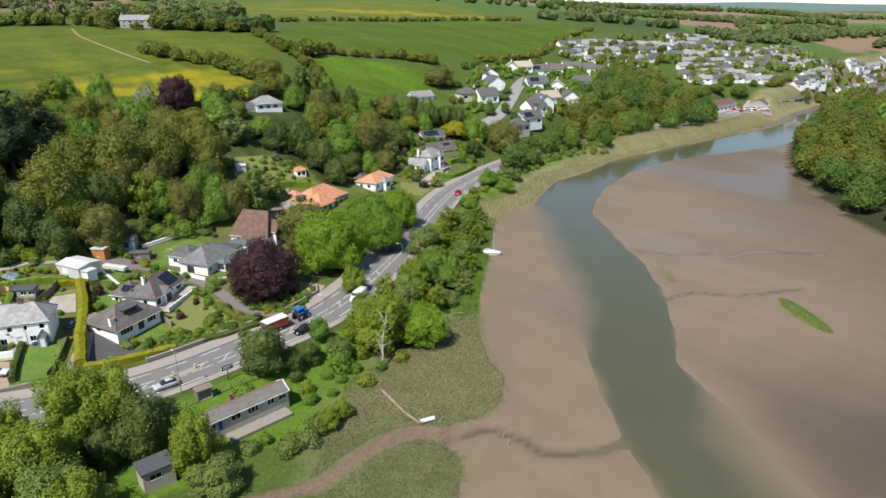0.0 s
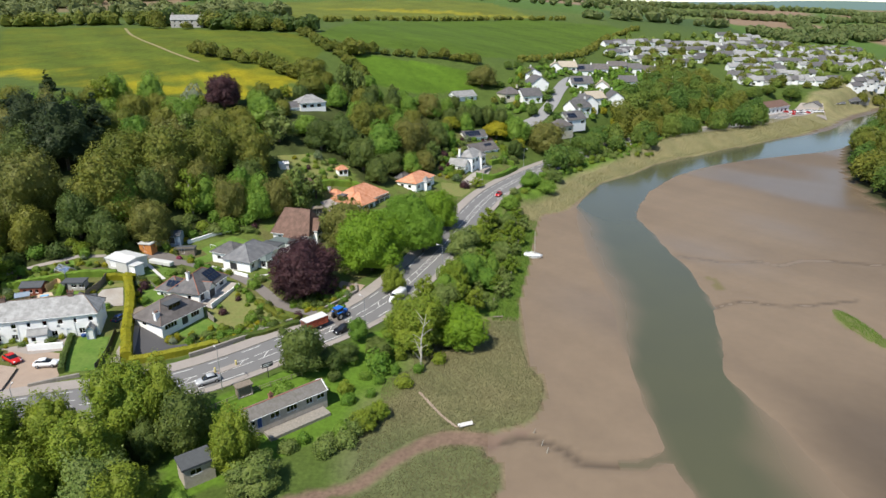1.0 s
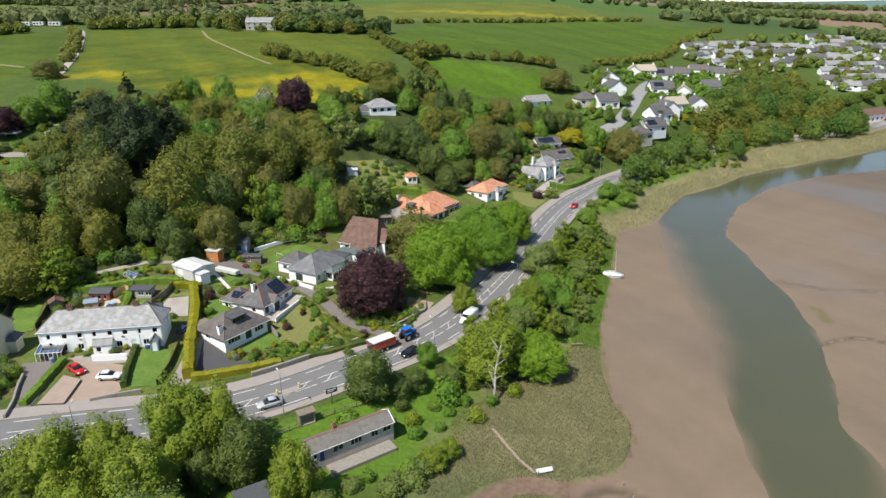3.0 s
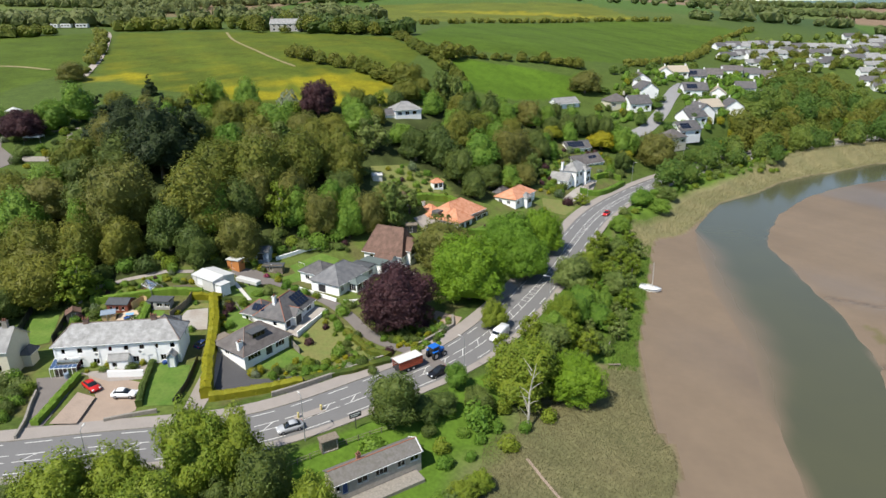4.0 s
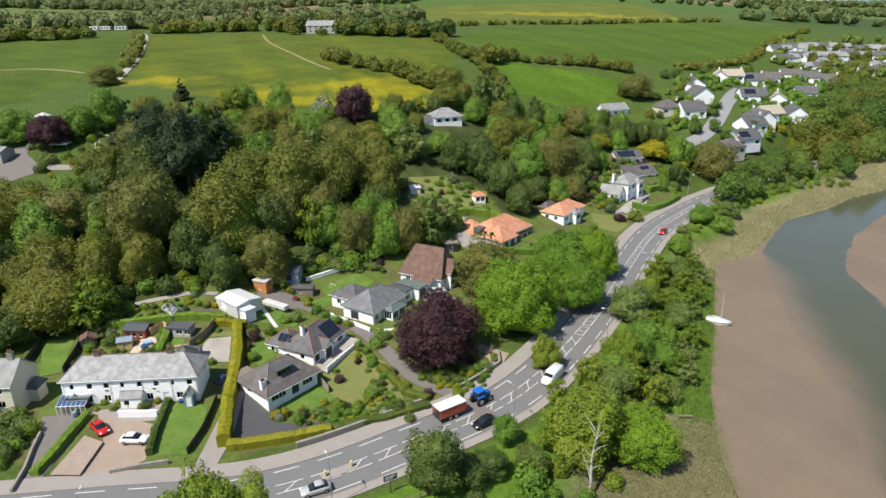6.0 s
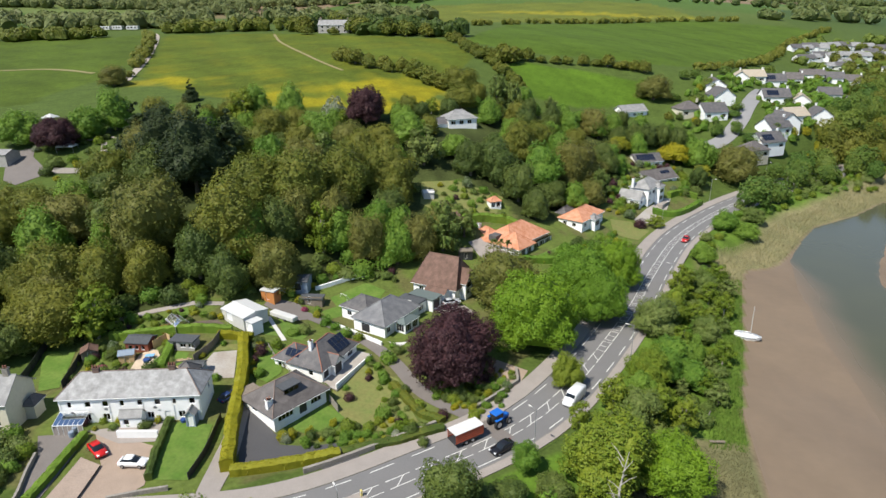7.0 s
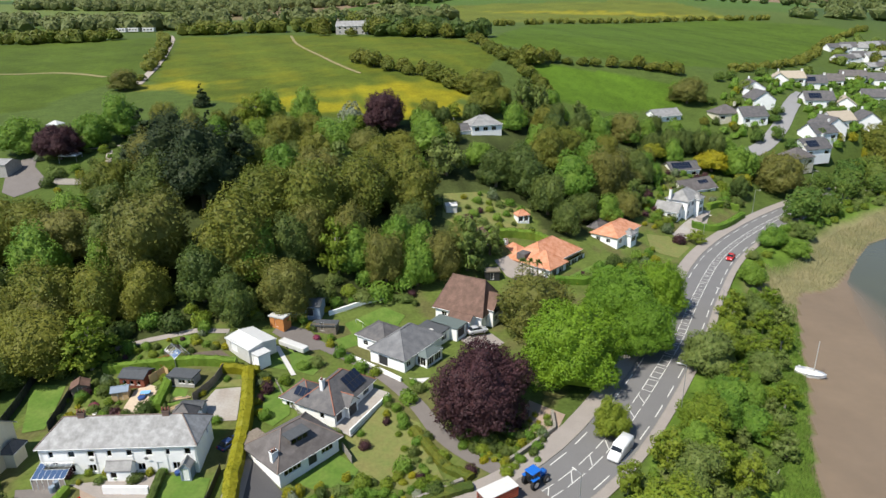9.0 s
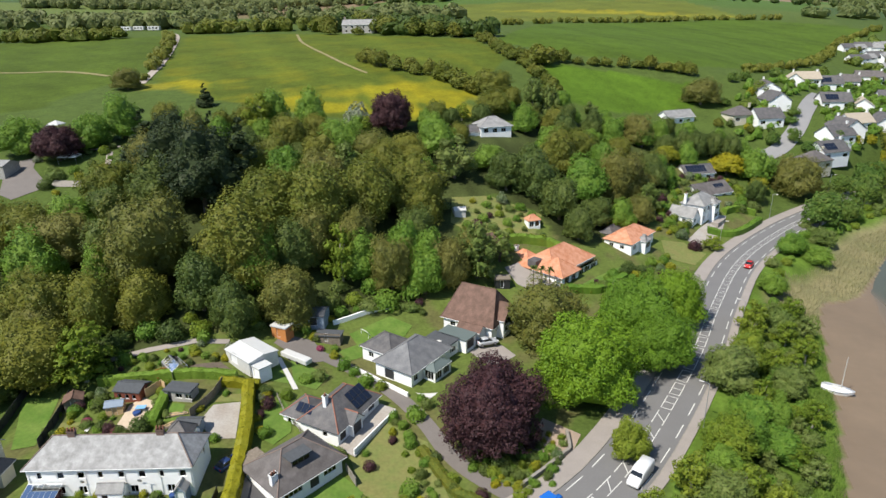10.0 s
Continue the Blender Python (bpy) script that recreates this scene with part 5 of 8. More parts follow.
hedge_trees([(-85, 366), (-70, 358), (-58, 369), (-43, 373), (-23, 380), (4, 383)], 6.5, 5.5, 4.0, 1, 1.2)
plant("far", -69, 358, 10, 7)
hedge_trees([(-149, 333), (-129, 325), (-114, 319), (-96, 308), (-83, 299)], 5.5, 6.5, 4, 2, 2)
hedge_trees([(-109, 409), (-89, 371), (-74, 350), (-56, 318)], 7, 5, 3.4, 3, 1)
def far_woods(name, areas, gap_, h, leaf, seed, label, clear_of=None):
    """Distant trees, too many and too far to count, in one mesh."""
    q = np.random.default_rng(seed)
    vs, fs, base = [], [], 0
    for area in areas:
        xs, ys = [p[0] for p in area], [p[1] for p in area]
        n = int((max(xs) - min(xs)) * (max(ys) - min(ys)) / gap_ ** 2)
        x, y = q.uniform(min(xs), max(xs), n), q.uniform(min(ys), max(ys), n)
        keep = inside(x, y, area)
        if clear_of:
            keep &= line_dist(x, y, clear_of)[0] > 6
        x, y = x[keep], y[keep]
        z = ground(x, y)
        for px, py, pz in zip(x, y, z):
            r = h * q.uniform(0.4, 0.65)
            hh = h * q.uniform(0.7, 1.2)
            v = BALL_V * (1 + 0.22 * q.standard_normal((len(BALL_V), 1))) * (r, r, hh * 0.5) + (px, py, pz + hh * 0.42)
            vs.append(v)
            fs.append(BALL_F + base)
            base += len(v)
            m = 60
            d = q.standard_normal((m, 3))
            d[:, 2] = np.abs(d[:, 2])
            d /= np.linalg.norm(d, axis=1)[:, None]
            p = d * (r, r, hh * 0.5) * 1.02 + (px, py, pz + hh * 0.42)
            t = np.cross(d, q.standard_normal((m, 3)))
            t /= np.linalg.norm(t, axis=1)[:, None]
            s = r * 0.27
            c = np.cross(d, t)
            vs.append(np.stack([p - t * s, p + c * s * 0.8 + d * s * 0.4, p + t * s], 1).reshape(-1, 3))
            fs.append(np.arange(base, base + 3 * m).reshape(-1, 3))
            base += 3 * m
    me = mesh_of(name, np.concatenate(vs), np.concatenate(fs).tolist(), leaf)
    return tagged(new(name, me), label, "woodland", "", "stuff")


def belt(a, b, w):
    dx, dy = b[0] - a[0], b[1] - a[1]
    n = math.hypot(dx, dy)
    ox, oy = -dy / n * w / 2, dx / n * w / 2
    return [(a[0] + ox, a[1] + oy), (b[0] + ox, b[1] + oy), (b[0] - ox, b[1] - oy), (a[0] - ox, a[1] - oy)]


def hedgerow(lines, width):
    return [belt(p, q_, width) for line in lines for p, q_ in zip(line[:-1], line[1:])]


far_woods("hedgerow", hedgerow([[(-316, 434), (-280, 441), (-244, 452), (-215, 446)], [(-345, 412), (-420, 392), (-500, 370)]], 14), 5.5, 8, LEAF_OAK, 24, "thick hedgerows with trees along the upper fields")
far_woods("hedgerow", hedgerow([[(-160, 470), (-124, 503), (-83, 572), (30, 684), (90, 720)], [(20, 400), (34, 425), (78, 508), (112, 600), (160, 690)], [(-225, 286), (-248, 322), (-280, 372), (-316, 420)]], 5), 4.0, 4.2, LEAF_OAK, 25, "low clipped hedgerows between the far fields")
far_woods("hedgerow", hedgerow([[(-215, 440), (-205, 452), (-180, 446), (-160, 425), (-130, 432), (-108, 422)]], 16), 6.0, 10, LEAF_DARK, 26, "shelter belt of trees round the farm")
for x, y, h, r in ((-205, 424, 6, 5), (-186, 422, 5, 4), (-212, 436, 12, 7), (-176, 432, 12, 7), (-195, 446, 13, 8), (-168, 424, 11, 7), (-150, 420, 11, 7), (-138, 418, 10, 6), (-125, 416, 9, 6)):
    plant("far", x, y, h, r)
far_woods("woodland", [belt((-700, 520), (-330, 500), 70), belt((-330, 560), (-200, 520), 50), belt((-800, 760), (-260, 900), 90), belt((-240, 600), (-170, 560), 40), belt((-500, 640), (-420, 900), 30),
                       belt((-1100, 1200), (-300, 1300), 160)], 13, 12, LEAF_FAR, 21, "far belts of oak woodland on the hill")
far_woods("woodland", [belt((330, 800), (620, 980), 60), belt((120, 760), (330, 900), 16), belt((200, 1050), (700, 1250), 34), belt((480, 940), (1000, 1120), 40), belt((0, 950), (300, 1120), 16),
                       belt((300, 1500), (1200, 1700), 40), belt((-200, 1300), (300, 1450), 30), belt((560, 800), (800, 960), 70), belt((420, 880), (520, 1180), 14), belt((700, 1150), (820, 1600), 22), belt((900, 1000), (1400, 1350), 60)], 14, 12, LEAF_FAR, 22, "far wooded valley sides beyond the town")
far_woods("woodland", [[(185, 100), (190, 215), (205, 280), (235, 340), (285, 405), (350, 478), (440, 560), (620, 720), (760, 700), (560, 480), (420, 300), (330, 100)]], 9, 11, LEAF_GREEN, 23, "dense wood on the far bank of the river")


# ---- clipped hedges ----
def hedge(name, label, line, width, height, leaf, seed=0, ground_z=None):
    """A clipped hedge along a line: a dense body with leaf sprays all over it."""
    q = np.random.default_rng(seed)
    pts = [(x, y) for x, y, a in along(line, 0.8)] + [line[-1]]
    left, right = offset_line(pts, width / 2), offset_line(pts, -width / 2)
    vs, fs = [], []
    for (ax, ay), (bx, by) in zip(left, right):
        z = gz((ax + bx) / 2, (ay + by) / 2) if ground_z is None else ground_z
        hh = height * (1 + 0.05 * q.standard_normal())
        j = 0.06 * q.standard_normal(4)
        mx, my = (ax + bx) / 2, (ay + by) / 2
        vs += [(ax, ay, z - 0.4), (ax + j[0], ay + j[1], z + 0.85 * hh), (mx, my, z + hh), (bx + j[2], by + j[3], z + 0.85 * hh), (bx, by, z - 0.4)]
    n = len(left)
    for k in range(n - 1):
        for j in range(4):
            fs.append((5 * k + j, 5 * k + j + 1, 5 * k + 6 + j, 5 * k + 5 + j))
    fs += [(0, 1, 2, 3, 4), tuple(5 * (n - 1) + j for j in (4, 3, 2, 1, 0))]
    body = np.array(vs)
    for k in range(n - 1):
        for _ in range(int(26 * (height + width / 2))):
            j = q.integers(4)
            a, b, c, d = body[5 * k + j], body[5 * k + j + 1], body[5 * k + 5 + j], body[5 * k + 6 + j]
            u, v = q.random(2)
            p = a * (1 - u) * (1 - v) + b * u * (1 - v) + c * (1 - u) * v + d * u * v
            nrm = np.cross(b - a, c - a)
            nrm = nrm / (np.linalg.norm(nrm) + 1e-9) * (1 if q.random() < 2 else -1)
            out = p - (body[5 * k] + body[5 * k + 4]) / 2 - (0, 0, height / 2)
            nrm = nrm if np.dot(nrm, out) > 0 else -nrm
            t = q.standard_normal(3)
            s = q.uniform(0.07, 0.15)
            e = np.cross(nrm, t)
            e /= np.linalg.norm(e) + 1e-9
            w = len(vs)
            vs += [tuple(p + e * s), tuple(p - e * s), tuple(p + nrm * s * 0.55 + t * 0.05)]
            fs.append((w, w + 1, w + 2))
    return tagged(new(name, mesh_of(name, vs, fs, leaf)), label, "hedge")


HEDGE_GOLD = foliage("golden privet", (0.31, 0.28, 0.014), (0.17, 0.19, 0.014), 0.0, 0.3)
hedge("hedge", "tall clipped golden privet hedge beside a track", [(-83.5, 136.5), (-78, 127), (-72.5, 114), (-67.8, 105)], 1.9, 2.5, HEDGE_GOLD, 1)
hedge("hedge", "clipped golden and green hedge above the pavement", [(-67, 104.6), (-60, 108), (-53, 112)], 1.6, 1.5, foliage("mixed privet", (0.36, 0.31, 0.018), (0.24, 0.24, 0.02), 0.0, 0.25), 2)
hedge("hedge", "clipped green hedge behind the gardens", [(-111, 132.4), (-98, 136), (-87.3, 138.7)], 1.4, 1.7, LEAF_GREEN, 3)
hedge("hedge", "golden garden hedge behind the gravel", [(-89, 136.3), (-82.5, 138.2)], 1.5, 1.5, HEDGE_GOLD, 4)
hedge("hedge", "clipped green hedge beside a driveway", [(-93.7, 106.2), (-92.5, 100), (-90.8, 92.5)], 1.2, 1.2, LEAF_GREEN, 5)
hedge("hedge", "low dark green hedge along the lawn", [(-83, 112.5), (-80.4, 105.5), (-77.6, 100.4)], 1.0, 1.3, LEAF_DARK, 6)
hedge("hedge", "clipped curved garden hedge of the villa", smooth_line([(-2, 249), (5, 250), (10, 257), (14.5, 266)]), 1.8, 2.0, LEAF_GREEN, 7)
hedge("hedge", "clipped upper garden hedge of the villa", smooth_line([(4, 265), (9, 271), (14, 272)]), 1.6, 1.8, LEAF_GREEN, 8)
hedge("hedge", "overgrown mixed hedge above the road wall", [(-53, 112.6), (-49.4, 115), (-45.6, 117), (-42.9, 119.4), (-39.5, 122)], 1.5, 1.0, foliage("mixed hedge leaves", (0.07, 0.11, 0.02), (0.2, 0.19, 0.03), 0, 0.4), 9)
hedge("hedge", "golden flowering hedge along the lane", [(-52, 133.4), (-49, 130.8), (-44, 125.4), (-40, 123.5)], 1.5, 1.1, foliage("gold and green hedge", (0.26, 0.22, 0.02), (0.1, 0.13, 0.02), 0, 0.3), 10)
hedge("hedge", "tall green hedge below the orange-roofed bungalow", [(-56, 206), (-50, 210), (-44, 212), (-38, 211)], 2.4, 2.0, LEAF_GREEN, 11)
hedge("hedge", "green hedge behind the tiled bungalow lawn", [(-38, 193), (-30, 196), (-24, 206)], 2.0, 1.6, LEAF_GREEN, 12)
for kind, x, y, h, r in (("bush_yellow", -64.3, 115, 1.8, 1.0), ("bush_yellow", -63.1, 115.9, 1.7, 0.9), ("bush_yellow", -60.8, 117.5, 1.5, 0.8), ("bush_yellow", -58, 120.6, 1.4, 0.8),
                         ("bush_green", -58.4, 138.6, 1.7, 1.1), ("bush_green", -54.9, 139.8, 2.6, 1.7), ("bush_green", -53.8, 133.9, 2, 1.2), ("bush_copper", -58, 127.6, 1.6, 1.1),
                         ("bush_green", -50.6, 124.3, 2.6, 1.6), ("bush_lime", -55, 120, 1.9, 1.5), ("bush_green", -59.6, 129.9, 1.0, 0.7), ("bush_lime", -46.5, 120.5, 1.8, 1.2),
                         ("bush_dark", -44, 119.5, 2.2, 1.5), ("bush_dark", -41.6, 117.5, 1.5, 1.1), ("bush_grey", -63.3, 128.2, 1.8, 1.5), ("bush_dark", -72.5, 134.6, 2.4, 1.5)):
    plant(kind, x, y, h, r)
for kind, x, y, h, r in (("bush_yellow", -92.2, 143.2, 1.5, 1.2), ("bush_yellow", -98.3, 142.4, 1.0, 1.0), ("bush_green", -99.3, 146.3, 2.4, 1.6), ("bush_yellow", -82.3, 157.2, 1.4, 1.1),
                         ("bush_green", -84.5, 158.2, 2.6, 1.5), ("bush_yellow", -75.8, 153, 1.8, 1.0), ("bush_pink", -79.6, 154.6, 1.0, 0.9), ("bush_green", -72.5, 150.4, 2.2, 1.5),
                         ("bush_green", -66.5, 146.2, 2.4, 1.7), ("bush_lime", -63.4, 145.8, 1.8, 1.2), ("bush_white", -93.4, 146.2, 1.6, 1.2), ("bush_yellow", -80, 136, 1.4, 1.1),
                         ("bush_copper", -78.4, 134, 2.4, 1.3), ("bush_lime", -77, 137.5, 1.8, 1.2), ("bush_yellow", -78.5, 130.5, 1.2, 0.9), ("bush_green", -75.5, 128, 1.8, 1.3)):
    plant(kind, x, y, h, r)
GARDEN_ROWS = {
    "behind the terrace": ([(-112, 120), (-100, 118), (-88, 121), (-84, 126), (-88, 130), (-97, 134), (-108, 131), (-112, 127)], 2.1, 31),
    "above the terrace": ([(-110, 136), (-98, 138), (-94, 142), (-99, 145), (-108, 140)], 2.1, 32),
    "by the lane": ([(-50, 131), (-40, 125), (-38, 131), (-41, 137), (-52, 143), (-57, 146), (-56, 141)], 1.9, 33),
    "round the copper beech": ([(-46, 126), (-38, 124), (-33, 130), (-36, 140), (-42, 132)], 2.0, 34),
    "below the wood": ([(-94, 153), (-84, 161), (-72, 172), (-64, 172), (-66, 176), (-78, 170), (-92, 159)], 2.6, 35),
    "hill clearing": ([(-72, 212), (-62, 226), (-48, 225), (-44, 212), (-54, 203)], 3.4, 36),
    "tiled bungalows": ([(-33, 196), (-21, 214), (-14, 226), (-12, 220), (-20, 204), (-28, 192)], 2.5, 37),
    "villa garden": ([(-16, 240), (-8, 240), (-6, 262), (2, 272), (8, 268), (16, 276), (8, 290), (-8, 284), (-16, 262)], 2.7, 38),
    "left of the drive": ([(-108, 86), (-97, 90), (-98, 100), (-104, 104), (-112, 100)], 2.0, 39),
    "front beds": ([(-64, 114.5), (-57, 118.6), (-52, 121.6), (-47, 124.4), (-42.5, 121), (-48, 116.8), (-55, 113.6)], 1.6, 44),
    "lawn edge": ([(-58.5, 139), (-55, 136.2), (-50, 130.4), (-46, 126.2), (-47.6, 125), (-52, 129), (-57, 134)], 1.8, 45),
    "under the beech": ([(-40, 126.4), (-37, 124.6), (-31.5, 130), (-31, 142), (-36, 142), (-39, 134), (-43.5, 131.4)], 1.8, 46),
    "terrace front": ([(-98, 106), (-84, 111), (-83, 113.4), (-97, 109)], 2.2, 40),
}
for kind, x, y, h, r in (("bush_yellow", -107.2, 120.2, 1.5, 1.1), ("bush_green", -109.8, 125.4, 1.6, 1.4), ("bush_pink", -105.8, 123.8, 0.9, 0.8), ("bush_dark", -106.2, 127.6, 2.2, 1.8), ("bush_green", -101.5, 121.8, 1.3, 1.1),
                         ("bush_copper", -99.9, 122.4, 1.7, 1.1), ("bush_pink", -98.4, 122, 1.2, 0.8), ("bush_dark", -94.6, 123.4, 2.6, 1.9), ("bush_green", -95.2, 126, 1.5, 1.0), ("bush_red", -100.9, 135.9, 1.6, 1.5),
                         ("bush_lime", -79.2, 134.2, 1.5, 0.9), ("bush_white", -80.2, 134.9, 1.6, 0.9), ("bush_copper", -78.2, 131.4, 1.6, 0.8), ("bush_yellow", -76.6, 128.4, 1.2, 0.9), ("bush_dark", -80.6, 136.8, 2.2, 1.3),
                         ("bush_green", -76.7, 143.2, 1.5, 1.4), ("bush_grey", -74.9, 145, 2.6, 1.5), ("bush_dark", -72.5, 132.8, 1.6, 1.2), ("bush_yellow", -94.3, 142.6, 1.4, 0.9), ("bush_green", -69.8, 149, 1.8, 1.3),
                         ("bush_green", -77, 155.6, 1.4, 1.0), ("bush_dark", -81.4, 157, 1.8, 1.1), ("bush_grey", -103, 133.4, 1.6, 1.2), ("bush_green", -86.5, 134.2, 1.0, 0.8), ("bush_green", -82, 124.4, 1.2, 1.0)):
    plant(kind, x, y, h, r)
hedge("hedge", "overgrown green hedge beside the sandy yard", [(-93.2, 124.2), (-94.6, 128), (-96, 131.4)], 1.4, 1.6, LEAF_GREEN, 21)
HILL_BEDS = [(-182, 189), (-196, 205), (-190, 212), (-166, 207), (-150, 190), (-158, 182), (-169, 178)]
scatter(HILL_BEDS, 4.2, [("bush_green", 3), ("bush_lime", 2), ("bush_white", 1), ("bush_grey", 3), ("bush_dark", 2), ("bush_yellow", 1)], [(-176, 196, 4), (-182, 186, 6), (-161, 192, 3)], 43, (0.5, 1.2))
keep_houses = [(-72, 118, 6), (-64, 124, 6), (-70, 136, 8), (-60, 153, 8), (-54, 173, 8), (-40, 203, 10), (-22, 226, 8), (-3, 256, 6), (1, 277, 8), (-100, 129, 3.5), (-93, 131, 3.5), (-86, 125, 2.5),
               (-89, 144, 4.5), (-98, 125.5, 3.2), (-84, 130, 4), (-110, 122, 2), (-90, 127, 2.5), (-46, 131.5, 2.4), (-50, 135.2, 2.4), (-54.5, 139.8, 2.4), (-42, 128.4, 2.4), (-38, 126, 2.4), (-84, 160, 4), (-100, 137, 3), (-48, 217, 3), (-67, 212, 3), (-88, 154, 3), (-49, 139, 6)]
SMALL = ("front beds", "lawn edge", "under the beech", "behind the terrace", "above the terrace", "by the lane", "terrace front", "round the copper beech")
for key, (area, gap_, seed) in GARDEN_ROWS.items():
    scatter(area, 0.84 * gap_, [("bush_green", 5), ("bush_dark", 3), ("bush_lime", 2), ("bush_yellow", 2), ("bush_grey", 2), ("bush_copper", 1), ("bush_white", 1)], keep_houses, seed, (0.32, 0.69) if key in SMALL else (0.5, 1.1))


# ---- houses ----
def wall_panel(bm, o, u, n, width, height, holes, deep_=0.16, gable=0.0):
    """One wall face with openings cut through it and their reveals."""
    o, u, n, up = Vector(o), Vector(u), Vector(n), Vector((0, 0, 1))
    us = sorted({0.0, width, *[h[0] for h in holes], *[h[0] + h[2] for h in holes]})
    zs = sorted({0.0, height, *[h[1] for h in holes], *[h[1] + h[3] for h in holes]})

    def at(a, b, d=0.0):
        return bm.verts.new(o + u * a + up * b - n * d)
    for a, b in zip(us[:-1], us[1:]):
        for c, d in zip(zs[:-1], zs[1:]):
            if any(h[0] - 1e-6 <= a and b <= h[0] + h[2] + 1e-6 and h[1] - 1e-6 <= c and d <= h[1] + h[3] + 1e-6 for h in holes):
                continue
            bm.faces.new((at(a, c), at(b, c), at(b, d), at(a, d)))
    for x, z, w, h in [q[:4] for q in holes]:
        ring = [(x, z), (x + w, z), (x + w, z + h), (x, z + h)]
        for (a, b), (c, d) in zip(ring, ring[1:] + ring[:1]):
            bm.faces.new((at(a, b), at(a, b, deep_), at(c, d, deep_), at(c, d)))
    if gable:
        bm.faces.new((at(0, height), at(width, height), at(width / 2, height + gable)))


def window_part(th, o, u, n, x, z, w, h, kind="window", frame_mat=None, door_mat=None):
    """A window or door set into its opening."""
    o, u, n = Vector(o), Vector(u), Vector(n)
    m = Matrix(((u.x, -n.x, 0, 0), (u.y, -n.y, 0, 0), (0, 0, 1, 0), (0, 0, 0, 1)))
    m.translation = o + u * x + Vector((0, 0, z)) - n * 0.09
    t = 0.07
    bm = boxes((0, 0, 0, t, 0.07, h), (w - t, 0, 0, w, 0.07, h), (t, 0, 0, w - t, 0.07, t), (t, 0, h - t, w - t, 0.07, h))
    if kind == "window":
        for k in range(1, max(1, round(w / 0.7))):
            c = w * k / max(1, round(w / 0.7))
            add_box(bm, c - 0.03, 0.005, t, c + 0.03, 0.065, h - t)
        add_box(bm, -0.06, -0.12, -0.06, w + 0.06, 0.0, -0.005)
        f = part("window", bm, frame_mat or FRAME_WHITE, th, "", m=m)
        part("pane", boxes((t, 0.03, t, w - t, 0.042, h - t)), PANE, f)
    else:
        f = part("door", bm, frame_mat or FRAME_WHITE, th, "", m=m)
        part("door_panel", boxes((t, 0.02, 0.02, w - t, 0.06, h - t)), door_mat or FRAME_WHITE, f)
    return f


def roof_mesh(top, faces, thick=0.16):
    n = len(top)
    vs = [Vector(v) for v in top] + [Vector(v) - Vector((0, 0, thick)) for v in top]
    fs = [tuple(f) for f in faces] + [tuple(i + n for i in reversed(f)) for f in faces]
    edges = {}
    for f in faces:
        for a, b in zip(f, tuple(f[1:]) + (f[0],)):
            edges[(a, b)] = True
    for a, b in edges:
        if (b, a) not in edges:
            fs.append((b, a, a + n, b + n))
    return vs, fs


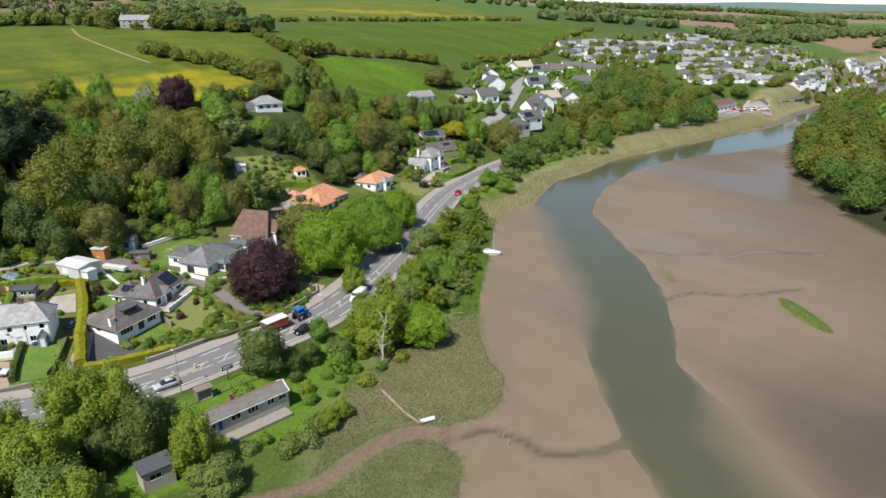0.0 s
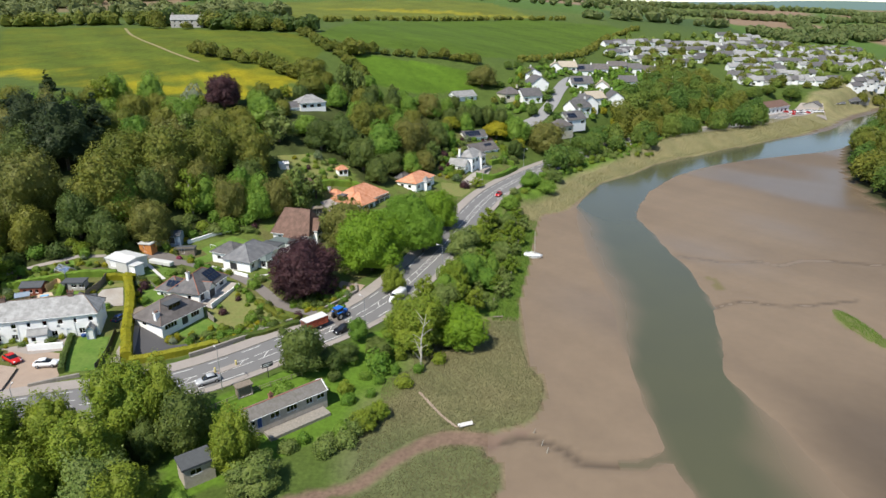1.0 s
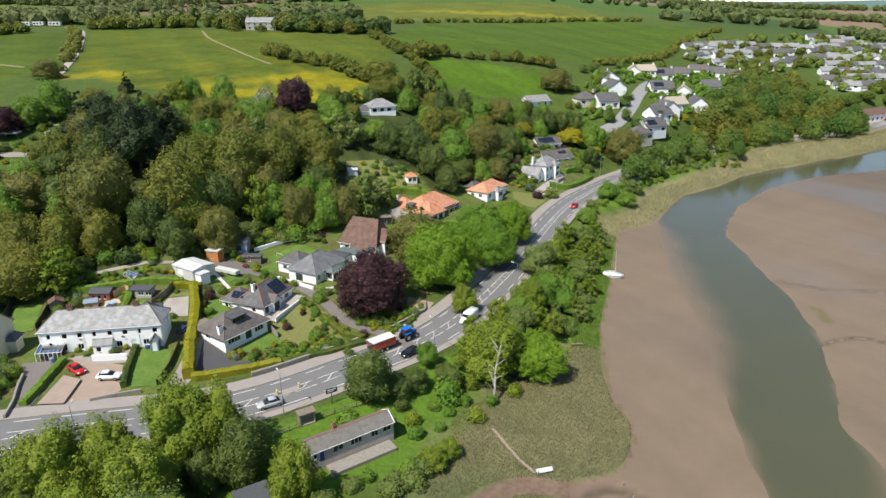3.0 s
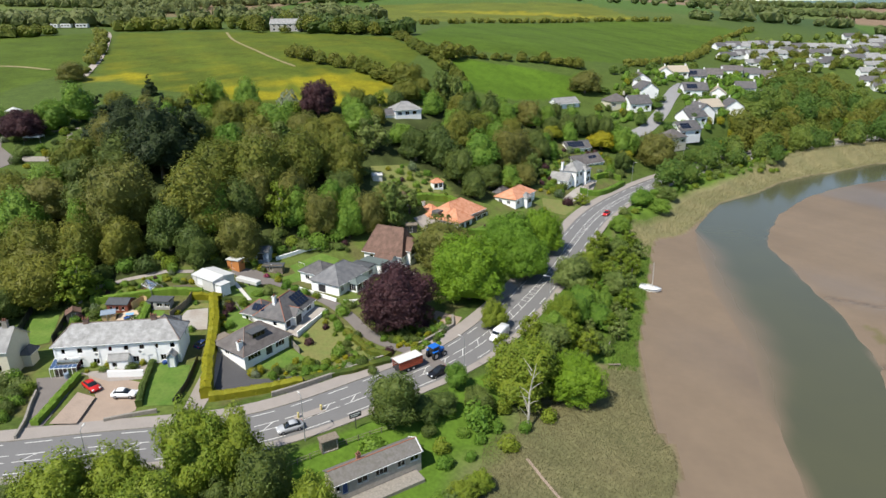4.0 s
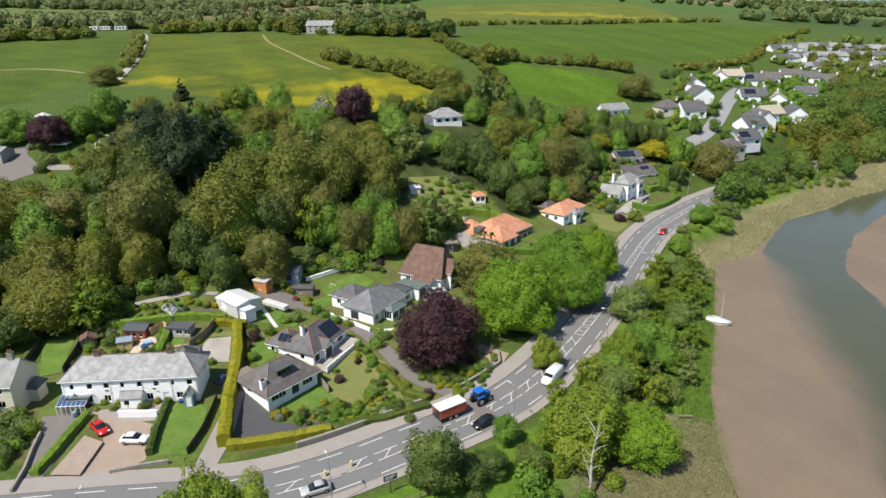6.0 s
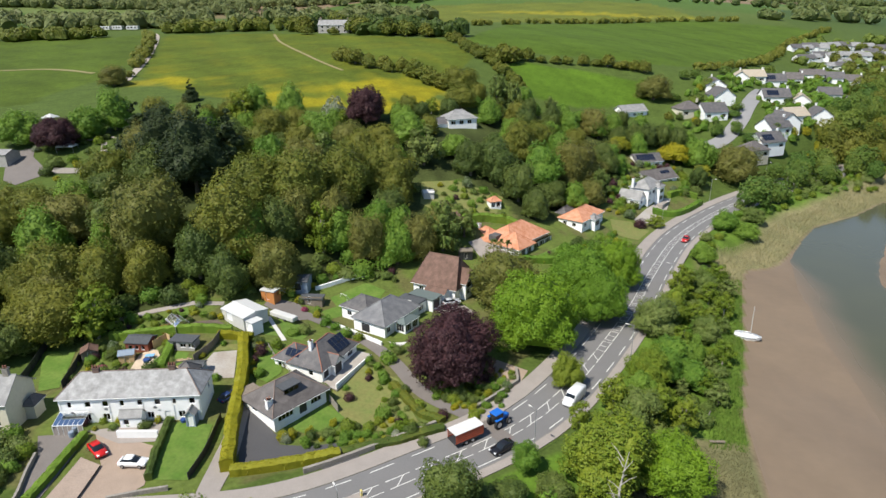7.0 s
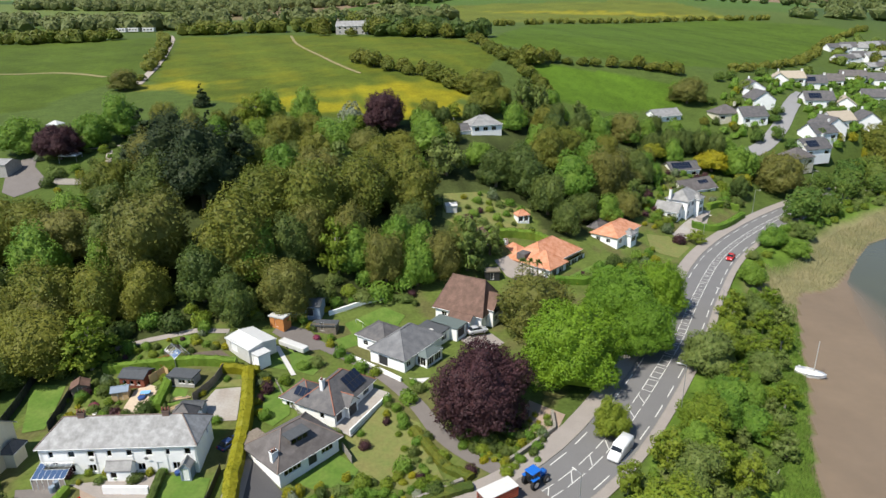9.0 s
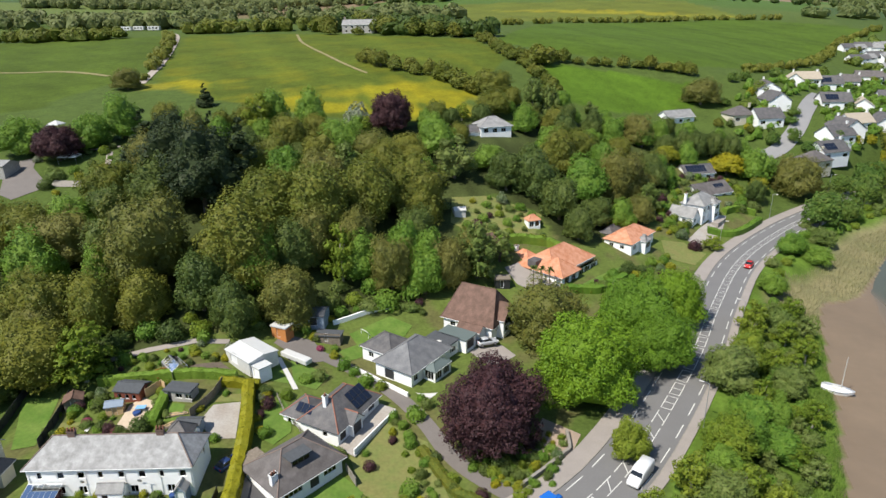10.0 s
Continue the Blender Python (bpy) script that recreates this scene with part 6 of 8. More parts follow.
def block(th, x0, y0, L, W, eave, rise, kind="hip", axis="x", wall=WHITE_WALL, roof=ROOF_DARK, openings=None, over=0.35, ridge=None, foot=-1.2, frame_mat=None, hip_in=None, gutters=True, ridged=True):
    """One rectangular range of a house: walls with openings, roof, ridge tiles and gutters."""
    openings = openings or {}
    sides = {"f": ((x0, y0), (1, 0), (0, -1), L), "r": ((x0 + L, y0), (0, 1), (1, 0), W), "b": ((x0 + L, y0 + W), (-1, 0), (0, 1), L), "l": ((x0, y0 + W), (0, -1), (-1, 0), W)}
    bm = bmesh.new()
    for key, (o, u, n, width) in sides.items():
        g = rise if kind == "gable" and ((axis == "x" and key in "lr") or (axis == "y" and key in "fb")) else 0.0
        hs = [h for h in openings.get(key, ())]
        wall_panel(bm, (*o, foot), (*u, 0), (*n, 0), width, eave - foot, [(h[0], h[1] - foot, h[2], h[3]) for h in hs], 0.16, g)
        for h in hs:
            window_part(th, (*o, 0), (*u, 0), (*n, 0), h[0], h[1], h[2], h[3], h[4] if len(h) > 4 else "window", frame_mat, h[5] if len(h) > 5 else None)
    part("wall", bm, wall, th)
    o = over
    zl = eave - (0.0 if kind == "flat" else o * rise / ((W if axis == "x" else L) / 2) * 0.6) + 0.06
    zt = eave + rise
    if kind == "flat":
        part("roof", boxes((x0 - o, y0 - o, eave, x0 + L + o, y0 + W + o, eave + max(rise, 0.2))), roof, th)
        return
    if axis == "x":
        i = (hip_in if hip_in is not None else W / 2) if kind == "hip" else -o
        top = [(x0 - o, y0 - o, zl), (x0 + L + o, y0 - o, zl), (x0 + L + o, y0 + W + o, zl), (x0 - o, y0 + W + o, zl), (x0 + i, y0 + W / 2, zt + .06), (x0 + L - i, y0 + W / 2, zt + .06)]
        faces = [(0, 1, 5, 4), (2, 3, 4, 5)] + ([(1, 2, 5), (3, 0, 4)] if kind == "hip" else [])
        eaves = [((x0 - o, y0 - o), (x0 + L + o, y0 - o)), ((x0 - o, y0 + W + o), (x0 + L + o, y0 + W + o))]
    else:
        i = (hip_in if hip_in is not None else L / 2) if kind == "hip" else -o
        top = [(x0 - o, y0 - o, zl), (x0 + L + o, y0 - o, zl), (x0 + L + o, y0 + W + o, zl), (x0 - o, y0 + W + o, zl), (x0 + L / 2, y0 + i, zt + .06), (x0 + L / 2, y0 + W - i, zt + .06)]
        faces = [(1, 2, 5, 4), (3, 0, 4, 5)] + ([(0, 1, 4), (2, 3, 5)] if kind == "hip" else [])
        eaves = [((x0 - o, y0 - o), (x0 - o, y0 + W + o)), ((x0 + L + o, y0 - o), (x0 + L + o, y0 + W + o))]
    vs, fs = roof_mesh(top, faces)
    hang("roof", mesh_of("roof", vs, fs, roof), th)
    lines = [(top[4], top[5])] + ([(top[0], top[4]), (top[3], top[4] if axis == "x" else top[5]), (top[1], top[5] if axis == "x" else top[4]), (top[2], top[5])] if kind == "hip" else [])
    bm = bmesh.new()
    for a, b in lines:
        if (Vector(a) - Vector(b)).length > 0.3:
            add_tube(bm, [a, b], [0.1, 0.1], 6)
    if ridged:
        part("ridge_tiles", bm, ridge or roof, th)
    else:
        bm.free()
    if gutters:
        for a, b in eaves:
            part("gutter", tube([(*a, zl - 0.1), (*b, zl - 0.1)], [0.06, 0.06], 6), FRAME_WHITE, th)


def chimney(th, x, y, z0, z1, w=0.9, d=0.55, body=None, pots=2):
    c = part("chimney", boxes((x - w / 2, y - d / 2, z0, x + w / 2, y + d / 2, z1), (x - w / 2 - .07, y - d / 2 - .07, z1 - .18, x + w / 2 + .07, y + d / 2 + .07, z1)), body or GREY_WALL, th)
    for k in range(pots):
        px = x + (k - (pots - 1) / 2) * w * 0.45
        part("chimney_pot", tube([(px, y, z1), (px, y, z1 + 0.45)], [0.13, 0.1], 8), RIDGE_RED, c)


def solar(th, o, u, v, cols, rows, w=1.0, h=1.6):
    """Solar panels on a roof slope: o its lower left corner, u along the eave, v up the slope."""
    o, u, v = Vector(o), Vector(u).normalized(), Vector(v).normalized()
    n = u.cross(v)
    m = Matrix((u, v, n)).transposed().to_4x4()
    for c in range(cols):
        for r in range(rows):
            mm = m.copy()
            mm.translation = o + u * c * (w + 0.05) + v * r * (h + 0.05) + n * 0.12
            p = part("solar_panel", boxes((0, 0, 0, w, h, 0.04)), FRAME_DARK, th, "dark blue glazed solar panel" if c == r == 0 else "", m=mm)
            part("glass_face", boxes((0.04, 0.04, 0.04, w - 0.04, h - 0.04, 0.048)), SOLAR, p)


SOLAR = shade("solar cells", (0.012, 0.018, 0.035), 0.15, var=0.15, size=0.6, fine=30, bump=0)
FRAME_DARK = shade("dark metal", (0.035, 0.035, 0.038), 0.5, var=0.1, bump=0)
DOOR_BLUE = shade("blue paint", (0.03, 0.07, 0.22), 0.5, var=0.1, bump=0)
BRICK = shade("brick", (0.3, 0.15, 0.1), 0.9, var=0.3, size=0.6, fine=40, bump=0.3)
FELT = shade("roofing felt", (0.075, 0.08, 0.085), 0.9, var=0.25, size=0.8, fine=30, bump=0.2)
SHEET_WHITE = shade("white painted sheet roof", (0.55, 0.55, 0.53), 0.6, var=0.08, size=1.5, fine=20, bump=0.1)
TIMBER_RED = shade("red-brown stained boards", (0.2, 0.06, 0.035), 0.8, var=0.25, size=0.4, fine=40, bump=0.2)
TIMBER_ORANGE = shade("orange stained boards", (0.5, 0.2, 0.06), 0.8, var=0.2, size=0.4, fine=40, bump=0.2)
TIMBER_PALE = shade("pale new timber", (0.55, 0.38, 0.2), 0.85, var=0.2, size=0.4, fine=40, bump=0.2)
BLUE_GREY = shade("blue-grey boards", (0.22, 0.27, 0.33), 0.7, var=0.15, size=0.5, fine=30, bump=0.1)

# the white terrace
OLD_BRICK = shade("sooty brick", (0.16, 0.105, 0.085), 0.9, var=0.3, size=0.5, fine=40, bump=0.3)
TERRACE_ROOF = shade("lichened slate", (0.24, 0.235, 0.225), 0.75, var=0.24, size=1.1, fine=30, bump=0.2, other=(0.36, 0.355, 0.345))
RIDGE_OLD = shade("weathered ridge tiles", (0.2, 0.15, 0.125), 0.85, var=0.3, size=0.5, fine=30, bump=0.2)
th = thing("terraced_house", "long white rendered terrace with a weathered pale slate roof", "house", pose(-99.6, 108, 3.45, 0, 0, 17.6))
up = [(1.3 + k * 2.75, 3.25, 0.95 if k % 3 else 0.7, 1.05) for k in range(8)]
down = [(3.6, 0.75, 1.1, 1.2), (6.6, 0.75, 1.1, 1.2), (13.6, 0.75, 1.1, 1.2), (18.6, 0.75, 1.1, 1.2), (11.2, 0.05, 0.9, 2.0, "door"), (16.4, 0.05, 0.9, 2.0, "door")]
block(th, 0, 0, 22.3, 6.8, 5.1, 2.7, "hip", "x", WHITE_WALL, TERRACE_ROOF, {"f": up + down, "r": [(4.6, 3.2, 0.6, 1.0)], "b": [(3, 3.2, 1, 1.1), (9, 3.2, 1, 1.1), (16, 3.2, 1, 1.1)]}, ridge=RIDGE_OLD, hip_in=2.6)
chimney(th, 5.2, 3.4, 7.2, 8.6, 1.0, 0.55, OLD_BRICK, 3)
chimney(th, 17.4, 3.4, 7.2, 8.6, 1.0, 0.55, OLD_BRICK, 3)
block(th, 15.8, 6.8, 3.6, 3.4, 4.4, 1.9, "hip", "y", WHITE_WALL, ROOF_DARK, {"r": [(1, 2.6, 0.8, 1.0)]}, 0.2, gutters=False)
block(th, 4.4, 6.8, 5.0, 2.6, 2.4, 0.2, "flat", "x", WHITE_WALL, FELT, {"b": [(1, 0.8, 1.2, 1.1)]}, 0.15)
for px, w, wm in ((9.9, 3.4, WHITE_WALL), (20.2, 1.5, BLUE_GREY)):
    block(th, px, -1.7, w, 1.7, 2.2, 0.9, "gable", "y" if w < 2 else "x", wm, ROOF_SLATE, {"f": [(w / 2 - 0.5, 0.05, 1.0, 2.0, "door")]} if w < 2 else {"f": [(0.5, 0.8, 0.9, 1.0)]}, over=0.15, gutters=False)
for px in (7.5, 15.2):
    part("satellite_dish", tube([(px, -0.35, 3.0), (px, -0.28, 3.02)], [0.32, 0.1], 12), METAL_GREY, th)
for px in (0.3, 7.9, 13.2, 18.0, 22.1):
    part("downpipe", tube([(px, -0.07, 0), (px, -0.07, 5.0)], [0.045, 0.045], 6), FRAME_WHITE, th)


def glass_house(name, label, x, y, turn, L, W, eave, rise, bars, z=None, lean=False):
    g = thing(name, label, "greenhouse", pose(x, y, gz(x, y) if z is None else z, 0, 0, turn))
    n = 6
    for k in range(n + 1):
        px = L * k / n
        pts = [(px, 0, 0), (px, 0, eave), (px, W, eave + rise)] if lean else [(px, 0, 0), (px, 0, eave), (px, W / 2, eave + rise), (px, W, eave), (px, W, 0)]
        part("glazing_bar", tube(pts, [0.05] * len(pts), 5), bars, g)
    rails = [((0, 0, eave), (L, 0, eave)), ((0, W if lean else W / 2, eave + rise), (L, W if lean else W / 2, eave + rise))] + ([] if lean else [((0, W, eave), (L, W, eave))])
    for a, b in rails:
        part("rail", tube([a, b], [0.06, 0.06], 5), bars, g)
    slopes = [((0, 0, eave), (L, 0, eave), (L, W if lean else W / 2, eave + rise), (0, W if lean else W / 2, eave + rise)), ((0, 0, 0.1), (L, 0, 0.1), (L, 0, eave), (0, 0, eave))]
    if not lean:
        slopes += [((0, W, eave), (0, W / 2, eave + rise), (L, W / 2, eave + rise), (L, W, eave)), ((L, W, 0.1), (0, W, 0.1), (0, W, eave), (L, W, eave))]
    for q in slopes:
        vs = [Vector(p) for p in q]
        nn = (vs[1] - vs[0]).cross(vs[3] - vs[0]).normalized() * 0.012
        hang("pane", mesh_of("pane", vs + [v + nn for v in vs], [(0, 1, 2, 3), (7, 6, 5, 4), (0, 4, 5, 1), (1, 5, 6, 2), (2, 6, 7, 3), (3, 7, 4, 0)], CLEAR), g)
    return g


CLEAR = glass("clear glazing", (0.85, 0.88, 0.88))
glass_house("conservatory", "white framed lean-to conservatory on the terrace", -98.6, 105.2, 17.6, 4.6, 2.7, 2.0, 0.7, FRAME_WHITE, 3.45, True)
glass_house("greenhouse", "aluminium framed garden greenhouse", -101.6, 137.4, -30, 4.6, 2.8, 1.6, 0.9, METAL_GREY)

# the cream house beside it
th = thing("house", "cream rendered house with a grey slate roof and gabled bay", "house", pose(-117.4, 101.3, 3.9, 0, 0, 15))
block(th, 0, 0, 11.8, 7.5, 5.0, 3.0, "gable", "x", CREAM_WALL, ROOF_SLATE, {"f": [(9.2, 0.9, 1.2, 1.2), (9.2, 3.4, 1.1, 1.1), (1, 0.9, 1.2, 1.2)], "r": []}, ridge=ROOF_SLATE)
block(th, 3.6, -1.6, 4.2, 3.5, 4.7, 2.2, "gable", "y", CREAM_WALL, ROOF_SLATE, {"f": [(0.5, 0.9, 1.3, 1.2), (2.4, 0.9, 1.3, 1.2), (1.4, 3.2, 1.3, 1.1)]})
block(th, 11.8, 4, 1.6, 2.6, 2.3, 0.9, "hip", "y", CREAM_WALL, ROOF_DARK, {})
chimney(th, 10.6, 3.75, 7.4, 9.3, 0.9, 0.6, STONE)

# the dormer bungalow
th = thing("bungalow", "white bungalow with a brown-grey hipped roof and flat-topped dormer", "house", pose(-66.2, 116.2, 2.8, 0, 0, 63.6))
ROOF_TAUPE = shade("brown-grey slates", (0.1, 0.088, 0.082), 0.8, var=0.22, size=1.3, fine=35, bump=0.25, other=(0.14, 0.125, 0.118))
block(th, 0, 0, 10.6, 8.4, 2.6, 3.0, "hip", "x", WHITE_WALL, ROOF_TAUPE, {"f": [(0.8, 0.75, 3.0, 1.3), (5.0, 0.05, 1.6, 2.1, "door", FRAME_DARK), (7.4, 0.75, 2.2, 1.2)], "l": [(2.2, 0.9, 1.3, 1.1)], "b": [(3, 0.9, 1.2, 1.1)]}, 0.6, RIDGE_OLD, hip_in=3.6)
d = part("dormer", boxes((3.4, 1.6, 3.4, 6.4, 4.4, 5.0)), ROOF_TAUPE, th, "flat-topped dormer with dark windows")
part("dormer_roof", boxes((3.1, 1.2, 5.0, 6.7, 4.6, 5.16)), FELT, d)
for k in range(3):
    part("dormer_window", boxes((3.55 + k * 0.95, 1.57, 4.0, 4.35 + k * 0.95, 1.6, 4.8)), PANE, d)
chimney(th, 0.5, 1.7, 2.6, 4.6, 1.0, 0.7, WHITE_WALL, 2)
block(th, -0.2, 8.4, 3.4, 2.2, 2.3, 0.5, "flat", "x", WOOD, WOOD, {}, 0.1)

# the bungalow with solar panels
th = thing("bungalow", "white bungalow with slate hips, red ridge tiles and solar panels", "house", pose(-64, 129.9, 3.4, 0, 0, 79))
block(th, 0, 0, 11.2, 7.2, 2.7, 3.0, "hip", "x", WHITE_WALL, ROOF_DARK, {"f": [(0.5, 0.4, 1.6, 1.9, "door", FRAME_DARK), (3.4, 0.3, 2.0, 2.0, "door", FRAME_DARK), (8.2, 0.9, 1.8, 1.1)], "l": [(4.2, 0.9, 0.9, 1.0)]}, 0.45, RIDGE_RED)
block(th, 0.3, 5.2, 5.6, 5.8, 2.6, 2.2, "hip", "y", WHITE_WALL, ROOF_DARK, {"l": [(0.8, 0.9, 0.8, 1.0), (3.6, 0.9, 0.9, 1.0)]}, 0.4, RIDGE_RED)
block(th, 2.6, -0.9, 2.6, 2.4, 2.6, 1.3, "gable", "y", WHITE_WALL, ROOF_DARK, {"f": [(0.2, 0.2, 2.2, 2.1, "door", FRAME_DARK)]}, 0.3, RIDGE_RED)
chimney(th, 2.4, 3.9, 3.4, 6.5, 0.7, 0.6, WHITE_WALL, 1)
solar(th, (5.5, 0.35, 3.15), (1, 0, 0), (0, 1, 0.8), 4, 2, 1.0, 1.5)
solar(th, (0.75, 8.7, 3.3), (0, -1, 0), (1, 0, 0.75), 3, 1, 1.0, 1.6)
part("garden_wall", boxes((-0.4, -3.2, -0.6, 11.4, -3.0, 0.7)), WHITE_WALL, th)

# the white bungalow with a sun room
th = thing("bungalow", "broad white bungalow with a grey hipped roof and sun room", "house", pose(-58.3, 147.4, 3.9, 0, 0, 71))
ROOF_GREY = shade("grey slates", (0.135, 0.135, 0.14), 0.75, var=0.2, size=1.4, fine=35, bump=0.25, other=(0.19, 0.19, 0.19))
block(th, 0, 0, 11.5, 8.2, 3.0, 3.0, "hip", "x", WHITE_WALL, ROOF_GREY, {"f": [(0.7, 0.9, 1.2, 1.2), (3.0, 0.1, 1.0, 2.1, "door")], "l": [(2.0, 0.1, 2.2, 2.0, "door", FRAME_DARK)]}, 0.45, ROOF_GREY)
block(th, 3.0, 7.0, 6.5, 7.2, 2.9, 2.0, "hip", "y", WHITE_WALL, ROOF_DARK, {"l": [(1.5, 0.9, 1.2, 1.1)]}, 0.4)
block(th, 9.0, 0.5, 6.2, 5.5, 2.7, 0.25, "flat", "x", WHITE_WALL, FELT, {"f": [(0.6, 0.8, 1.8, 1.2), (3.4, 0.8, 1.8, 1.2)]}, 0.2)
block(th, 3.4, -2.6, 4.8, 2.6, 2.4, 0.8, "hip", "x", FRAME_WHITE, SHEET_GREEN := shade("grey-green sun room roof", (0.12, 0.15, 0.14), 0.6, var=0.1, bump=0), {"f": [(0.2, 0.5, 1.9, 1.7), (2.5, 0.5, 1.9, 1.7)], "l": [(0.3, 0.5, 1.9, 1.7)]}, 0.15)
part("terrace", boxes((-0.8, -4.6, -0.8, 9, -2.6, 0.05), (-0.8, -2.6, -0.8, 3.4, 0, 0.05)), SLABS, th)
part("roof_light", boxes((11.2, 2.4, 2.95, 12.4, 3.2, 3.1)), SLABS, th)

# the brown-roofed house
th = thing("house", "white house with a steep brown tiled roof", "house", pose(-48.6, 167.7, 4.3, 0, 0, 76))
block(th, 0, 0, 10, 11, 2.9, 5.7, "hip", "y", WHITE_WALL, ROOF_BROWN, {"l": [(1.5, 0.9, 1.2, 1.0), (4.5, 0.9, 1.0, 1.0), (7.4, 0.9, 1.8, 1.0)], "f": [(2, 0.9, 1.6, 1.1), (6, 0.9, 1.6, 1.1)]}, 0.5, ROOF_BROWN, hip_in=1.6)
block(th, 2.5, -1.4, 5, 4, 3.6, 2.6, "gable", "y", WHITE_WALL, ROOF_BROWN, {"f": [(0.6, 1.9, 3.6, 1.6), (0.8, 0.4, 1.4, 1.2)]}, 0.35)
block(th, -2.6, 1.4, 2.6, 5, 2.3, 0.9, "gable", "y", WHITE_WALL, ROOF_BROWN, {"l": [(0.6, 0.8, 1.4, 1.1)]}, 0.2)

# the orange-tiled bungalows
th = thing("bungalow", "large white bungalow with pale orange clay tiles and palms in front", "house", pose(-38, 194.6, 5.0, 0, 0, 63) @ Matrix.Diagonal((1.1, 1.1, 1.1, 1)))
block(th, 0, 2, 15.2, 9.5, 2.9, 3.3, "hip", "x", WHITE_WALL, ROOF_ORANGE, {"f": [(8.6, 0.6, 2.2, 1.6), (11.6, 0.6, 2.2, 1.6)]}, 0.5, ROOF_ORANGE)
block(th, 0, 0, 6.4, 7, 2.8, 2.5, "hip", "y", WHITE_WALL, ROOF_ORANGE, {"f": [(1, 0.5, 1.8, 1.6), (3.6, 0.5, 1.8, 1.6)], "l": [(1, 0.9, 1.2, 1.1), (4, 0.9, 1.2, 1.1)]}, 0.45, ROOF_ORANGE)
block(th, 1.2, 9.5, 5, 6, 2.7, 2.2, "hip", "y", WHITE_WALL, ROOF_ORANGE, {"l": [(1, 0.9, 1.2, 1.1), (3.6, 0.9, 1.2, 1.1)]}, 0.4, ROOF_ORANGE)
d = part("dormer", boxes((-0.3, 6.6, 3.2, 2.2, 8.8, 4.6)), ROOF_DARK, th, "dark flat dormer")
chimney(th, 3.4, 14.8, 3, 5.4, 0.9, 0.9, WHITE_WALL, 1)
block(th, 6.5, 0.4, 8.2, 1.6, 2.3, 0.2, "flat", "x", FRAME_WHITE, CLEAR, {"f": [(0.3, 0.5, 2.3, 1.6), (2.9, 0.5, 2.3, 1.6), (5.5, 0.5, 2.3, 1.6)]}, 0.1)
th = thing("bungalow", "white bungalow with bright orange tiles and a grey bay roof", "house", pose(-23.1, 219.8, 5.9, 0, 0, 66))
block(th, 0, 0, 13.5, 7.8, 2.9, 2.3, "hip", "x", WHITE_WALL, ROOF_ORANGE, {"f": [(1, 0.7, 1.8, 1.3), (9, 0.7, 1.8, 1.3)], "l": [(1.5, 0.9, 1.2, 1.1), (4.5, 0.9, 1.2, 1.1)]}, 0.4, ROOF_ORANGE)
block(th, 4.6, -1.8, 3.4, 2.6, 2.7, 1.2, "hip", "y", WHITE_WALL, ROOF_SLATE, {"f": [(0.3, 0.5, 2.8, 1.5)]}, 0.3)
block(th, 4, 7.6, 7, 3.4, 2.9, 1.6, "hip", "x", WHITE_WALL, ROOF_DARK, {}, 0.3)

# the villa and the house behind it
th = thing("villa", "tall white villa with grey slate roofs, bay and chimney", "house", pose(-4.8, 248.9, 5.8, 0, 0, 66))
block(th, 3, 0, 10.5, 6.6, 5.6, 2.4, "hip", "x", WHITE_WALL, ROOF_SLATE, {"f": [(0.6, 3.2, 1.6, 1.3), (3.6, 3.2, 2.4, 1.3), (7.4, 3.2, 2.0, 1.3), (0.8, 0.6, 1.4, 1.4), (4, 0.1, 1.0, 2.0, "door")], "l": [(2.2, 3.2, 1.6, 1.2)]}, 0.4, ROOF_SLATE)
block(th, 8.6, -1.6, 4, 3, 5.2, 1.6, "hip", "y", WHITE_WALL, ROOF_SLATE, {"f": [(0.4, 3.0, 3.2, 1.4), (0.4, 0.6, 3.2, 1.5)]}, 0.3)
block(th, -1.2, 1.2, 4.2, 7.2, 2.8, 2.2, "gable", "y", WHITE_WALL, ROOF_SLATE, {"l": [(1, 0.9, 1.2, 1.1), (4, 0.9, 1.2, 1.1)], "f": [(1.2, 0.8, 1.4, 1.2)]}, 0.3)
chimney(th, 2.6, 5.4, 5.4, 8.6, 0.9, 0.7, WHITE_WALL, 2)
part("terrace", boxes((7, -3.6, -1.4, 13.4, -1.6, -0.1)), PAVING, th)
th = thing("bungalow", "low house with a brown slate roof and solar panels", "house", pose(-3, 270, 6.8, 0, 0, 42))
block(th, 0, 0, 14, 8, 2.8, 2.8, "gable", "x", WHITE_WALL, ROOF_TAUPE, {"f": [(2, 0.8, 1.8, 1.2), (6, 0.8, 1.8, 1.2), (10, 0.8, 1.8, 1.2)]}, 0.5)
solar(th, (8, 0.6, 3.15), (1, 0, 0), (0, 1, 0.7), 4, 2, 1.0, 1.5)
th = thing("bungalow", "white house with solar panels on a grey roof", "house", pose(-7, 285, 10.2, 0, 0, 28))
block(th, 0, 0, 11, 7, 2.8, 2.4, "gable", "x", WHITE_WALL, ROOF_DARK, {"f": [(1, 0.8, 1.6, 1.2), (8, 0.8, 1.6, 1.2)], "r": [(2.6, 0.8, 1.6, 1.2)]}, 0.4)
solar(th, (1, 0.5, 3.1), (1, 0, 0), (0, 1, 0.7), 7, 2, 1.0, 1.5)

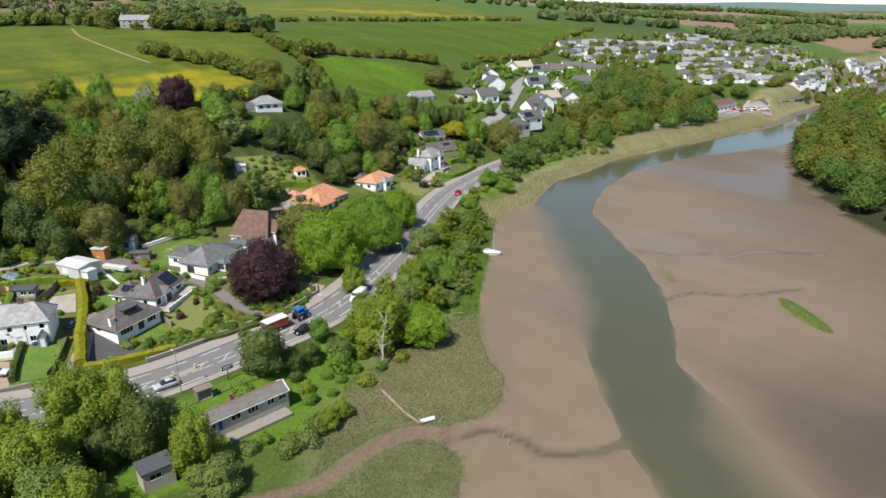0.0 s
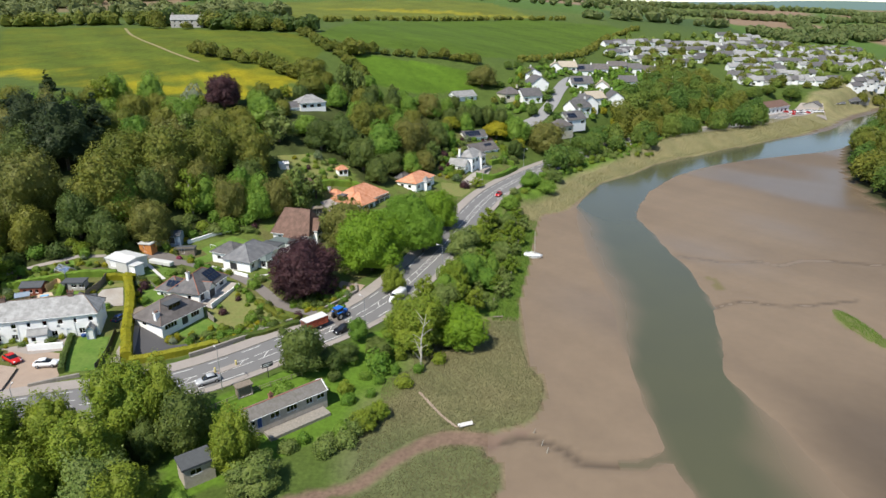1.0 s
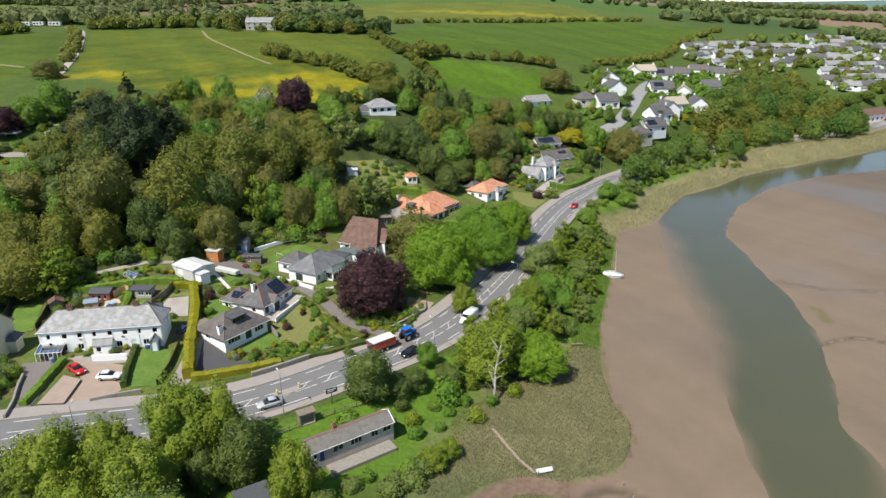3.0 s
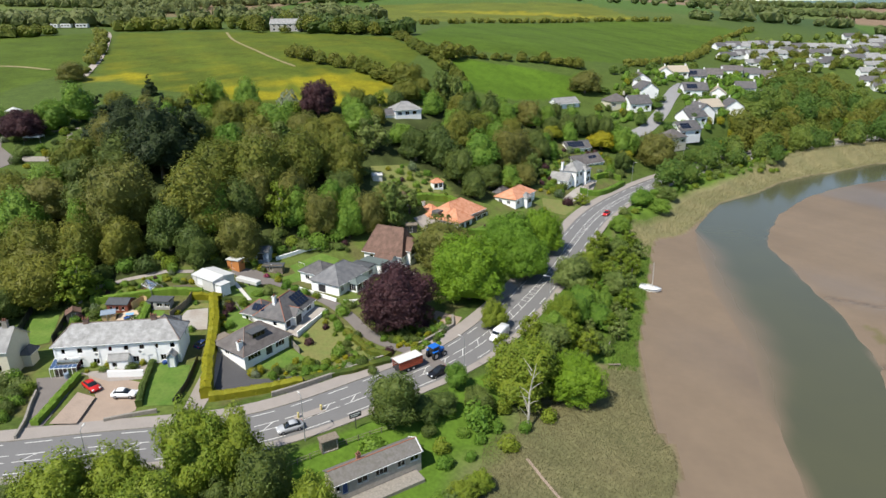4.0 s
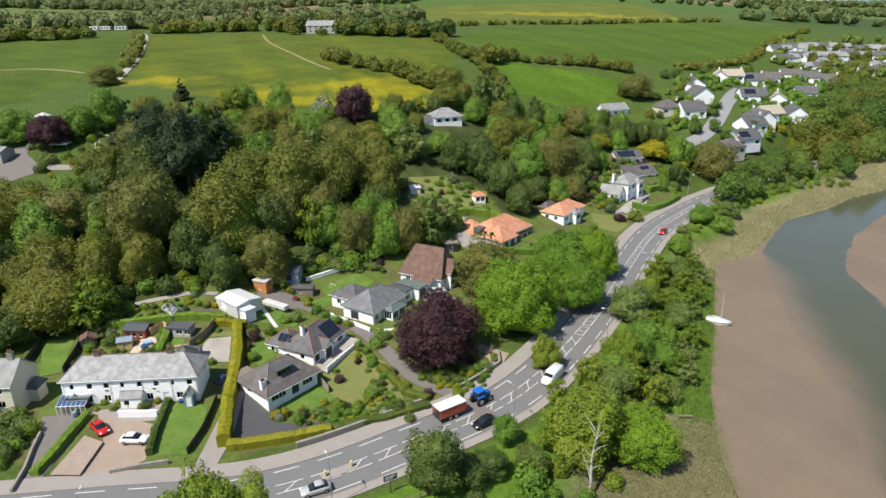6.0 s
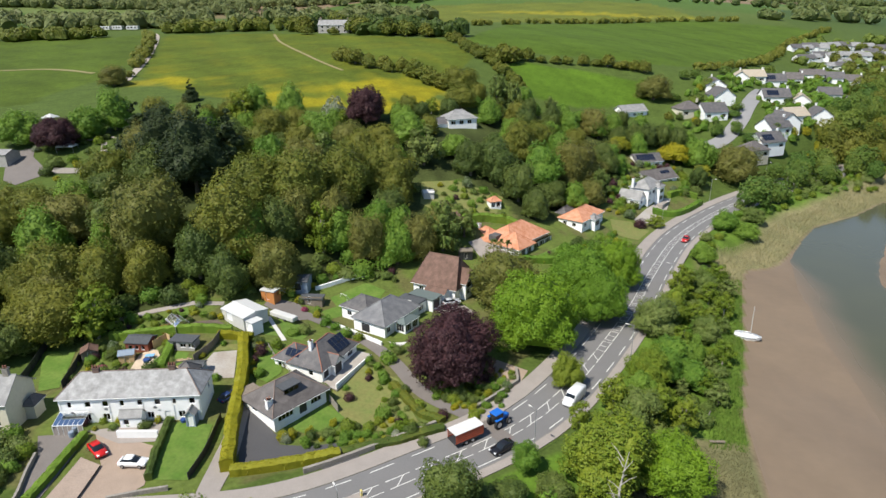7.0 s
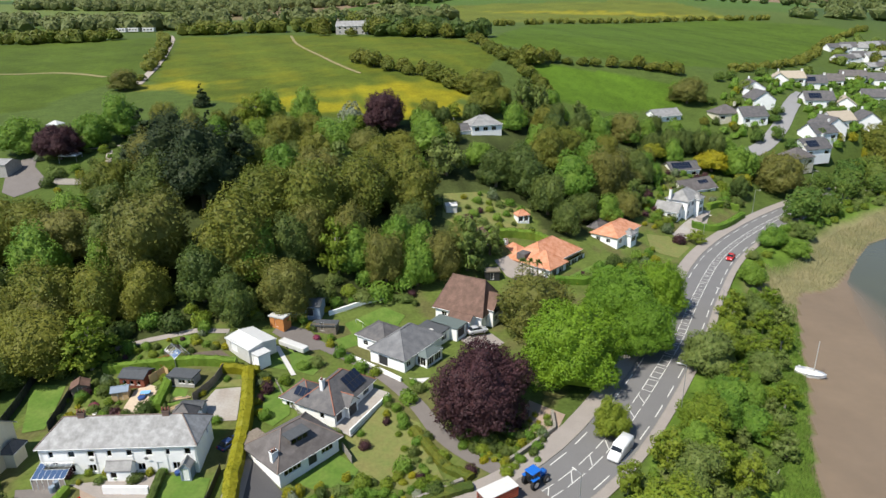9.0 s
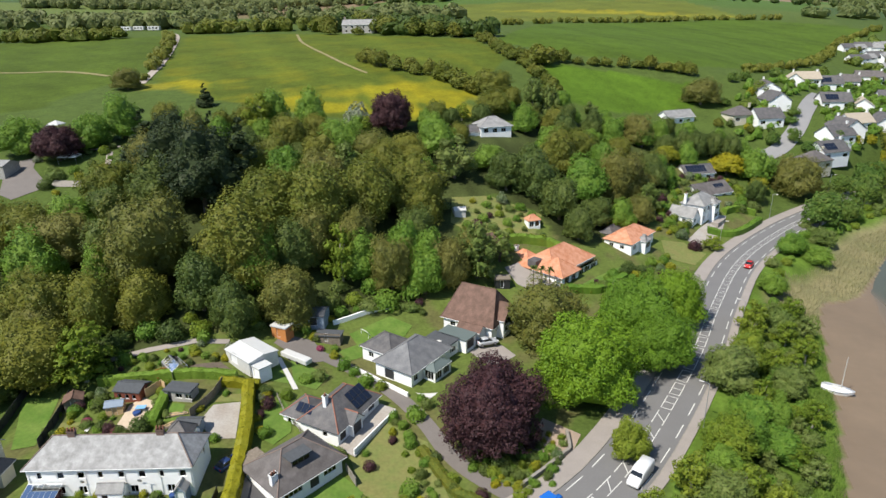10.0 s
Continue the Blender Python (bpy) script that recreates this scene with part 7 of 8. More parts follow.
# houses on the hill
th = thing("villa", "grey-roofed villa among the trees on the hill", "house", pose(-72.5, 258, 26.2, 0, 0, 33))
block(th, 0, 0, 10.5, 8, 5.0, 2.6, "hip", "x", WHITE_WALL, ROOF_SLATE, {"f": [(1, 3, 1.6, 1.3), (4, 3, 1.6, 1.3), (7, 3, 1.6, 1.3)], "r": [(1, 3, 1.3, 1.3), (4.6, 3, 1.3, 1.3)]}, 0.4)
block(th, -5, 1, 5, 6, 3.4, 1.8, "gable", "x", WHITE_WALL, ROOF_DARK, {"f": [(1.5, 1, 1.6, 1.2)]}, 0.3)
th = thing("house", "plain white gabled house above the wood", "house", pose(-12.5, 328.5, 21.2, 0, 0, 38))
block(th, 0, 0, 13, 7, 4.2, 2.4, "gable", "x", WHITE_WALL, ROOF_SLATE, {"f": [(1.6, 2.2, 1.4, 1.2), (5.6, 2.2, 1.4, 1.2), (9.6, 2.2, 1.4, 1.2)], "l": [(3, 3, 1.1, 1.1)]}, 0.4)
th = thing("farmhouse", "long grey stone farmhouse with chimneys among trees", "house", pose(-200, 430, 55.6, 0, 0, 8))
block(th, 0, 0, 20, 7, 5.2, 2.8, "gable", "x", GREY_WALL, ROOF_SLATE, {"f": [(2 + 3.6 * k, 3.2, 1.2, 1.3) for k in range(5)] + [(2 + 3.6 * k, 0.8, 1.2, 1.4) for k in range(5)]}, 0.3)
chimney(th, 1, 3.5, 7.4, 9.4, 1.2, 0.8, STONE)
chimney(th, 19, 3.5, 7.4, 9.4, 1.2, 0.8, STONE)

# the long bungalow by the river
STONE_WALL = shade("pale blockwork", (0.42, 0.37, 0.31), 0.9, var=0.25, size=0.9, fine=30, bump=0.3)
ROOF_MOSS = shade("mossy slates", (0.2, 0.185, 0.17), 0.85, var=0.35, size=0.8, fine=30, bump=0.4, other=(0.13, 0.12, 0.1))
th = thing("bungalow", "long narrow riverside bungalow with mossy slate roof", "house", pose(-37.9, 86.6, 1.9, 0, 0, 43))
block(th, 0, 0, 13.9, 3.6, 2.3, 1.1, "gable", "x", STONE_WALL, ROOF_MOSS, {"f": [(1.1, 0.05, 0.9, 1.95, "door", DOOR_BLUE), (0.2, 0.9, 0.6, 0.8), (3.4, 0.8, 1.7, 1.1), (6.3, 0.8, 2.0, 1.2), (9.9, 0.8, 1.3, 1.1), (12, 0.9, 1.5, 0.9)]}, 0.25, RIDGE_RED, -1.6)
chimney(th, 4.8, 2.4, 2.9, 4.0, 0.6, 0.5, BRICK, 1)
part("gable_trim", tube([(13.95, -0.3, 2.25), (13.95, 1.8, 3.5), (13.95, 3.9, 2.25)], [0.08] * 3, 5), FRAME_WHITE, th)
part("terrace", boxes((2, -2.6, -2.0, 13, -0.1, -0.75)), STONE, th)
th = thing("garden_shed", "grey blockwork shed with a flat felt roof", "shed", pose(-43.6, 74.6, 1.6, 0, 0, 40))
block(th, 0, 0, 4.4, 3.4, 2.2, 0.35, "flat", "x", STONE_WALL, FELT, {"f": [(0.9, 0.9, 1.7, 0.9)]}, 0.2)

CREAM_GREY = shade("pale grey sheet walls", (0.55, 0.54, 0.5), 0.7, var=0.12, size=1.0, fine=20, bump=0.1)


# ---- sheds and garden buildings ----
def shed(name, label, x, y, turn, L, W, eave, rise, wall, roof, kind="gable", axis="x", openings=None, z=None, over=0.18):
    s = thing(name, label, "shed", pose(x, y, (gz(x, y) if z is None else z) + 0.05, 0, 0, turn))
    block(s, 0, 0, L, W, eave, rise, kind, axis, wall, roof, openings or {"f": [(L * 0.35, 0.05, 0.8, 1.75, "door", wall)]}, over, gutters=False, foot=-0.8)
    return s


shed("garage", "white sheet-roofed garage with pale walls", -92.2, 143.0, -25, 7.6, 5.8, 2.0, 0.5, CREAM_GREY, SHEET_WHITE, "gable", "x", {"f": [(1.5, 0.1, 2.2, 2.0, "door", FRAME_WHITE)]}, 7.0)
shed("store", "small white flat-roofed outbuilding", -85.6, 140.4, -25, 2.8, 2.4, 1.9, 0.2, WHITE_WALL, SHEET_WHITE, "flat", "x", None, 6.4)
shed("garden_shed", "orange stained timber shed with a white roof", -89.4, 153.8, -8, 3.4, 2.4, 2.1, 0.3, TIMBER_ORANGE, SHEET_WHITE, "flat", "x")
shed("workshop", "grey-roofed timber workshop at the wood edge", -87.6, 158.4, 12, 6.6, 4.4, 2.3, 0.8, BLUE_GREY, FELT, "gable", "x", {"f": [(1, 0.9, 1.4, 0.9), (3.6, 0.05, 1.6, 1.9, "door", FRAME_DARK)]})
shed("lean_to", "low dark flat-roofed shed beside a lawn", -81.6, 156.6, 10, 5, 2.4, 1.2, 0.15, WOOD, FELT, "flat", "x")
shed("garden_shed", "red-brown timber playhouse with white windows", -104.4, 128.8, 8, 4.6, 3.4, 2.3, 0.7, TIMBER_RED, FELT, "gable", "x", {"f": [(0.6, 0.9, 0.7, 0.8), (1.9, 0.9, 0.7, 0.8), (3.2, 0.9, 0.7, 0.8)]})
shed("garden_shed", "grey rendered shed with a felt roof", -95.4, 130.2, 6, 4.6, 2.6, 1.9, 0.25, GREY_WALL, FELT, "flat", "x", {"f": [(0.5, 0.05, 0.8, 1.8, "door", FRAME_DARK), (2.0, 0.8, 1.2, 0.8), (3.7, 0.8, 1.2, 0.8)]})
shed("garden_shed", "small pale timber shed with a blue-grey roof", -103, 125.2, 30, 2.6, 2.0, 1.9, 0.5, TIMBER_PALE, BLUE_GREY, "gable", "x")
shed("garden_shed", "small brown shed with a rusty roof", -111.6, 125.2, 40, 2.8, 2.4, 1.8, 0.7, WOOD, ROOF_BROWN, "gable", "y")
shed("garden_shed", "faded green-grey shed behind the terrace", -88, 123.6, 15, 3.6, 2.0, 1.9, 0.4, BLUE_GREY, FELT, "gable", "x")
shed("summer_house", "little white summer house with an orange roof", -49.6, 216.6, 35, 3.4, 2.6, 2.2, 1.2, WHITE_WALL, ROOF_ORANGE, "hip", "x", {"f": [(0.3, 0.4, 1.2, 1.5), (1.9, 0.4, 1.2, 1.5)]})
shed("garden_shed", "pale garden hut on the hill lawn", -68.2, 210.8, 30, 3, 2.2, 1.8, 0.6, SLABS, SLABS, "gable", "x")
shed("garden_shed", "dark timber hut with open front", -52.4, 188.4, 20, 3.4, 2.4, 2.0, 0.3, FRAME_DARK, WOOD, "flat", "x")
shed("barn", "grey sheet-roofed barn on the hillside", -196, 181, 10, 11, 6, 3.2, 1.0, GREY_WALL, ROOF_SLATE, "gable", "x")
shed("shelter", "open timber shelter on posts beside the verge", -42.6, 94.2, 40, 2.6, 1.4, 2.0, 0.15, WOOD, WOOD, "flat", "x", {"f": [(0.15, 0.1, 2.3, 1.7, "door", WOOD)]})
shed("carport", "green-roofed carport between two houses", -52.2, 161.5, 72, 3.6, 6.5, 2.3, 0.2, WHITE_WALL, SHEET_GREEN, "flat", "x", {"f": [(0.4, 0.05, 2.6, 2.0, "door", FRAME_DARK)]}, 4.3)
shed("cottage", "small white cottage behind the bungalow", -58, 198.4, 55, 6, 5, 2.6, 1.8, WHITE_WALL, ROOF_BROWN, "gable", "x", {"f": [(1, 0.9, 1.2, 1.1), (3.6, 0.9, 1.2, 1.1)]})


# ---- the close and the town ----
def town_house(label, L, W, eave, rise, kind, wall, roof, panels=False, plain=False):
    h = thing("house", label, "house", group="houses of the town")
    up_ = [(1.0, eave - 1.6, 1.4, 1.1), (L - 2.4, eave - 1.6, 1.4, 1.1)]
    low_ = [(1.0, 0.7, 2.0, 1.4), (L - 3.2, 0.7, 2.2, 1.4)]
    if plain:
        up_, low_ = [(L * 0.55, eave - 1.6, 2.2, 1.2)], [(L * 0.2, 0.7, 2.4, 1.5)]
    block(h, -L / 2, -W / 2, L, W, eave, rise, kind, "x", wall, roof, {"f": low_ + (up_ if eave > 3.7 else [])}, 0.4, foot=-3.0, gutters=False, ridged=False)
    if not plain:
        chimney(h, L / 2 - 0.6, 0, eave + rise - 0.8, eave + rise + 1.0, 0.8, 0.6, wall, 0)
    if panels:
        v = Vector((0, W / 2, rise)).normalized()
        solar(h, Vector((-L / 2 + 1.5, -W / 2, eave)) + v * 0.9 + Vector((0, 0, 0.15)), (1, 0, 0), v, 5, 2, 1.0, 1.5)
    return h


PALE_ROOF = shade("pale concrete tiles", (0.4, 0.34, 0.26), 0.85, var=0.2, size=1.2, fine=30, bump=0.2)
HOUSE_KINDS = [town_house("white two-storey house with a brown-grey slate roof", 10, 8, 3.2, 3.3, "gable", WHITE_WALL, ROOF_TAUPE),
               town_house("white house with a dark gabled roof", 11, 9, 3.2, 3.5, "gable", WHITE_WALL, ROOF_DARK),
               town_house("white bungalow with a brown-grey roof", 13, 9, 2.8, 2.9, "gable", WHITE_WALL, ROOF_TAUPE),
               town_house("white house with dark roof and solar panels", 12, 9, 3.0, 3.5, "gable", WHITE_WALL, ROOF_DARK, True),
               town_house("pale house with a cream tiled roof", 11, 8.5, 3.0, 3.2, "gable", WHITE_WALL, PALE_ROOF),
               town_house("cream house with a brown hipped roof", 10, 8.5, 3.2, 3.0, "hip", CREAM_WALL, ROOF_TAUPE),
               town_house("white house with a grey slate roof in the distant town", 10, 7.5, 4.2, 2.8, "gable", WHITE_WALL, ROOF_SLATE, plain=True),
               town_house("white gabled house with a dark roof in the distant town", 11, 8, 4.0, 3.0, "gable", WHITE_WALL, ROOF_DARK, plain=True),
               town_house("long white bungalow with a grey roof in the distant town", 13, 8.5, 2.9, 2.6, "gable", WHITE_WALL, ROOF_SLATE, plain=True)]


def settle(k, x, y, turn, s=1.0):
    ob = HOUSE_KINDS[k]
    m = pose(x, y, gz(x, y) - 0.7, 0, 0, turn) @ Matrix.Diagonal((s, s, s, 1))
    if ob.name in used:
        return copy_thing(ob, m @ Matrix.Diagonal((1 / ob.scale[0], 1 / ob.scale[1], 1 / ob.scale[2], 1)))
    used.add(ob.name)
    ob.matrix_basis = m
    return ob


CLOSE_HOUSES = [(28.7, 374, 2, 20), (44.7, 402, 4, 10), (54, 421, 4, 14), (64.5, 424, 3, 8), (80.5, 450, 0, -6), (97.5, 479, 2, -8), (109.2, 479, 1, -10), (120.2, 481, 0, -12), (30.5, 361, 3, 30), (25, 344, 1, 25),
                (15, 344, 5, 28), (55.9, 374, 3, 10), (69.2, 381, 4, 5), (94.3, 429, 1, 0), (124.9, 452, 5, -10), (108.4, 425, 3, 0), (59.5, 352, 4, 30), (54.5, 345, 3, 35), (72.2, 360, 1, 20), (49.5, 337, 1, 35),
                (45, 326, 3, 35), (38.6, 317.5, 5, 40)]
for x, y, k, turn in CLOSE_HOUSES:
    settle(k, x, y, turn + (75 if int(x * 3 + y) % 4 == 0 else 0), 1.0)
TOWN_ROWS = [(105, 568, 168, 605, 8), (100, 528, 125, 546, 4), (116, 519, 143, 536, 4), (149, 569, 163, 576, 2), (168, 596, 213, 608, 6), (236, 680, 290, 720, 6), (224, 633, 315, 690, 9), (208, 592, 315, 661, 11),
             (199, 566, 281, 600, 10), (286, 606, 376, 679, 8), (334, 689, 420, 760, 6), (272, 580, 330, 613, 7), (195, 525, 239, 537, 6), (261, 551, 298, 566, 4), (191, 489, 242, 503, 7), (239, 496, 264, 503, 4)]
q = random.Random(77)
for ax, ay, bx, by, n in TOWN_ROWS + [(332, 608, 352, 587, 3), (269, 494, 312, 531, 4), (394, 629, 473, 713, 6), (418, 643, 478, 699, 4), (190, 504, 202, 502, 2), (480, 728, 558, 785, 6), (150, 520, 185, 560, 5), (330, 640, 390, 720, 6), (215, 610, 300, 668, 8), (205, 548, 290, 582, 8), (120, 545, 190, 585, 6), (296, 628, 366, 690, 6), (300, 560, 350, 600, 5), (205, 512, 262, 524, 6), (345, 560, 400, 610, 4), (290, 520, 330, 555, 4)]:
    face = math.degrees(math.atan2(by - ay, bx - ax)) - 15
    n = round(n * 1.35)
    for k in range(n):
        t = (k + 0.5) / n
        settle(q.choice((6, 6, 6, 6, 7, 7, 7, 8)), ax + (bx - ax) * t + q.uniform(-2, 2), ay + (by - ay) * t + q.uniform(-3, 3), face + q.uniform(-14, 14), q.uniform(0.78, 0.98))
        if q.random() < 0.6:
            plant("far", ax + (bx - ax) * t + q.uniform(-9, 9), ay + (by - ay) * t - q.uniform(8, 13), q.uniform(4, 9), q.uniform(2.6, 5))
far_woods("garden_trees", [[(92, 500), (190, 474), (330, 520), (400, 600), (360, 690), (240, 680), (120, 600)]], 15, 6.5, LEAF_MID, 27, "many small garden trees between the houses of the town")
far_woods("garden_shrubs", [[(10, 330), (40, 312), (70, 352), (112, 420), (132, 470), (118, 492), (80, 462), (40, 410), (18, 372)]], 5.5, 3.2, LEAF_GREEN, 28, "crowded green shrubs in the gardens of the close", CLOSE)
for _ in range(40):
    a = q.choice(CLOSE_HOUSES)
    plant("mid_green", a[0] + q.uniform(-16, 16), a[1] + q.uniform(7, 13), q.uniform(3, 7), q.uniform(2, 4))
for _ in range(45):
    a = q.choice(CLOSE_HOUSES)
    plant(q.choice(("bush_green", "bush_dark", "bush_yellow", "bush_lime", "far")), a[0] + q.uniform(-11, 11), a[1] - q.uniform(5, 10), q.uniform(1.6, 4), q.uniform(1.2, 2.6))
th = thing("warehouse", "long white waterfront building with a brown roof", "warehouse", pose(168, 414, 2.6, 0, 0, 39))
block(th, 0, 0, 50, 12, 5.0, 3.0, "gable", "x", WHITE_WALL, ROOF_BROWN, {"f": [(3 + 5.2 * k, 1.6, 2.4, 1.8) for k in range(9)], "r": [(4, 1.5, 3, 2.4)]}, 0.4)
for x, y, L in ((229, 448, 34), (262, 474, 30)):
    th = thing("boat_shed", "grey waterfront shed with a sheet metal roof", "warehouse", pose(x, y, 2.5, 0, 0, 38))
    block(th, 0, 0, L, 12, 4.0, 2.6, "gable", "x", GREY_WALL, ROOF_DARK, {"f": [(2, 0.1, 4, 3, "door", FRAME_DARK), (10, 0.1, 4, 3, "door", FRAME_DARK)]}, 0.4)
patch("car_park", [(190, 424), (222, 424), (232, 452), (222, 462), (206, 446)], PAVING, 0.15, "waterfront car park full of parked cars", "car park", 6)


# ---- vehicles ----
def car_paint(name, col):
    return shade(name, col, 0.25, metal=0.0, var=0.03, bump=0, spec=0.6)


TYRE = shade("tyre rubber", (0.02, 0.02, 0.021), 0.85, var=0.1, bump=0)
RIM = shade("alloy rim", (0.5, 0.5, 0.52), 0.3, metal=0.8, var=0.05, bump=0)
LAMP_WHITE = shade("headlamp", (0.8, 0.8, 0.8), 0.15, var=0.02, bump=0)
LAMP_RED = shade("tail lamp", (0.45, 0.02, 0.015), 0.2, var=0.02, bump=0)
CAR_GLASS = shade("dark car glass", (0.015, 0.018, 0.02), 0.06, var=0.02, bump=0, spec=0.7)


def loft(sections):
    """A closed skin through cross-sections: (x, half width, low z, high z, half width at the top)."""
    bm = bmesh.new()
    rings = []
    for x, w, z0, z1, wt in sections:
        rings.append([bm.verts.new(p) for p in ((x, -w * .92, z0), (x, -w, z0 + (z1 - z0) * .35), (x, -w * .98, z0 + (z1 - z0) * .7), (x, -wt, z1), (x, wt, z1), (x, w * .98, z0 + (z1 - z0) * .7), (x, w, z0 + (z1 - z0) * .35), (x, w * .92, z0))])
    for a, b in zip(rings[:-1], rings[1:]):
        for j in range(8):
            bm.faces.new((a[j], a[(j + 1) % 8], b[(j + 1) % 8], b[j]))
    bm.faces.new(rings[0][::-1])
    bm.faces.new(rings[-1])
    return bm


def wheel(th, x, y, r=0.32, w=0.2):
    t = part("wheel", tube([(x, y - w / 2, r), (x, y - w / 4, r), (x, y + w / 4, r), (x, y + w / 2, r)], [r * .9, r, r, r * .9], 16), TYRE, th)
    s = 1 if y > 0 else -1
    part("rim", tube([(x, y + s * w * .42, r), (x, y + s * w * .53, r)], [r * .62, r * .5], 12), RIM, t)


def car(name, label, x, y, turn, paint, z=None, van=False):
    c = thing(name, label, "van" if van else "car", pose(x, y, (gz(x, y) if z is None else z), 0, 0, turn))
    if van:
        part("body", loft([(-2.6, .85, .35, 2.2, .78), (-2.5, .95, .28, 2.3, .85), (0.9, .95, .28, 2.3, .85), (1.6, .95, .28, 1.55, .8), (2.4, .92, .3, 1.15, .75), (2.65, .82, .38, .8, .7)]), paint, c, "", True)
        part("windscreen", loft([(0.95, .8, 1.52, 2.22, .74), (1.62, .84, 1.5, 1.58, .8)]), CAR_GLASS, c)
        ax = (-1.7, 1.65)
    else:
        part("body", loft([(-2.1, .7, .4, .75, .6), (-2.02, .84, .3, .95, .74), (-1.1, .88, .25, 1.0, .8), (0.7, .88, .25, .98, .8), (1.5, .87, .26, .88, .76), (2.0, .82, .32, .72, .7), (2.12, .7, .4, .6, .62)]), paint, c, "", True)
        part("cabin_glass", loft([(-1.75, .66, .92, .98, .62), (-1.25, .74, .92, 1.4, .56), (0.0, .76, .92, 1.44, .58), (0.95, .74, .9, .97, .66)]), CAR_GLASS, c, "dark glass cabin", True)
        part("roof", loft([(-1.2, .6, 1.38, 1.42, .5), (-0.6, .62, 1.4, 1.47, .54), (-0.05, .6, 1.4, 1.46, .54), (0.12, .58, 1.36, 1.41, .5)]), paint, c, "", True)
        ax = (-1.3, 1.3)
    for px in ax:
        for py in (-0.82, 0.82):
            wheel(c, px, py)
    nose, tail_ = (2.5, -2.6) if van else (2.0, -2.07)
    for py in (-0.6, 0.6):
        part("headlight", boxes((nose - .12, py - .16, .62, nose + .1, py + .16, .78)), LAMP_WHITE, c)
        part("tail_light", boxes((tail_ - .03, py - .14, .72, tail_ + .08, py + .14, .92)), LAMP_RED, c)
    return c


RED, WHITE, BLUE, SILVER, BLACK = (car_paint(n, c) for n, c in (("red car paint", (0.5, 0.015, 0.012)), ("white car paint", (0.8, 0.8, 0.79)), ("dark blue car paint", (0.02, 0.04, 0.12)), ("silver car paint", (0.42, 0.43, 0.44)), ("black car paint", (0.012, 0.012, 0.014))))
car("car", "small red car parked in the gravel yard", -89.2, 103.8, -28, RED, 3.3)
car("car", "white estate car parked in the gravel yard", -81.9, 102.7, 12, WHITE, 3.25)
car("car", "dark blue van-like car parked beside the terrace", -77.6, 121.4, 75, BLUE, 3.4)
car("car", "silver car parked beside the brown-roofed house", -49, 165.6, 35, SILVER, 4.35)
car("car", "bright red car parked by the orange-roofed bungalow", -47.2, 198.2, -20, RED, 5.1)
car("car", "black car beside the small tiled bungalow", -30.5, 219.5, 20, BLACK, 5.0)


def on_road(s, side):
    pts = along(ROAD, 1.0)
    x, y, a = min(pts, key=lambda p: (p[0] - s[0]) ** 2 + (p[1] - s[1]) ** 2)
    return x - math.sin(a) * side, y + math.cos(a) * side, math.degrees(a)


def drive(name, label, near, side, paint, van=False):
    x, y, a = on_road(near, side)
    return car(name, label, x, y, a if side > 0 else a + 180, paint, ROAD_Z + 0.06, van)


drive("van", "white panel van driving on the main road", (-21.5, 136), -2.6, WHITE, True)
drive("car", "black hatchback driving on the main road", (-31, 120), -2.6, BLACK)
drive("car", "dark red car driving on the main road", (3, 226), -2.6, RED)
drive("car", "silver car driving towards the bend", (-51, 101), -2.6, SILVER)


def tractor():
    x, y, a = on_road((-29.5, 124.5), 2.6)
    t = thing("tractor", "bright blue farm tractor with a cab on the road", "tractor", pose(x, y, ROAD_Z + 0.06, 0, 0, a))
    paint = car_paint("blue tractor paint", (0.015, 0.13, 0.5))
    part("bonnet", loft([(0.3, .42, .8, 1.75, .36), (1.9, .4, .8, 1.6, .32), (2.15, .32, .85, 1.45, .26)]), paint, t, "", True)
    part("cab_glass", loft([(-1.2, .75, 1.0, 2.5, .68), (0.3, .75, 1.0, 2.5, .66)]), CAR_GLASS, t)
    part("cab_roof", boxes((-1.35, -.8, 2.5, 0.5, .8, 2.68), bevel=0.05), paint, t)
    for py in (-0.85, 0.85):
        wheel(t, -0.8, py, 0.85, 0.5)
        wheel(t, 1.5, py, 0.58, 0.38)
        part("mudguard", boxes((-1.5, py - .28, 1.72, -0.1, py + .28, 1.8)), paint, t)
    part("exhaust", tube([(0.6, 0.5, 1.7), (0.6, 0.5, 2.7)], [0.05, 0.05], 6), FRAME_DARK, t)
    x, y, a = on_road((-34.5, 119), 2.6)
    r = thing("livestock_trailer", "orange-red slatted farm trailer with a pale roof", "trailer", pose(x, y, ROAD_Z + 0.06, 0, 0, a))
    part("bed", boxes((-2.6, -1.15, .7, 2.6, 1.15, .9)), FRAME_DARK, r)
    for k in range(4):
        z = 0.95 + k * 0.38
        for py in (-1.15, 1.1):
            part("side_slat", boxes((-2.6, py, z, 2.6, py + .05, z + .27)), TRAILER_RED, r)
    part("roof", boxes((-2.65, -1.2, 2.5, 2.65, 1.2, 2.58)), SLABS, r)
    part("headboard", boxes((2.55, -1.15, .9, 2.62, 1.15, 2.5)), TRAILER_RED, r)
    for px in (-.6, .6):
        for py in (-1.0, 1.0):
            wheel(r, px, py, .45, .3)
    part("drawbar", tube([(2.6, 0, .7), (4.2, 0, .6)], [.07, .07], 6), FRAME_DARK, r)


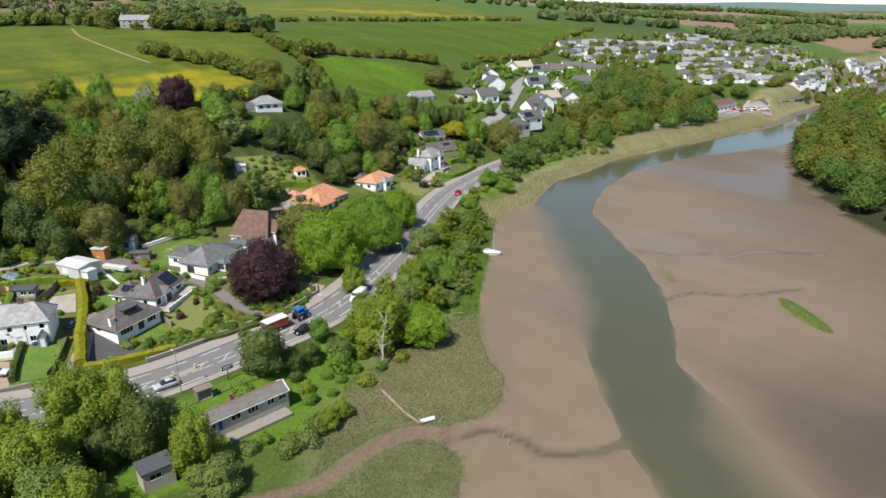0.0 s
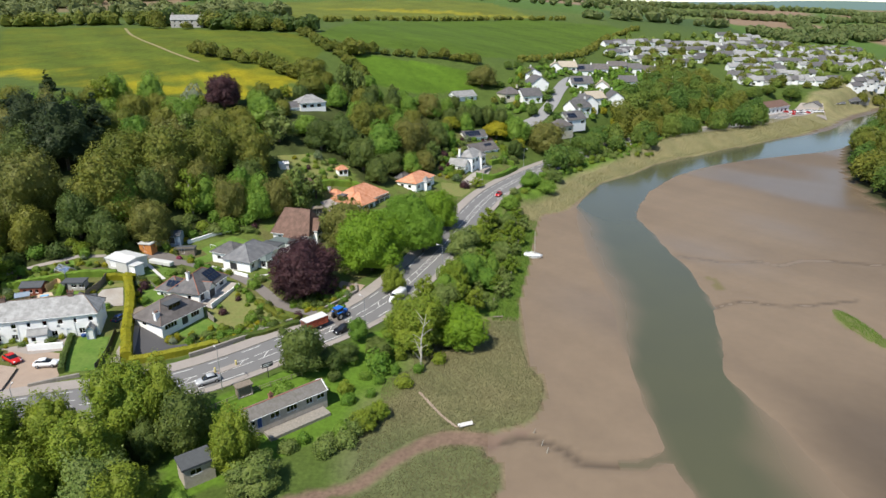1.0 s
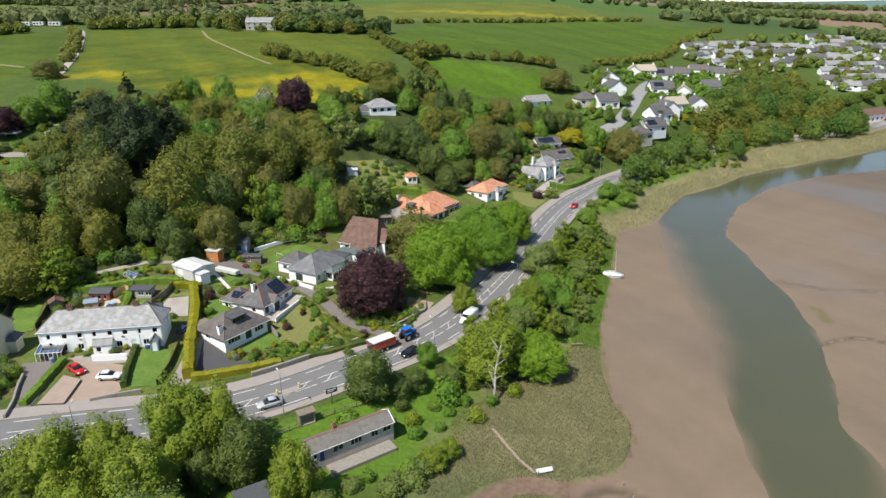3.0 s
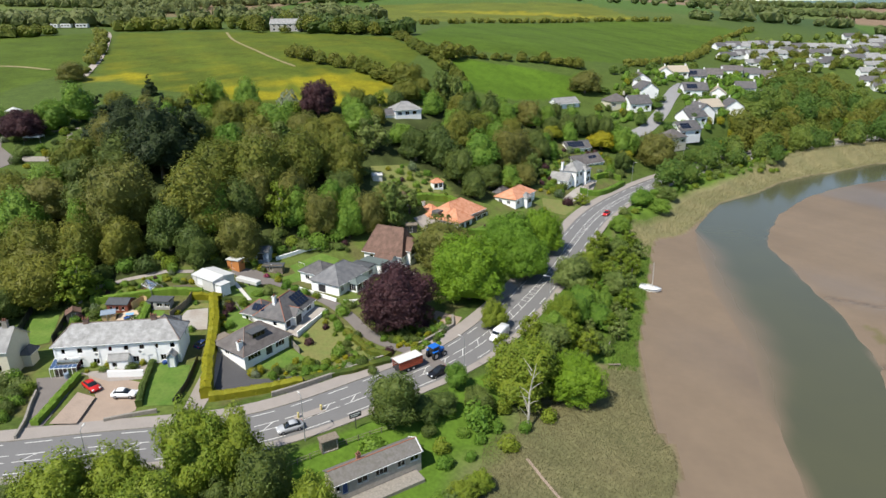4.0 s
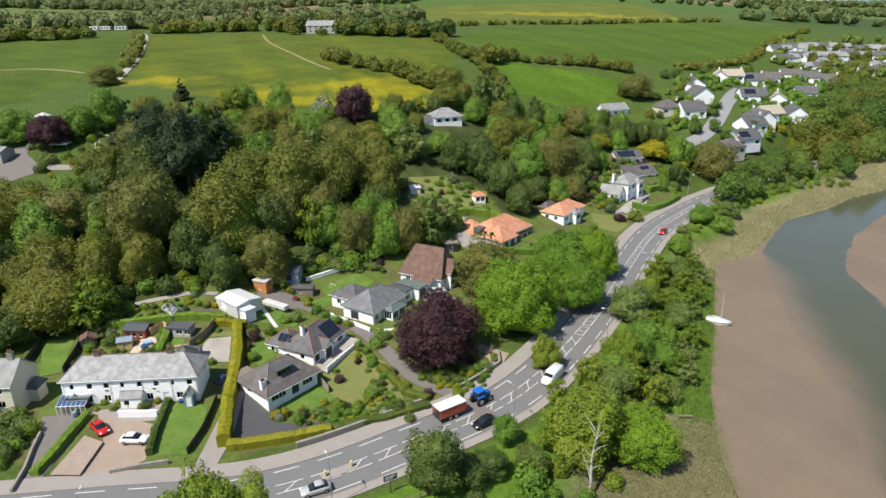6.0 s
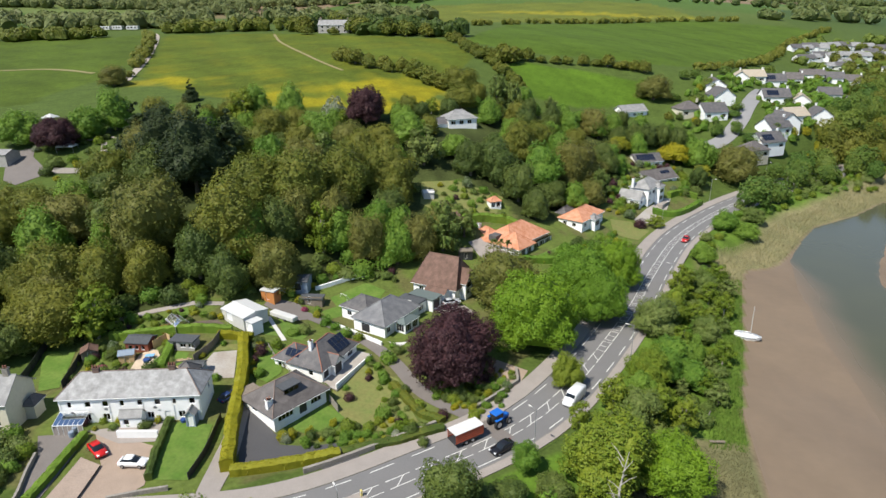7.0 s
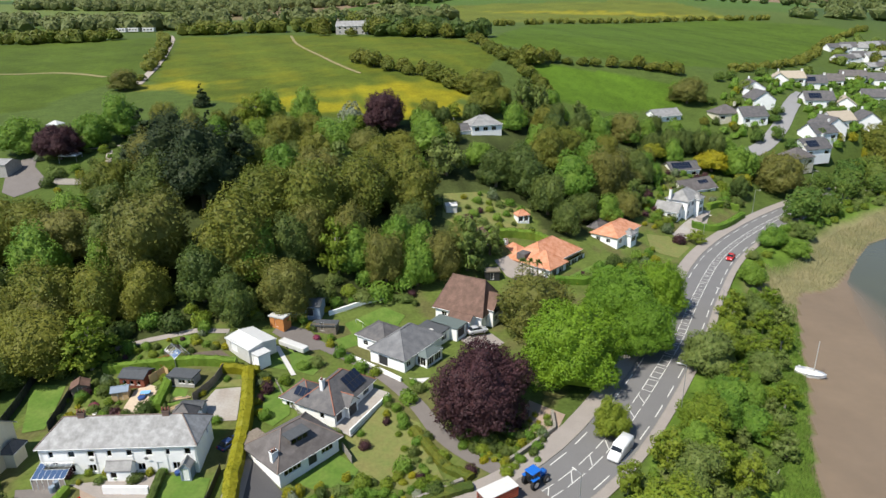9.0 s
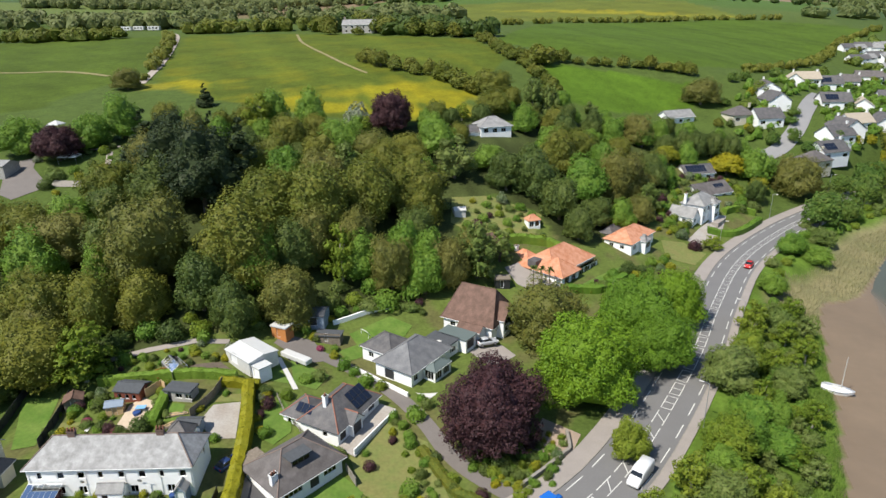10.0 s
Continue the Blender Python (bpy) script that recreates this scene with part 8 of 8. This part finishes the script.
TRAILER_RED = shade("orange-red boards", (0.55, 0.11, 0.05), 0.7, var=0.15, bump=0)
tractor()
proto_cars = []
q = random.Random(5)
for k in range(20):
    x, y = 200 + (k % 10) * 2.7 + q.uniform(-.3, .3), 430 + (k // 10) * 9 + (k % 10) * 0.8
    if k < 3:
        proto_cars.append(car("car", "parked car in the waterfront car park", x, y, 95, (WHITE, RED, SILVER)[k], gz(x, y) + 0.2))
    elif q.random() < 0.85:
        copy_thing(q.choice(proto_cars), pose(x, y, gz(x, y) + 0.2, 0, 0, 95 + q.choice((0, 180))))


# ---- street furniture ----
def street_lamp(x, y, turn, h=8.0):
    p = thing("street_lamp", "grey steel street lamp column with a short arm", "street lamp", pose(x, y, gz(x, y), 0, 0, turn), "street lamps")
    part("column", tube([(0, 0, -0.3), (0, 0, 1.2), (0, 0, 1.25), (0, 0, h)], [0.09, 0.09, 0.065, 0.045], 8), METAL_GREY, p)
    part("arm", tube([(0, 0, h - .05), (0.5, 0, h + .08), (1.0, 0, h + .1)], [.035] * 3, 6), METAL_GREY, p)
    part("lantern", loft([(0.9, .1, h + .04, h + .15, .08), (1.5, .13, h + .02, h + .17, .09), (1.6, .06, h + .06, h + .12, .05)]), SLABS, p)
    return p


for near, side in (((-48, 98), -6.4), ((-9.5, 150), -6.4), ((2, 184), -6.4), ((3, 237), 7.8), ((21, 269), 7.8), ((-24, 118), -6.4), ((-75, 89), -6.4), ((45, 302), 7.8)):
    x, y, a = on_road(near, side)
    street_lamp(x, y, a + (90 if side < 0 else -90))


def sign_board():
    s = thing("road_sign", "dark sign board on a single steel post", "sign", pose(-39.4, 100.8, gz(-39.4, 100.8), 0, 0, 40))
    part("post", tube([(0, 0, -.2), (0, 0, 2.9)], [.07, .07], 8), FRAME_DARK, s)
    b = part("board", boxes((-1.0, -.08, 2.2, 1.0, -.02, 3.1)), FRAME_DARK, s)
    part("lettering_bar", boxes((-.8, -.09, 2.75, .8, -.082, 2.9)), FRAME_WHITE, b)
    part("lettering_bar", boxes((-.8, -.09, 2.45, .4, -.082, 2.58)), FRAME_WHITE, b)


sign_board()
ISLAND_YELLOW = shade("pale yellow bollard", (0.6, 0.5, 0.18), 0.5, var=0.05, bump=0)
x, y, a = on_road((-48.5, 103), 0)
isl = thing("traffic_island", "small kerbed refuge island with two bollards", "traffic island", pose(x, y, ROAD_Z + .06, 0, 0, a))
part("kerb", boxes((-2.6, -.8, 0, 2.6, .8, .12), bevel=0.03), PAVING, isl)
for px in (-2.0, 2.0):
    b = part("bollard", boxes((px - .14, -.22, .12, px + .14, .22, 1.05), bevel=0.04), ISLAND_YELLOW, isl)
    part("bollard_face", boxes((px - .145, -.14, .6, px + .145, .14, .95)), SLABS, b)


def fence(name, label, line, h, material, gap_=2.0, rails=2, boards=False):
    f = thing(name, label, "fence")
    pts = along(line, gap_)
    for x, y, a in pts:
        z = gz(x, y)
        part("post", boxes((-.06, -.06, -.3, .06, .06, h)), material, f, m=pose(x, y, z, 0, 0, math.degrees(a)))
    for (ax, ay, a0), (bx, by, a1) in zip(pts[:-1], pts[1:]):
        za, zb = gz(ax, ay), gz(bx, by)
        if boards:
            n = Vector((-(by - ay), bx - ax, 0)).normalized() * 0.04
            vs = [(ax, ay, za), (bx, by, zb), (bx, by, zb + h), (ax, ay, za + h)]
            vs = [Vector(v) for v in vs] + [Vector(v) + n for v in vs]
            hang("panel", mesh_of("panel", vs, [(0, 1, 2, 3), (7, 6, 5, 4), (0, 4, 5, 1), (1, 5, 6, 2), (2, 6, 7, 3), (3, 7, 4, 0)], material), f)
        else:
            for k in range(rails):
                zz = h * (k + 1) / (rails + 0.2)
                part("rail", tube([(ax, ay, za + zz), (bx, by, zb + zz)], [.045, .045], 5), material, f)


fence("fence", "dark boarded garden fence", [(-108.3, 117), (-114.2, 129.5)], 1.7, FRAME_DARK, 1.8, boards=True)
fence("fence", "dark boarded garden fence", [(-117.5, 116.5), (-122.6, 128.2)], 1.7, FRAME_DARK, 1.8, boards=True)
fence("fence", "weathered close-boarded fence between gardens", [(-88.4, 127.4), (-87.6, 132), (-88.6, 137)], 1.7, WOOD, 1.8, boards=True)
fence("fence", "old post and rail fence above the riverside bungalow", [(-46.9, 90.1), (-42, 95), (-37, 99.6), (-33, 103)], 1.0, WOOD, 2.0)
fence("fence", "dark fence along the concrete track", [(-75.8, 116), (-73.5, 108), (-72, 101)], 1.3, FRAME_DARK, 1.8, boards=True)
fence("fence", "grey boarded fence beside the dormer bungalow", [(-61, 126), (-58.2, 123.6)], 1.5, STONE, 1.6, boards=True)


fence("fence", "pale new timber screen round a back yard", [(-99.4, 130.4), (-98.2, 133), (-95.9, 131.8)], 1.8, TIMBER_PALE, 1.4, boards=True)
fence("fence", "pale picket fence curving round the bungalow", [(-78.5, 136.9), (-75.3, 133.6), (-71.4, 131), (-68, 129.2)], 0.9, STONE, 1.6)


def wall_line(name, label, line, h, w, material):
    pts = [(x, y) for x, y, a in along(line, 1.0)] + [line[-1]]
    l, r = offset_line(pts, w / 2), offset_line(pts, -w / 2)
    vs, fs = [], []
    for (ax, ay), (bx, by) in zip(l, r):
        z = gz((ax + bx) / 2, (ay + by) / 2)
        vs += [(ax, ay, z - .5), (ax, ay, z + h), (bx, by, z + h), (bx, by, z - .5)]
    for k in range(len(l) - 1):
        for j in range(3):
            fs.append((4 * k + j, 4 * k + j + 1, 4 * k + 5 + j, 4 * k + 4 + j))
    n = 4 * (len(l) - 1)
    fs += [(3, 2, 1, 0), (n, n + 1, n + 2, n + 3)]
    return tagged(new(name, mesh_of(name, vs, fs, material)), label, "wall", "", "structure")


wall_line("wall", "low stone wall at the back of the pavement", offset_line([p for p in ROAD if -52 < p[0] < -34 and p[1] < 130], 8.5), 0.9, 0.5, STONE)
wall_line("wall", "low stone garden wall below the copper beech", [(-36, 128), (-33, 133), (-30, 138.5), (-31, 143)], 0.8, 0.45, STONE)
wall_line("wall", "white garden wall below the wood", [(-80.7, 162.8), (-75.6, 168.7), (-71.8, 172.1)], 0.9, 0.4, WHITE_WALL)
wall_line("wall", "white rendered garage wall by the parking yard", [(-88.6, 107.4), (-82.6, 109.2)], 1.3, 0.4, WHITE_WALL)
wall_line("wall", "low stone wall beside the yard", [(-80.5, 95.4), (-77, 97.6), (-73.6, 99.4)], 0.7, 0.4, STONE)
wall_line("wall", "grey garden wall beside the drive", [(-91, 88.8), (-93, 93), (-95.6, 97), (-97.5, 100.6)], 0.8, 0.35, STONE)
wall_line("wall", "white wall beside the broad bungalow", [(-58, 144.6), (-64, 147.2), (-70, 150)], 0.9, 0.3, WHITE_WALL)


# ---- garden and river clutter ----
def boat(x, y, turn, tilt):
    b = thing("sailing_boat", "small white sailing boat with bare mast on the mud", "boat", pose(x, y, 0.25, tilt, 0, turn))
    part("hull", loft([(-2.6, .6, .0, .75, .7), (-1.6, .85, -.25, .75, .95), (0, .95, -.35, .8, 1.05), (1.6, .6, -.2, .9, .75), (2.7, .06, .3, 1.0, .1)]), FRAME_WHITE, b, "", True)
    part("stripe", loft([(-2.55, .74, .55, .66, .74), (0, 1.07, .58, .7, 1.07), (1.7, .76, .68, .8, .76)]), BLUE_GREY, b)
    part("cabin", loft([(-.9, .5, .75, 1.15, .42), (1.2, .4, .8, 1.1, .3)]), SLABS, b)
    part("mast", tube([(.5, 0, .8), (.5, 0, 8.0)], [.09, .06], 6), SLABS, b)
    part("boom", tube([(.5, 0, 1.6), (-2.2, 0, 1.5)], [.045, .04], 6), METAL_GREY, b)


boat(14.2, 172.2, -18, 10)
PLANK_Z = 0.75
j = thing("landing_stage", "short weathered plank landing at the creek", "jetty", pose(-4.9, 91.6, PLANK_Z, 0, 0, 24))
for k in range(9):
    part("plank", boxes((k * .3, -.5, -.05, k * .3 + .27, .5, 0)), SLABS, j)
for px in (0.1, 2.5):
    for py in (-.45, .45):
        part("post", tube([(px, py, -1.1), (px, py, .3)], [.07, .06], 6), WOOD, j)
p = thing("path", "narrow trodden path through the reeds", "path", kind="structure")
hang("tread", mesh_of("tread", *ribbon_verts(smooth_line([(-5.1, 91.6), (-8, 95), (-12.2, 101.5)]), -.25, .25, None, .08), SAND), p)
for x, y, turn in ((7.6, 91.2, 10), (8.6, 88.2, 60), (9.2, 86.2, 100)):
    p = thing("mooring_post", "old grey timber stake leaning in the mud", "post", pose(x, y, -0.1, 12, 4, turn), "mooring stakes")
    part("stake", tube([(0, 0, -.4), (0.03, 0, .7), (0.05, 0.02, 1.1)], [.09, .075, .05], 6), BARK_PALE, p)
p = thing("marker_post", "pale leaning driftwood post by the shore", "post", pose(1.8, 137.5, gz(1.8, 137.5), 8, 6, 0))
part("post", tube([(0, 0, -.4), (0, 0, 2.0), (0.1, 0.05, 3.0)], [.16, .12, .06], 7), BARK_PALE, p)
p = thing("bench", "old wooden bench above the shore", "bench", pose(3.0, 132.5, gz(3, 132.5), 0, 0, 12))
part("seat", boxes((-1.2, -.25, .4, 1.2, .25, .48)), WOOD, p)
for px in (-1, 1):
    part("leg", boxes((px - .08, -.2, -.2, px + .08, .2, .4)), WOOD, p)
p = thing("trailer", "long low white covered trailer beside the lane", "trailer", pose(-81.6, 149, gz(-81.6, 149), 0, 0, -18))
part("body", boxes((-3.4, -.8, .35, 3.4, .8, 1.35), bevel=.12), SHEET_WHITE, p)
for px in (-1, 1):
    part("wheel", tube([(px, -.85, .3), (px, -.6, .3)], [.3, .3], 12), TYRE, p)
for x, y, turn, big in ((-394, 470, 5, 2.2), (-384, 472, 0, 2.0), (-366, 466, 12, 2.2)):
    p = thing("caravan", "white static caravan at the field edge", "caravan", pose(x, y, gz(x, y), 0, 0, turn))
    part("body", boxes((-4.5, -1.5, .5, 4.5, 1.5, 3.2), bevel=.15), SHEET_WHITE, p)
    for k in range(3):
        part("pane", boxes((-3.5 + 2.6 * k, -1.53, 1.5, -2 + 2.6 * k, -1.5, 2.5)), PANE, p)
    part("wheel", tube([(0, -1.5, .35), (0, -1.2, .35)], [.36, .36], 10), TYRE, p)
tent = thing("tent", "white pointed garden marquee", "tent", pose(-176, 196, gz(-176, 196), 0, 0, 20))
hang("canopy", mesh_of("canopy", [(-2.5, -2, 1.8), (2.5, -2, 1.8), (2.5, 2, 1.8), (-2.5, 2, 1.8), (0, 0, 3.2), (-2.5, -2, 1.6), (2.5, -2, 1.6), (2.5, 2, 1.6), (-2.5, 2, 1.6)],
     [(0, 1, 4), (1, 2, 4), (2, 3, 4), (3, 0, 4), (0, 5, 6, 1), (1, 6, 7, 2), (2, 7, 8, 3), (3, 8, 5, 0)], SHEET_WHITE), tent)
for px in (-2.4, 2.4):
    for py in (-1.9, 1.9):
        part("pole", tube([(px, py, -.3), (px, py, 1.8)], [.04, .04], 6), METAL_GREY, tent)


def palm(x, y, h, seed):
    t = thing("palm_tree", "slim cabbage palm with a tuft of long leaves", "palm", pose(x, y, gz(x, y), 0, 0, seed * 50))
    part("trunk", tube([(0, 0, -.3), (.05, 0, h * .5), (0, .05, h)], [.16, .12, .1], 7), BARK, t)
    r = random.Random(seed)
    vs, fs = [], []
    for k in range(46):
        a, e = r.uniform(0, 6.28), r.uniform(-.5, 1.3)
        d = Vector((math.cos(a) * math.cos(e), math.sin(a) * math.cos(e), math.sin(e)))
        s = d.orthogonal().normalized() * .07
        o, n = Vector((0, 0, h)), len(vs)
        mid, tip = o + d * .7, o + d * 1.25 - Vector((0, 0, .35))
        vs += [o - s, o + s, mid + s * 1.4, mid - s * 1.4, tip]
        fs += [(n, n + 1, n + 2, n + 3), (n + 3, n + 2, n + 4)]
    hang("crown", mesh_of("crown", vs, fs, LEAF_DARK), t)


palm(-44.3, 192.6, 4.6, 1)
palm(-42.4, 191.8, 5.2, 2)
palm(-40.6, 192.6, 4.8, 3)
g = thing("football_goal", "small white garden football goal", "goal", pose(-73.4, 162, gz(-73.4, 162), 0, 0, -30))
part("frame", tube([(-1.2, 0, 0), (-1.2, 0, 1.3), (1.2, 0, 1.3), (1.2, 0, 0)], [.05] * 4, 6), FRAME_WHITE, g)
part("back_stay", tube([(-1.2, 0, 1.3), (-1.2, .9, 0), (1.2, .9, 0), (1.2, 0, 1.3)], [.03] * 4, 6), FRAME_WHITE, g)
for k, (x, y, w, h, m, label) in enumerate(((-98.1, 126.6, 1.2, .5, DOOR_BLUE, "blue plastic paddling pool in a back yard"), (-72.3, 133.6, .8, 1.1, LAWN, "dark green water butt beside the bungalow"),
                                           (-81, 113.4, .9, .5, DOOR_BLUE, "blue tarpaulin bundle on the lawn edge"), (-95.6, 105.6, .8, .9, BLUE_GREY, "grey-green garden storage tub"))):
    o = thing("tub" if k else "paddling_pool", label, "container", pose(x, y, gz(x, y) + .1))
    part("body", tube([(0, 0, 0), (0, 0, h * .8), (0, 0, h)], [w * .5, w * .55, w * .5], 12), m, o)


tent = thing("tent", "small white garden gazebo among shrubs", "tent", pose(-202, 217.5, gz(-202, 217.5), 0, 0, 10))
hang("canopy", mesh_of("canopy", [(-2, -2, 2), (2, -2, 2), (2, 2, 2), (-2, 2, 2), (0, 0, 3.2), (-2, -2, 1.8), (2, -2, 1.8), (2, 2, 1.8), (-2, 2, 1.8)],
     [(0, 1, 4), (1, 2, 4), (2, 3, 4), (3, 0, 4), (0, 5, 6, 1), (1, 6, 7, 2), (2, 7, 8, 3), (3, 8, 5, 0)], SHEET_WHITE), tent)
for px in (-1.9, 1.9):
    for py in (-1.9, 1.9):
        part("pole", tube([(px, py, -.3), (px, py, 2)], [.04, .04], 6), METAL_GREY, tent)
t = thing("garden_table", "blue-topped garden table in the sandy yard", "table", pose(-97.9, 127.4, gz(-97.9, 127.4) + .1, 0, 0, 20))
part("tabletop", boxes((-.8, -.5, .7, .8, .5, .76)), shade("pale blue cloth", (0.2, 0.42, 0.68), 0.8, var=0.1, bump=0), t)
for px in (-.7, .7):
    for py in (-.4, .4):
        part("leg", boxes((px - .04, py - .04, 0, px + .04, py + .04, .7)), WOOD, t)
q = random.Random(5)
for n_, (x, y, turn) in enumerate(((-91.2, 127.6, 30), (-90.4, 125.6, 70))):
    t = thing("timber_pile", "heap of weathered planks on the grass", "timber pile", pose(x, y, gz(x, y) + .08, 0, 0, turn))
    for k in range(7):
        part("plank", boxes((-1.6, -.1, 0, 1.6, .1, .06)), TIMBER_PALE if k % 2 else WOOD, t, m=pose(q.uniform(-.3, .3), (k % 4) * .3 - .45, .07 * (k // 4), 0, 0, q.uniform(-9, 9)))
t = thing("oil_tank", "green plastic oil tank beside the bungalow", "tank", pose(-68.7, 131.6, gz(-68.7, 131.6), 0, 0, 10))
part("body", boxes((-.6, -.35, .2, .6, .35, 1.2), bevel=.12), shade("green plastic", (0.02, 0.09, 0.045), 0.5, var=0.1, bump=0), t)
part("plinth", boxes((-.65, -.4, -.2, .65, .4, .2)), STONE, t)
t = thing("leaning_tree", "pale half-bare tree leaning over the reeds", "tree", pose(-12.6, 108.6, gz(-12.6, 108.6), 0, 0, 0))
part("trunk", tube([(0, 0, -.4), (.1, 1.2, 2.4), (.0, 2.6, 5.2), (.5, 3.8, 8.0), (.9, 4.4, 10.2)], [.24, .2, .15, .1, .04], 7), BARK_PALE, t)
for k in range(11):
    u = .18 + .07 * k
    o = Vector((.3 * u, 4.4 * u, 10.2 * u))
    d = Vector((q.uniform(-1, 1), q.uniform(-.6, .8), q.uniform(.3, 1))).normalized() * q.uniform(1.5, 3.4)
    part("limb", tube([o, o + d * .5 + Vector((0, 0, .2)), o + d], [.09, .06, .02], 5), BARK_PALE, t)


# ---- reeds ----
def reed_bed(name, label, area_test, spacing, h, material, box, seed, cap=60000):
    """Upright reed blades in tufts, too many to count, in one mesh."""
    q = np.random.default_rng(seed)
    n = int((box[1] - box[0]) * (box[3] - box[2]) / spacing ** 2)
    x, y = q.uniform(box[0], box[1], n), q.uniform(box[2], box[3], n)
    keep = area_test(x, y)
    x, y = x[keep][:cap], y[keep][:cap]
    z = ground(x, y)
    a = q.uniform(0, 2 * math.pi, len(x))
    s = 0.05 * q.uniform(0.6, 1.5, len(x))
    hh = h * q.uniform(0.5, 1.15, len(x))
    lean = q.normal(0, 0.28, (2, len(x))) * hh
    dx, dy = np.cos(a) * s, np.sin(a) * s
    tri = np.stack([np.stack([x - dx, y - dy, z - .05], -1), np.stack([x + dx, y + dy, z - .05], -1), np.stack([x + lean[0], y + lean[1], z + hh], -1)], 1).reshape(-1, 3)
    me = mesh_of(name, tri, np.arange(len(tri)).reshape(-1, 3).tolist(), material)
    return tagged(new(name, me), label, "reeds", "", "stuff")


REED = shade("reed blades", (0.24, 0.2, 0.105), 0.85, other=(0.14, 0.155, 0.065), var=0.15, size=14, fine=8, bump=0, per_island=0.15, leafy=0.3)
GRASS_BLADE = shade("rank grass", (0.1, 0.2, 0.02), 0.8, other=(0.16, 0.22, 0.04), var=0.3, size=5, fine=8, bump=0, per_island=0.3, leafy=0.25)


REED_PALE = shade("pale dry reeds", (0.36, 0.32, 0.175), 0.85, other=(0.24, 0.24, 0.1), var=0.15, size=14, fine=8, bump=0, per_island=0.15, leafy=0.3)


def reed_near(x, y):
    ss = line_dist(x, y, SHORE)[1]
    return (ss > 0.2) & (ss < 22 + 2 * np.sin(x / 3.1) + 1.5 * np.sin(y / 2.3)) & (line_dist(x, y, CREEK)[0] > 1.8) & (x > -44)


def reed_far(x, y):
    ss = line_dist(x, y, SHORE)[1]
    return (ss > 0.1) & (ss < 11 + 15 * sstep(290, 370, y) + 2 * np.sin(x / 9)) & (y > 205)


def islet(x, y):
    return np.exp(-(((x - 82.4) / 2.5 + (y - 132) / 30) ** 2 + ((y - 132) / 9.5) ** 2) ** 2) > 0.4


def shore_grass(x, y):
    ss = line_dist(x, y, SHORE)[1]
    return (ss > 0.1) & (ss < 6)


reed_bed("reed_bed", "greenish-brown tidal reed bed beside the creek", reed_near, 0.16, 0.28, REED, (-44, 13, 62, 131), 51, 100000)
reed_bed("islet_grass", "green grassy islet on the mud flat", islet, 0.16, 0.4, GRASS_BLADE, (76, 91, 118, 146), 54, 12000)
reed_bed("reed_bed", "tan reed fringe along the bend of the river", reed_far, 0.42, 1.2, REED_PALE, (12, 215, 198, 410), 52, 46000)
reed_bed("shore_grass", "rank bright green grass along the shore", shore_grass, 0.22, 0.7, GRASS_BLADE, (0, 22, 131, 205), 53, 30000)

# models that were never planted are taken away
for options in KINDS.values():
    for ob, h0, r0 in options:
        if ob.name not in used:
            for o in (*ob.children_recursive, ob):
                bpy.data.objects.remove(o)
for ob in HOUSE_KINDS:
    if ob.name not in used:
        for o in (*ob.children_recursive, ob):
            bpy.data.objects.remove(o)
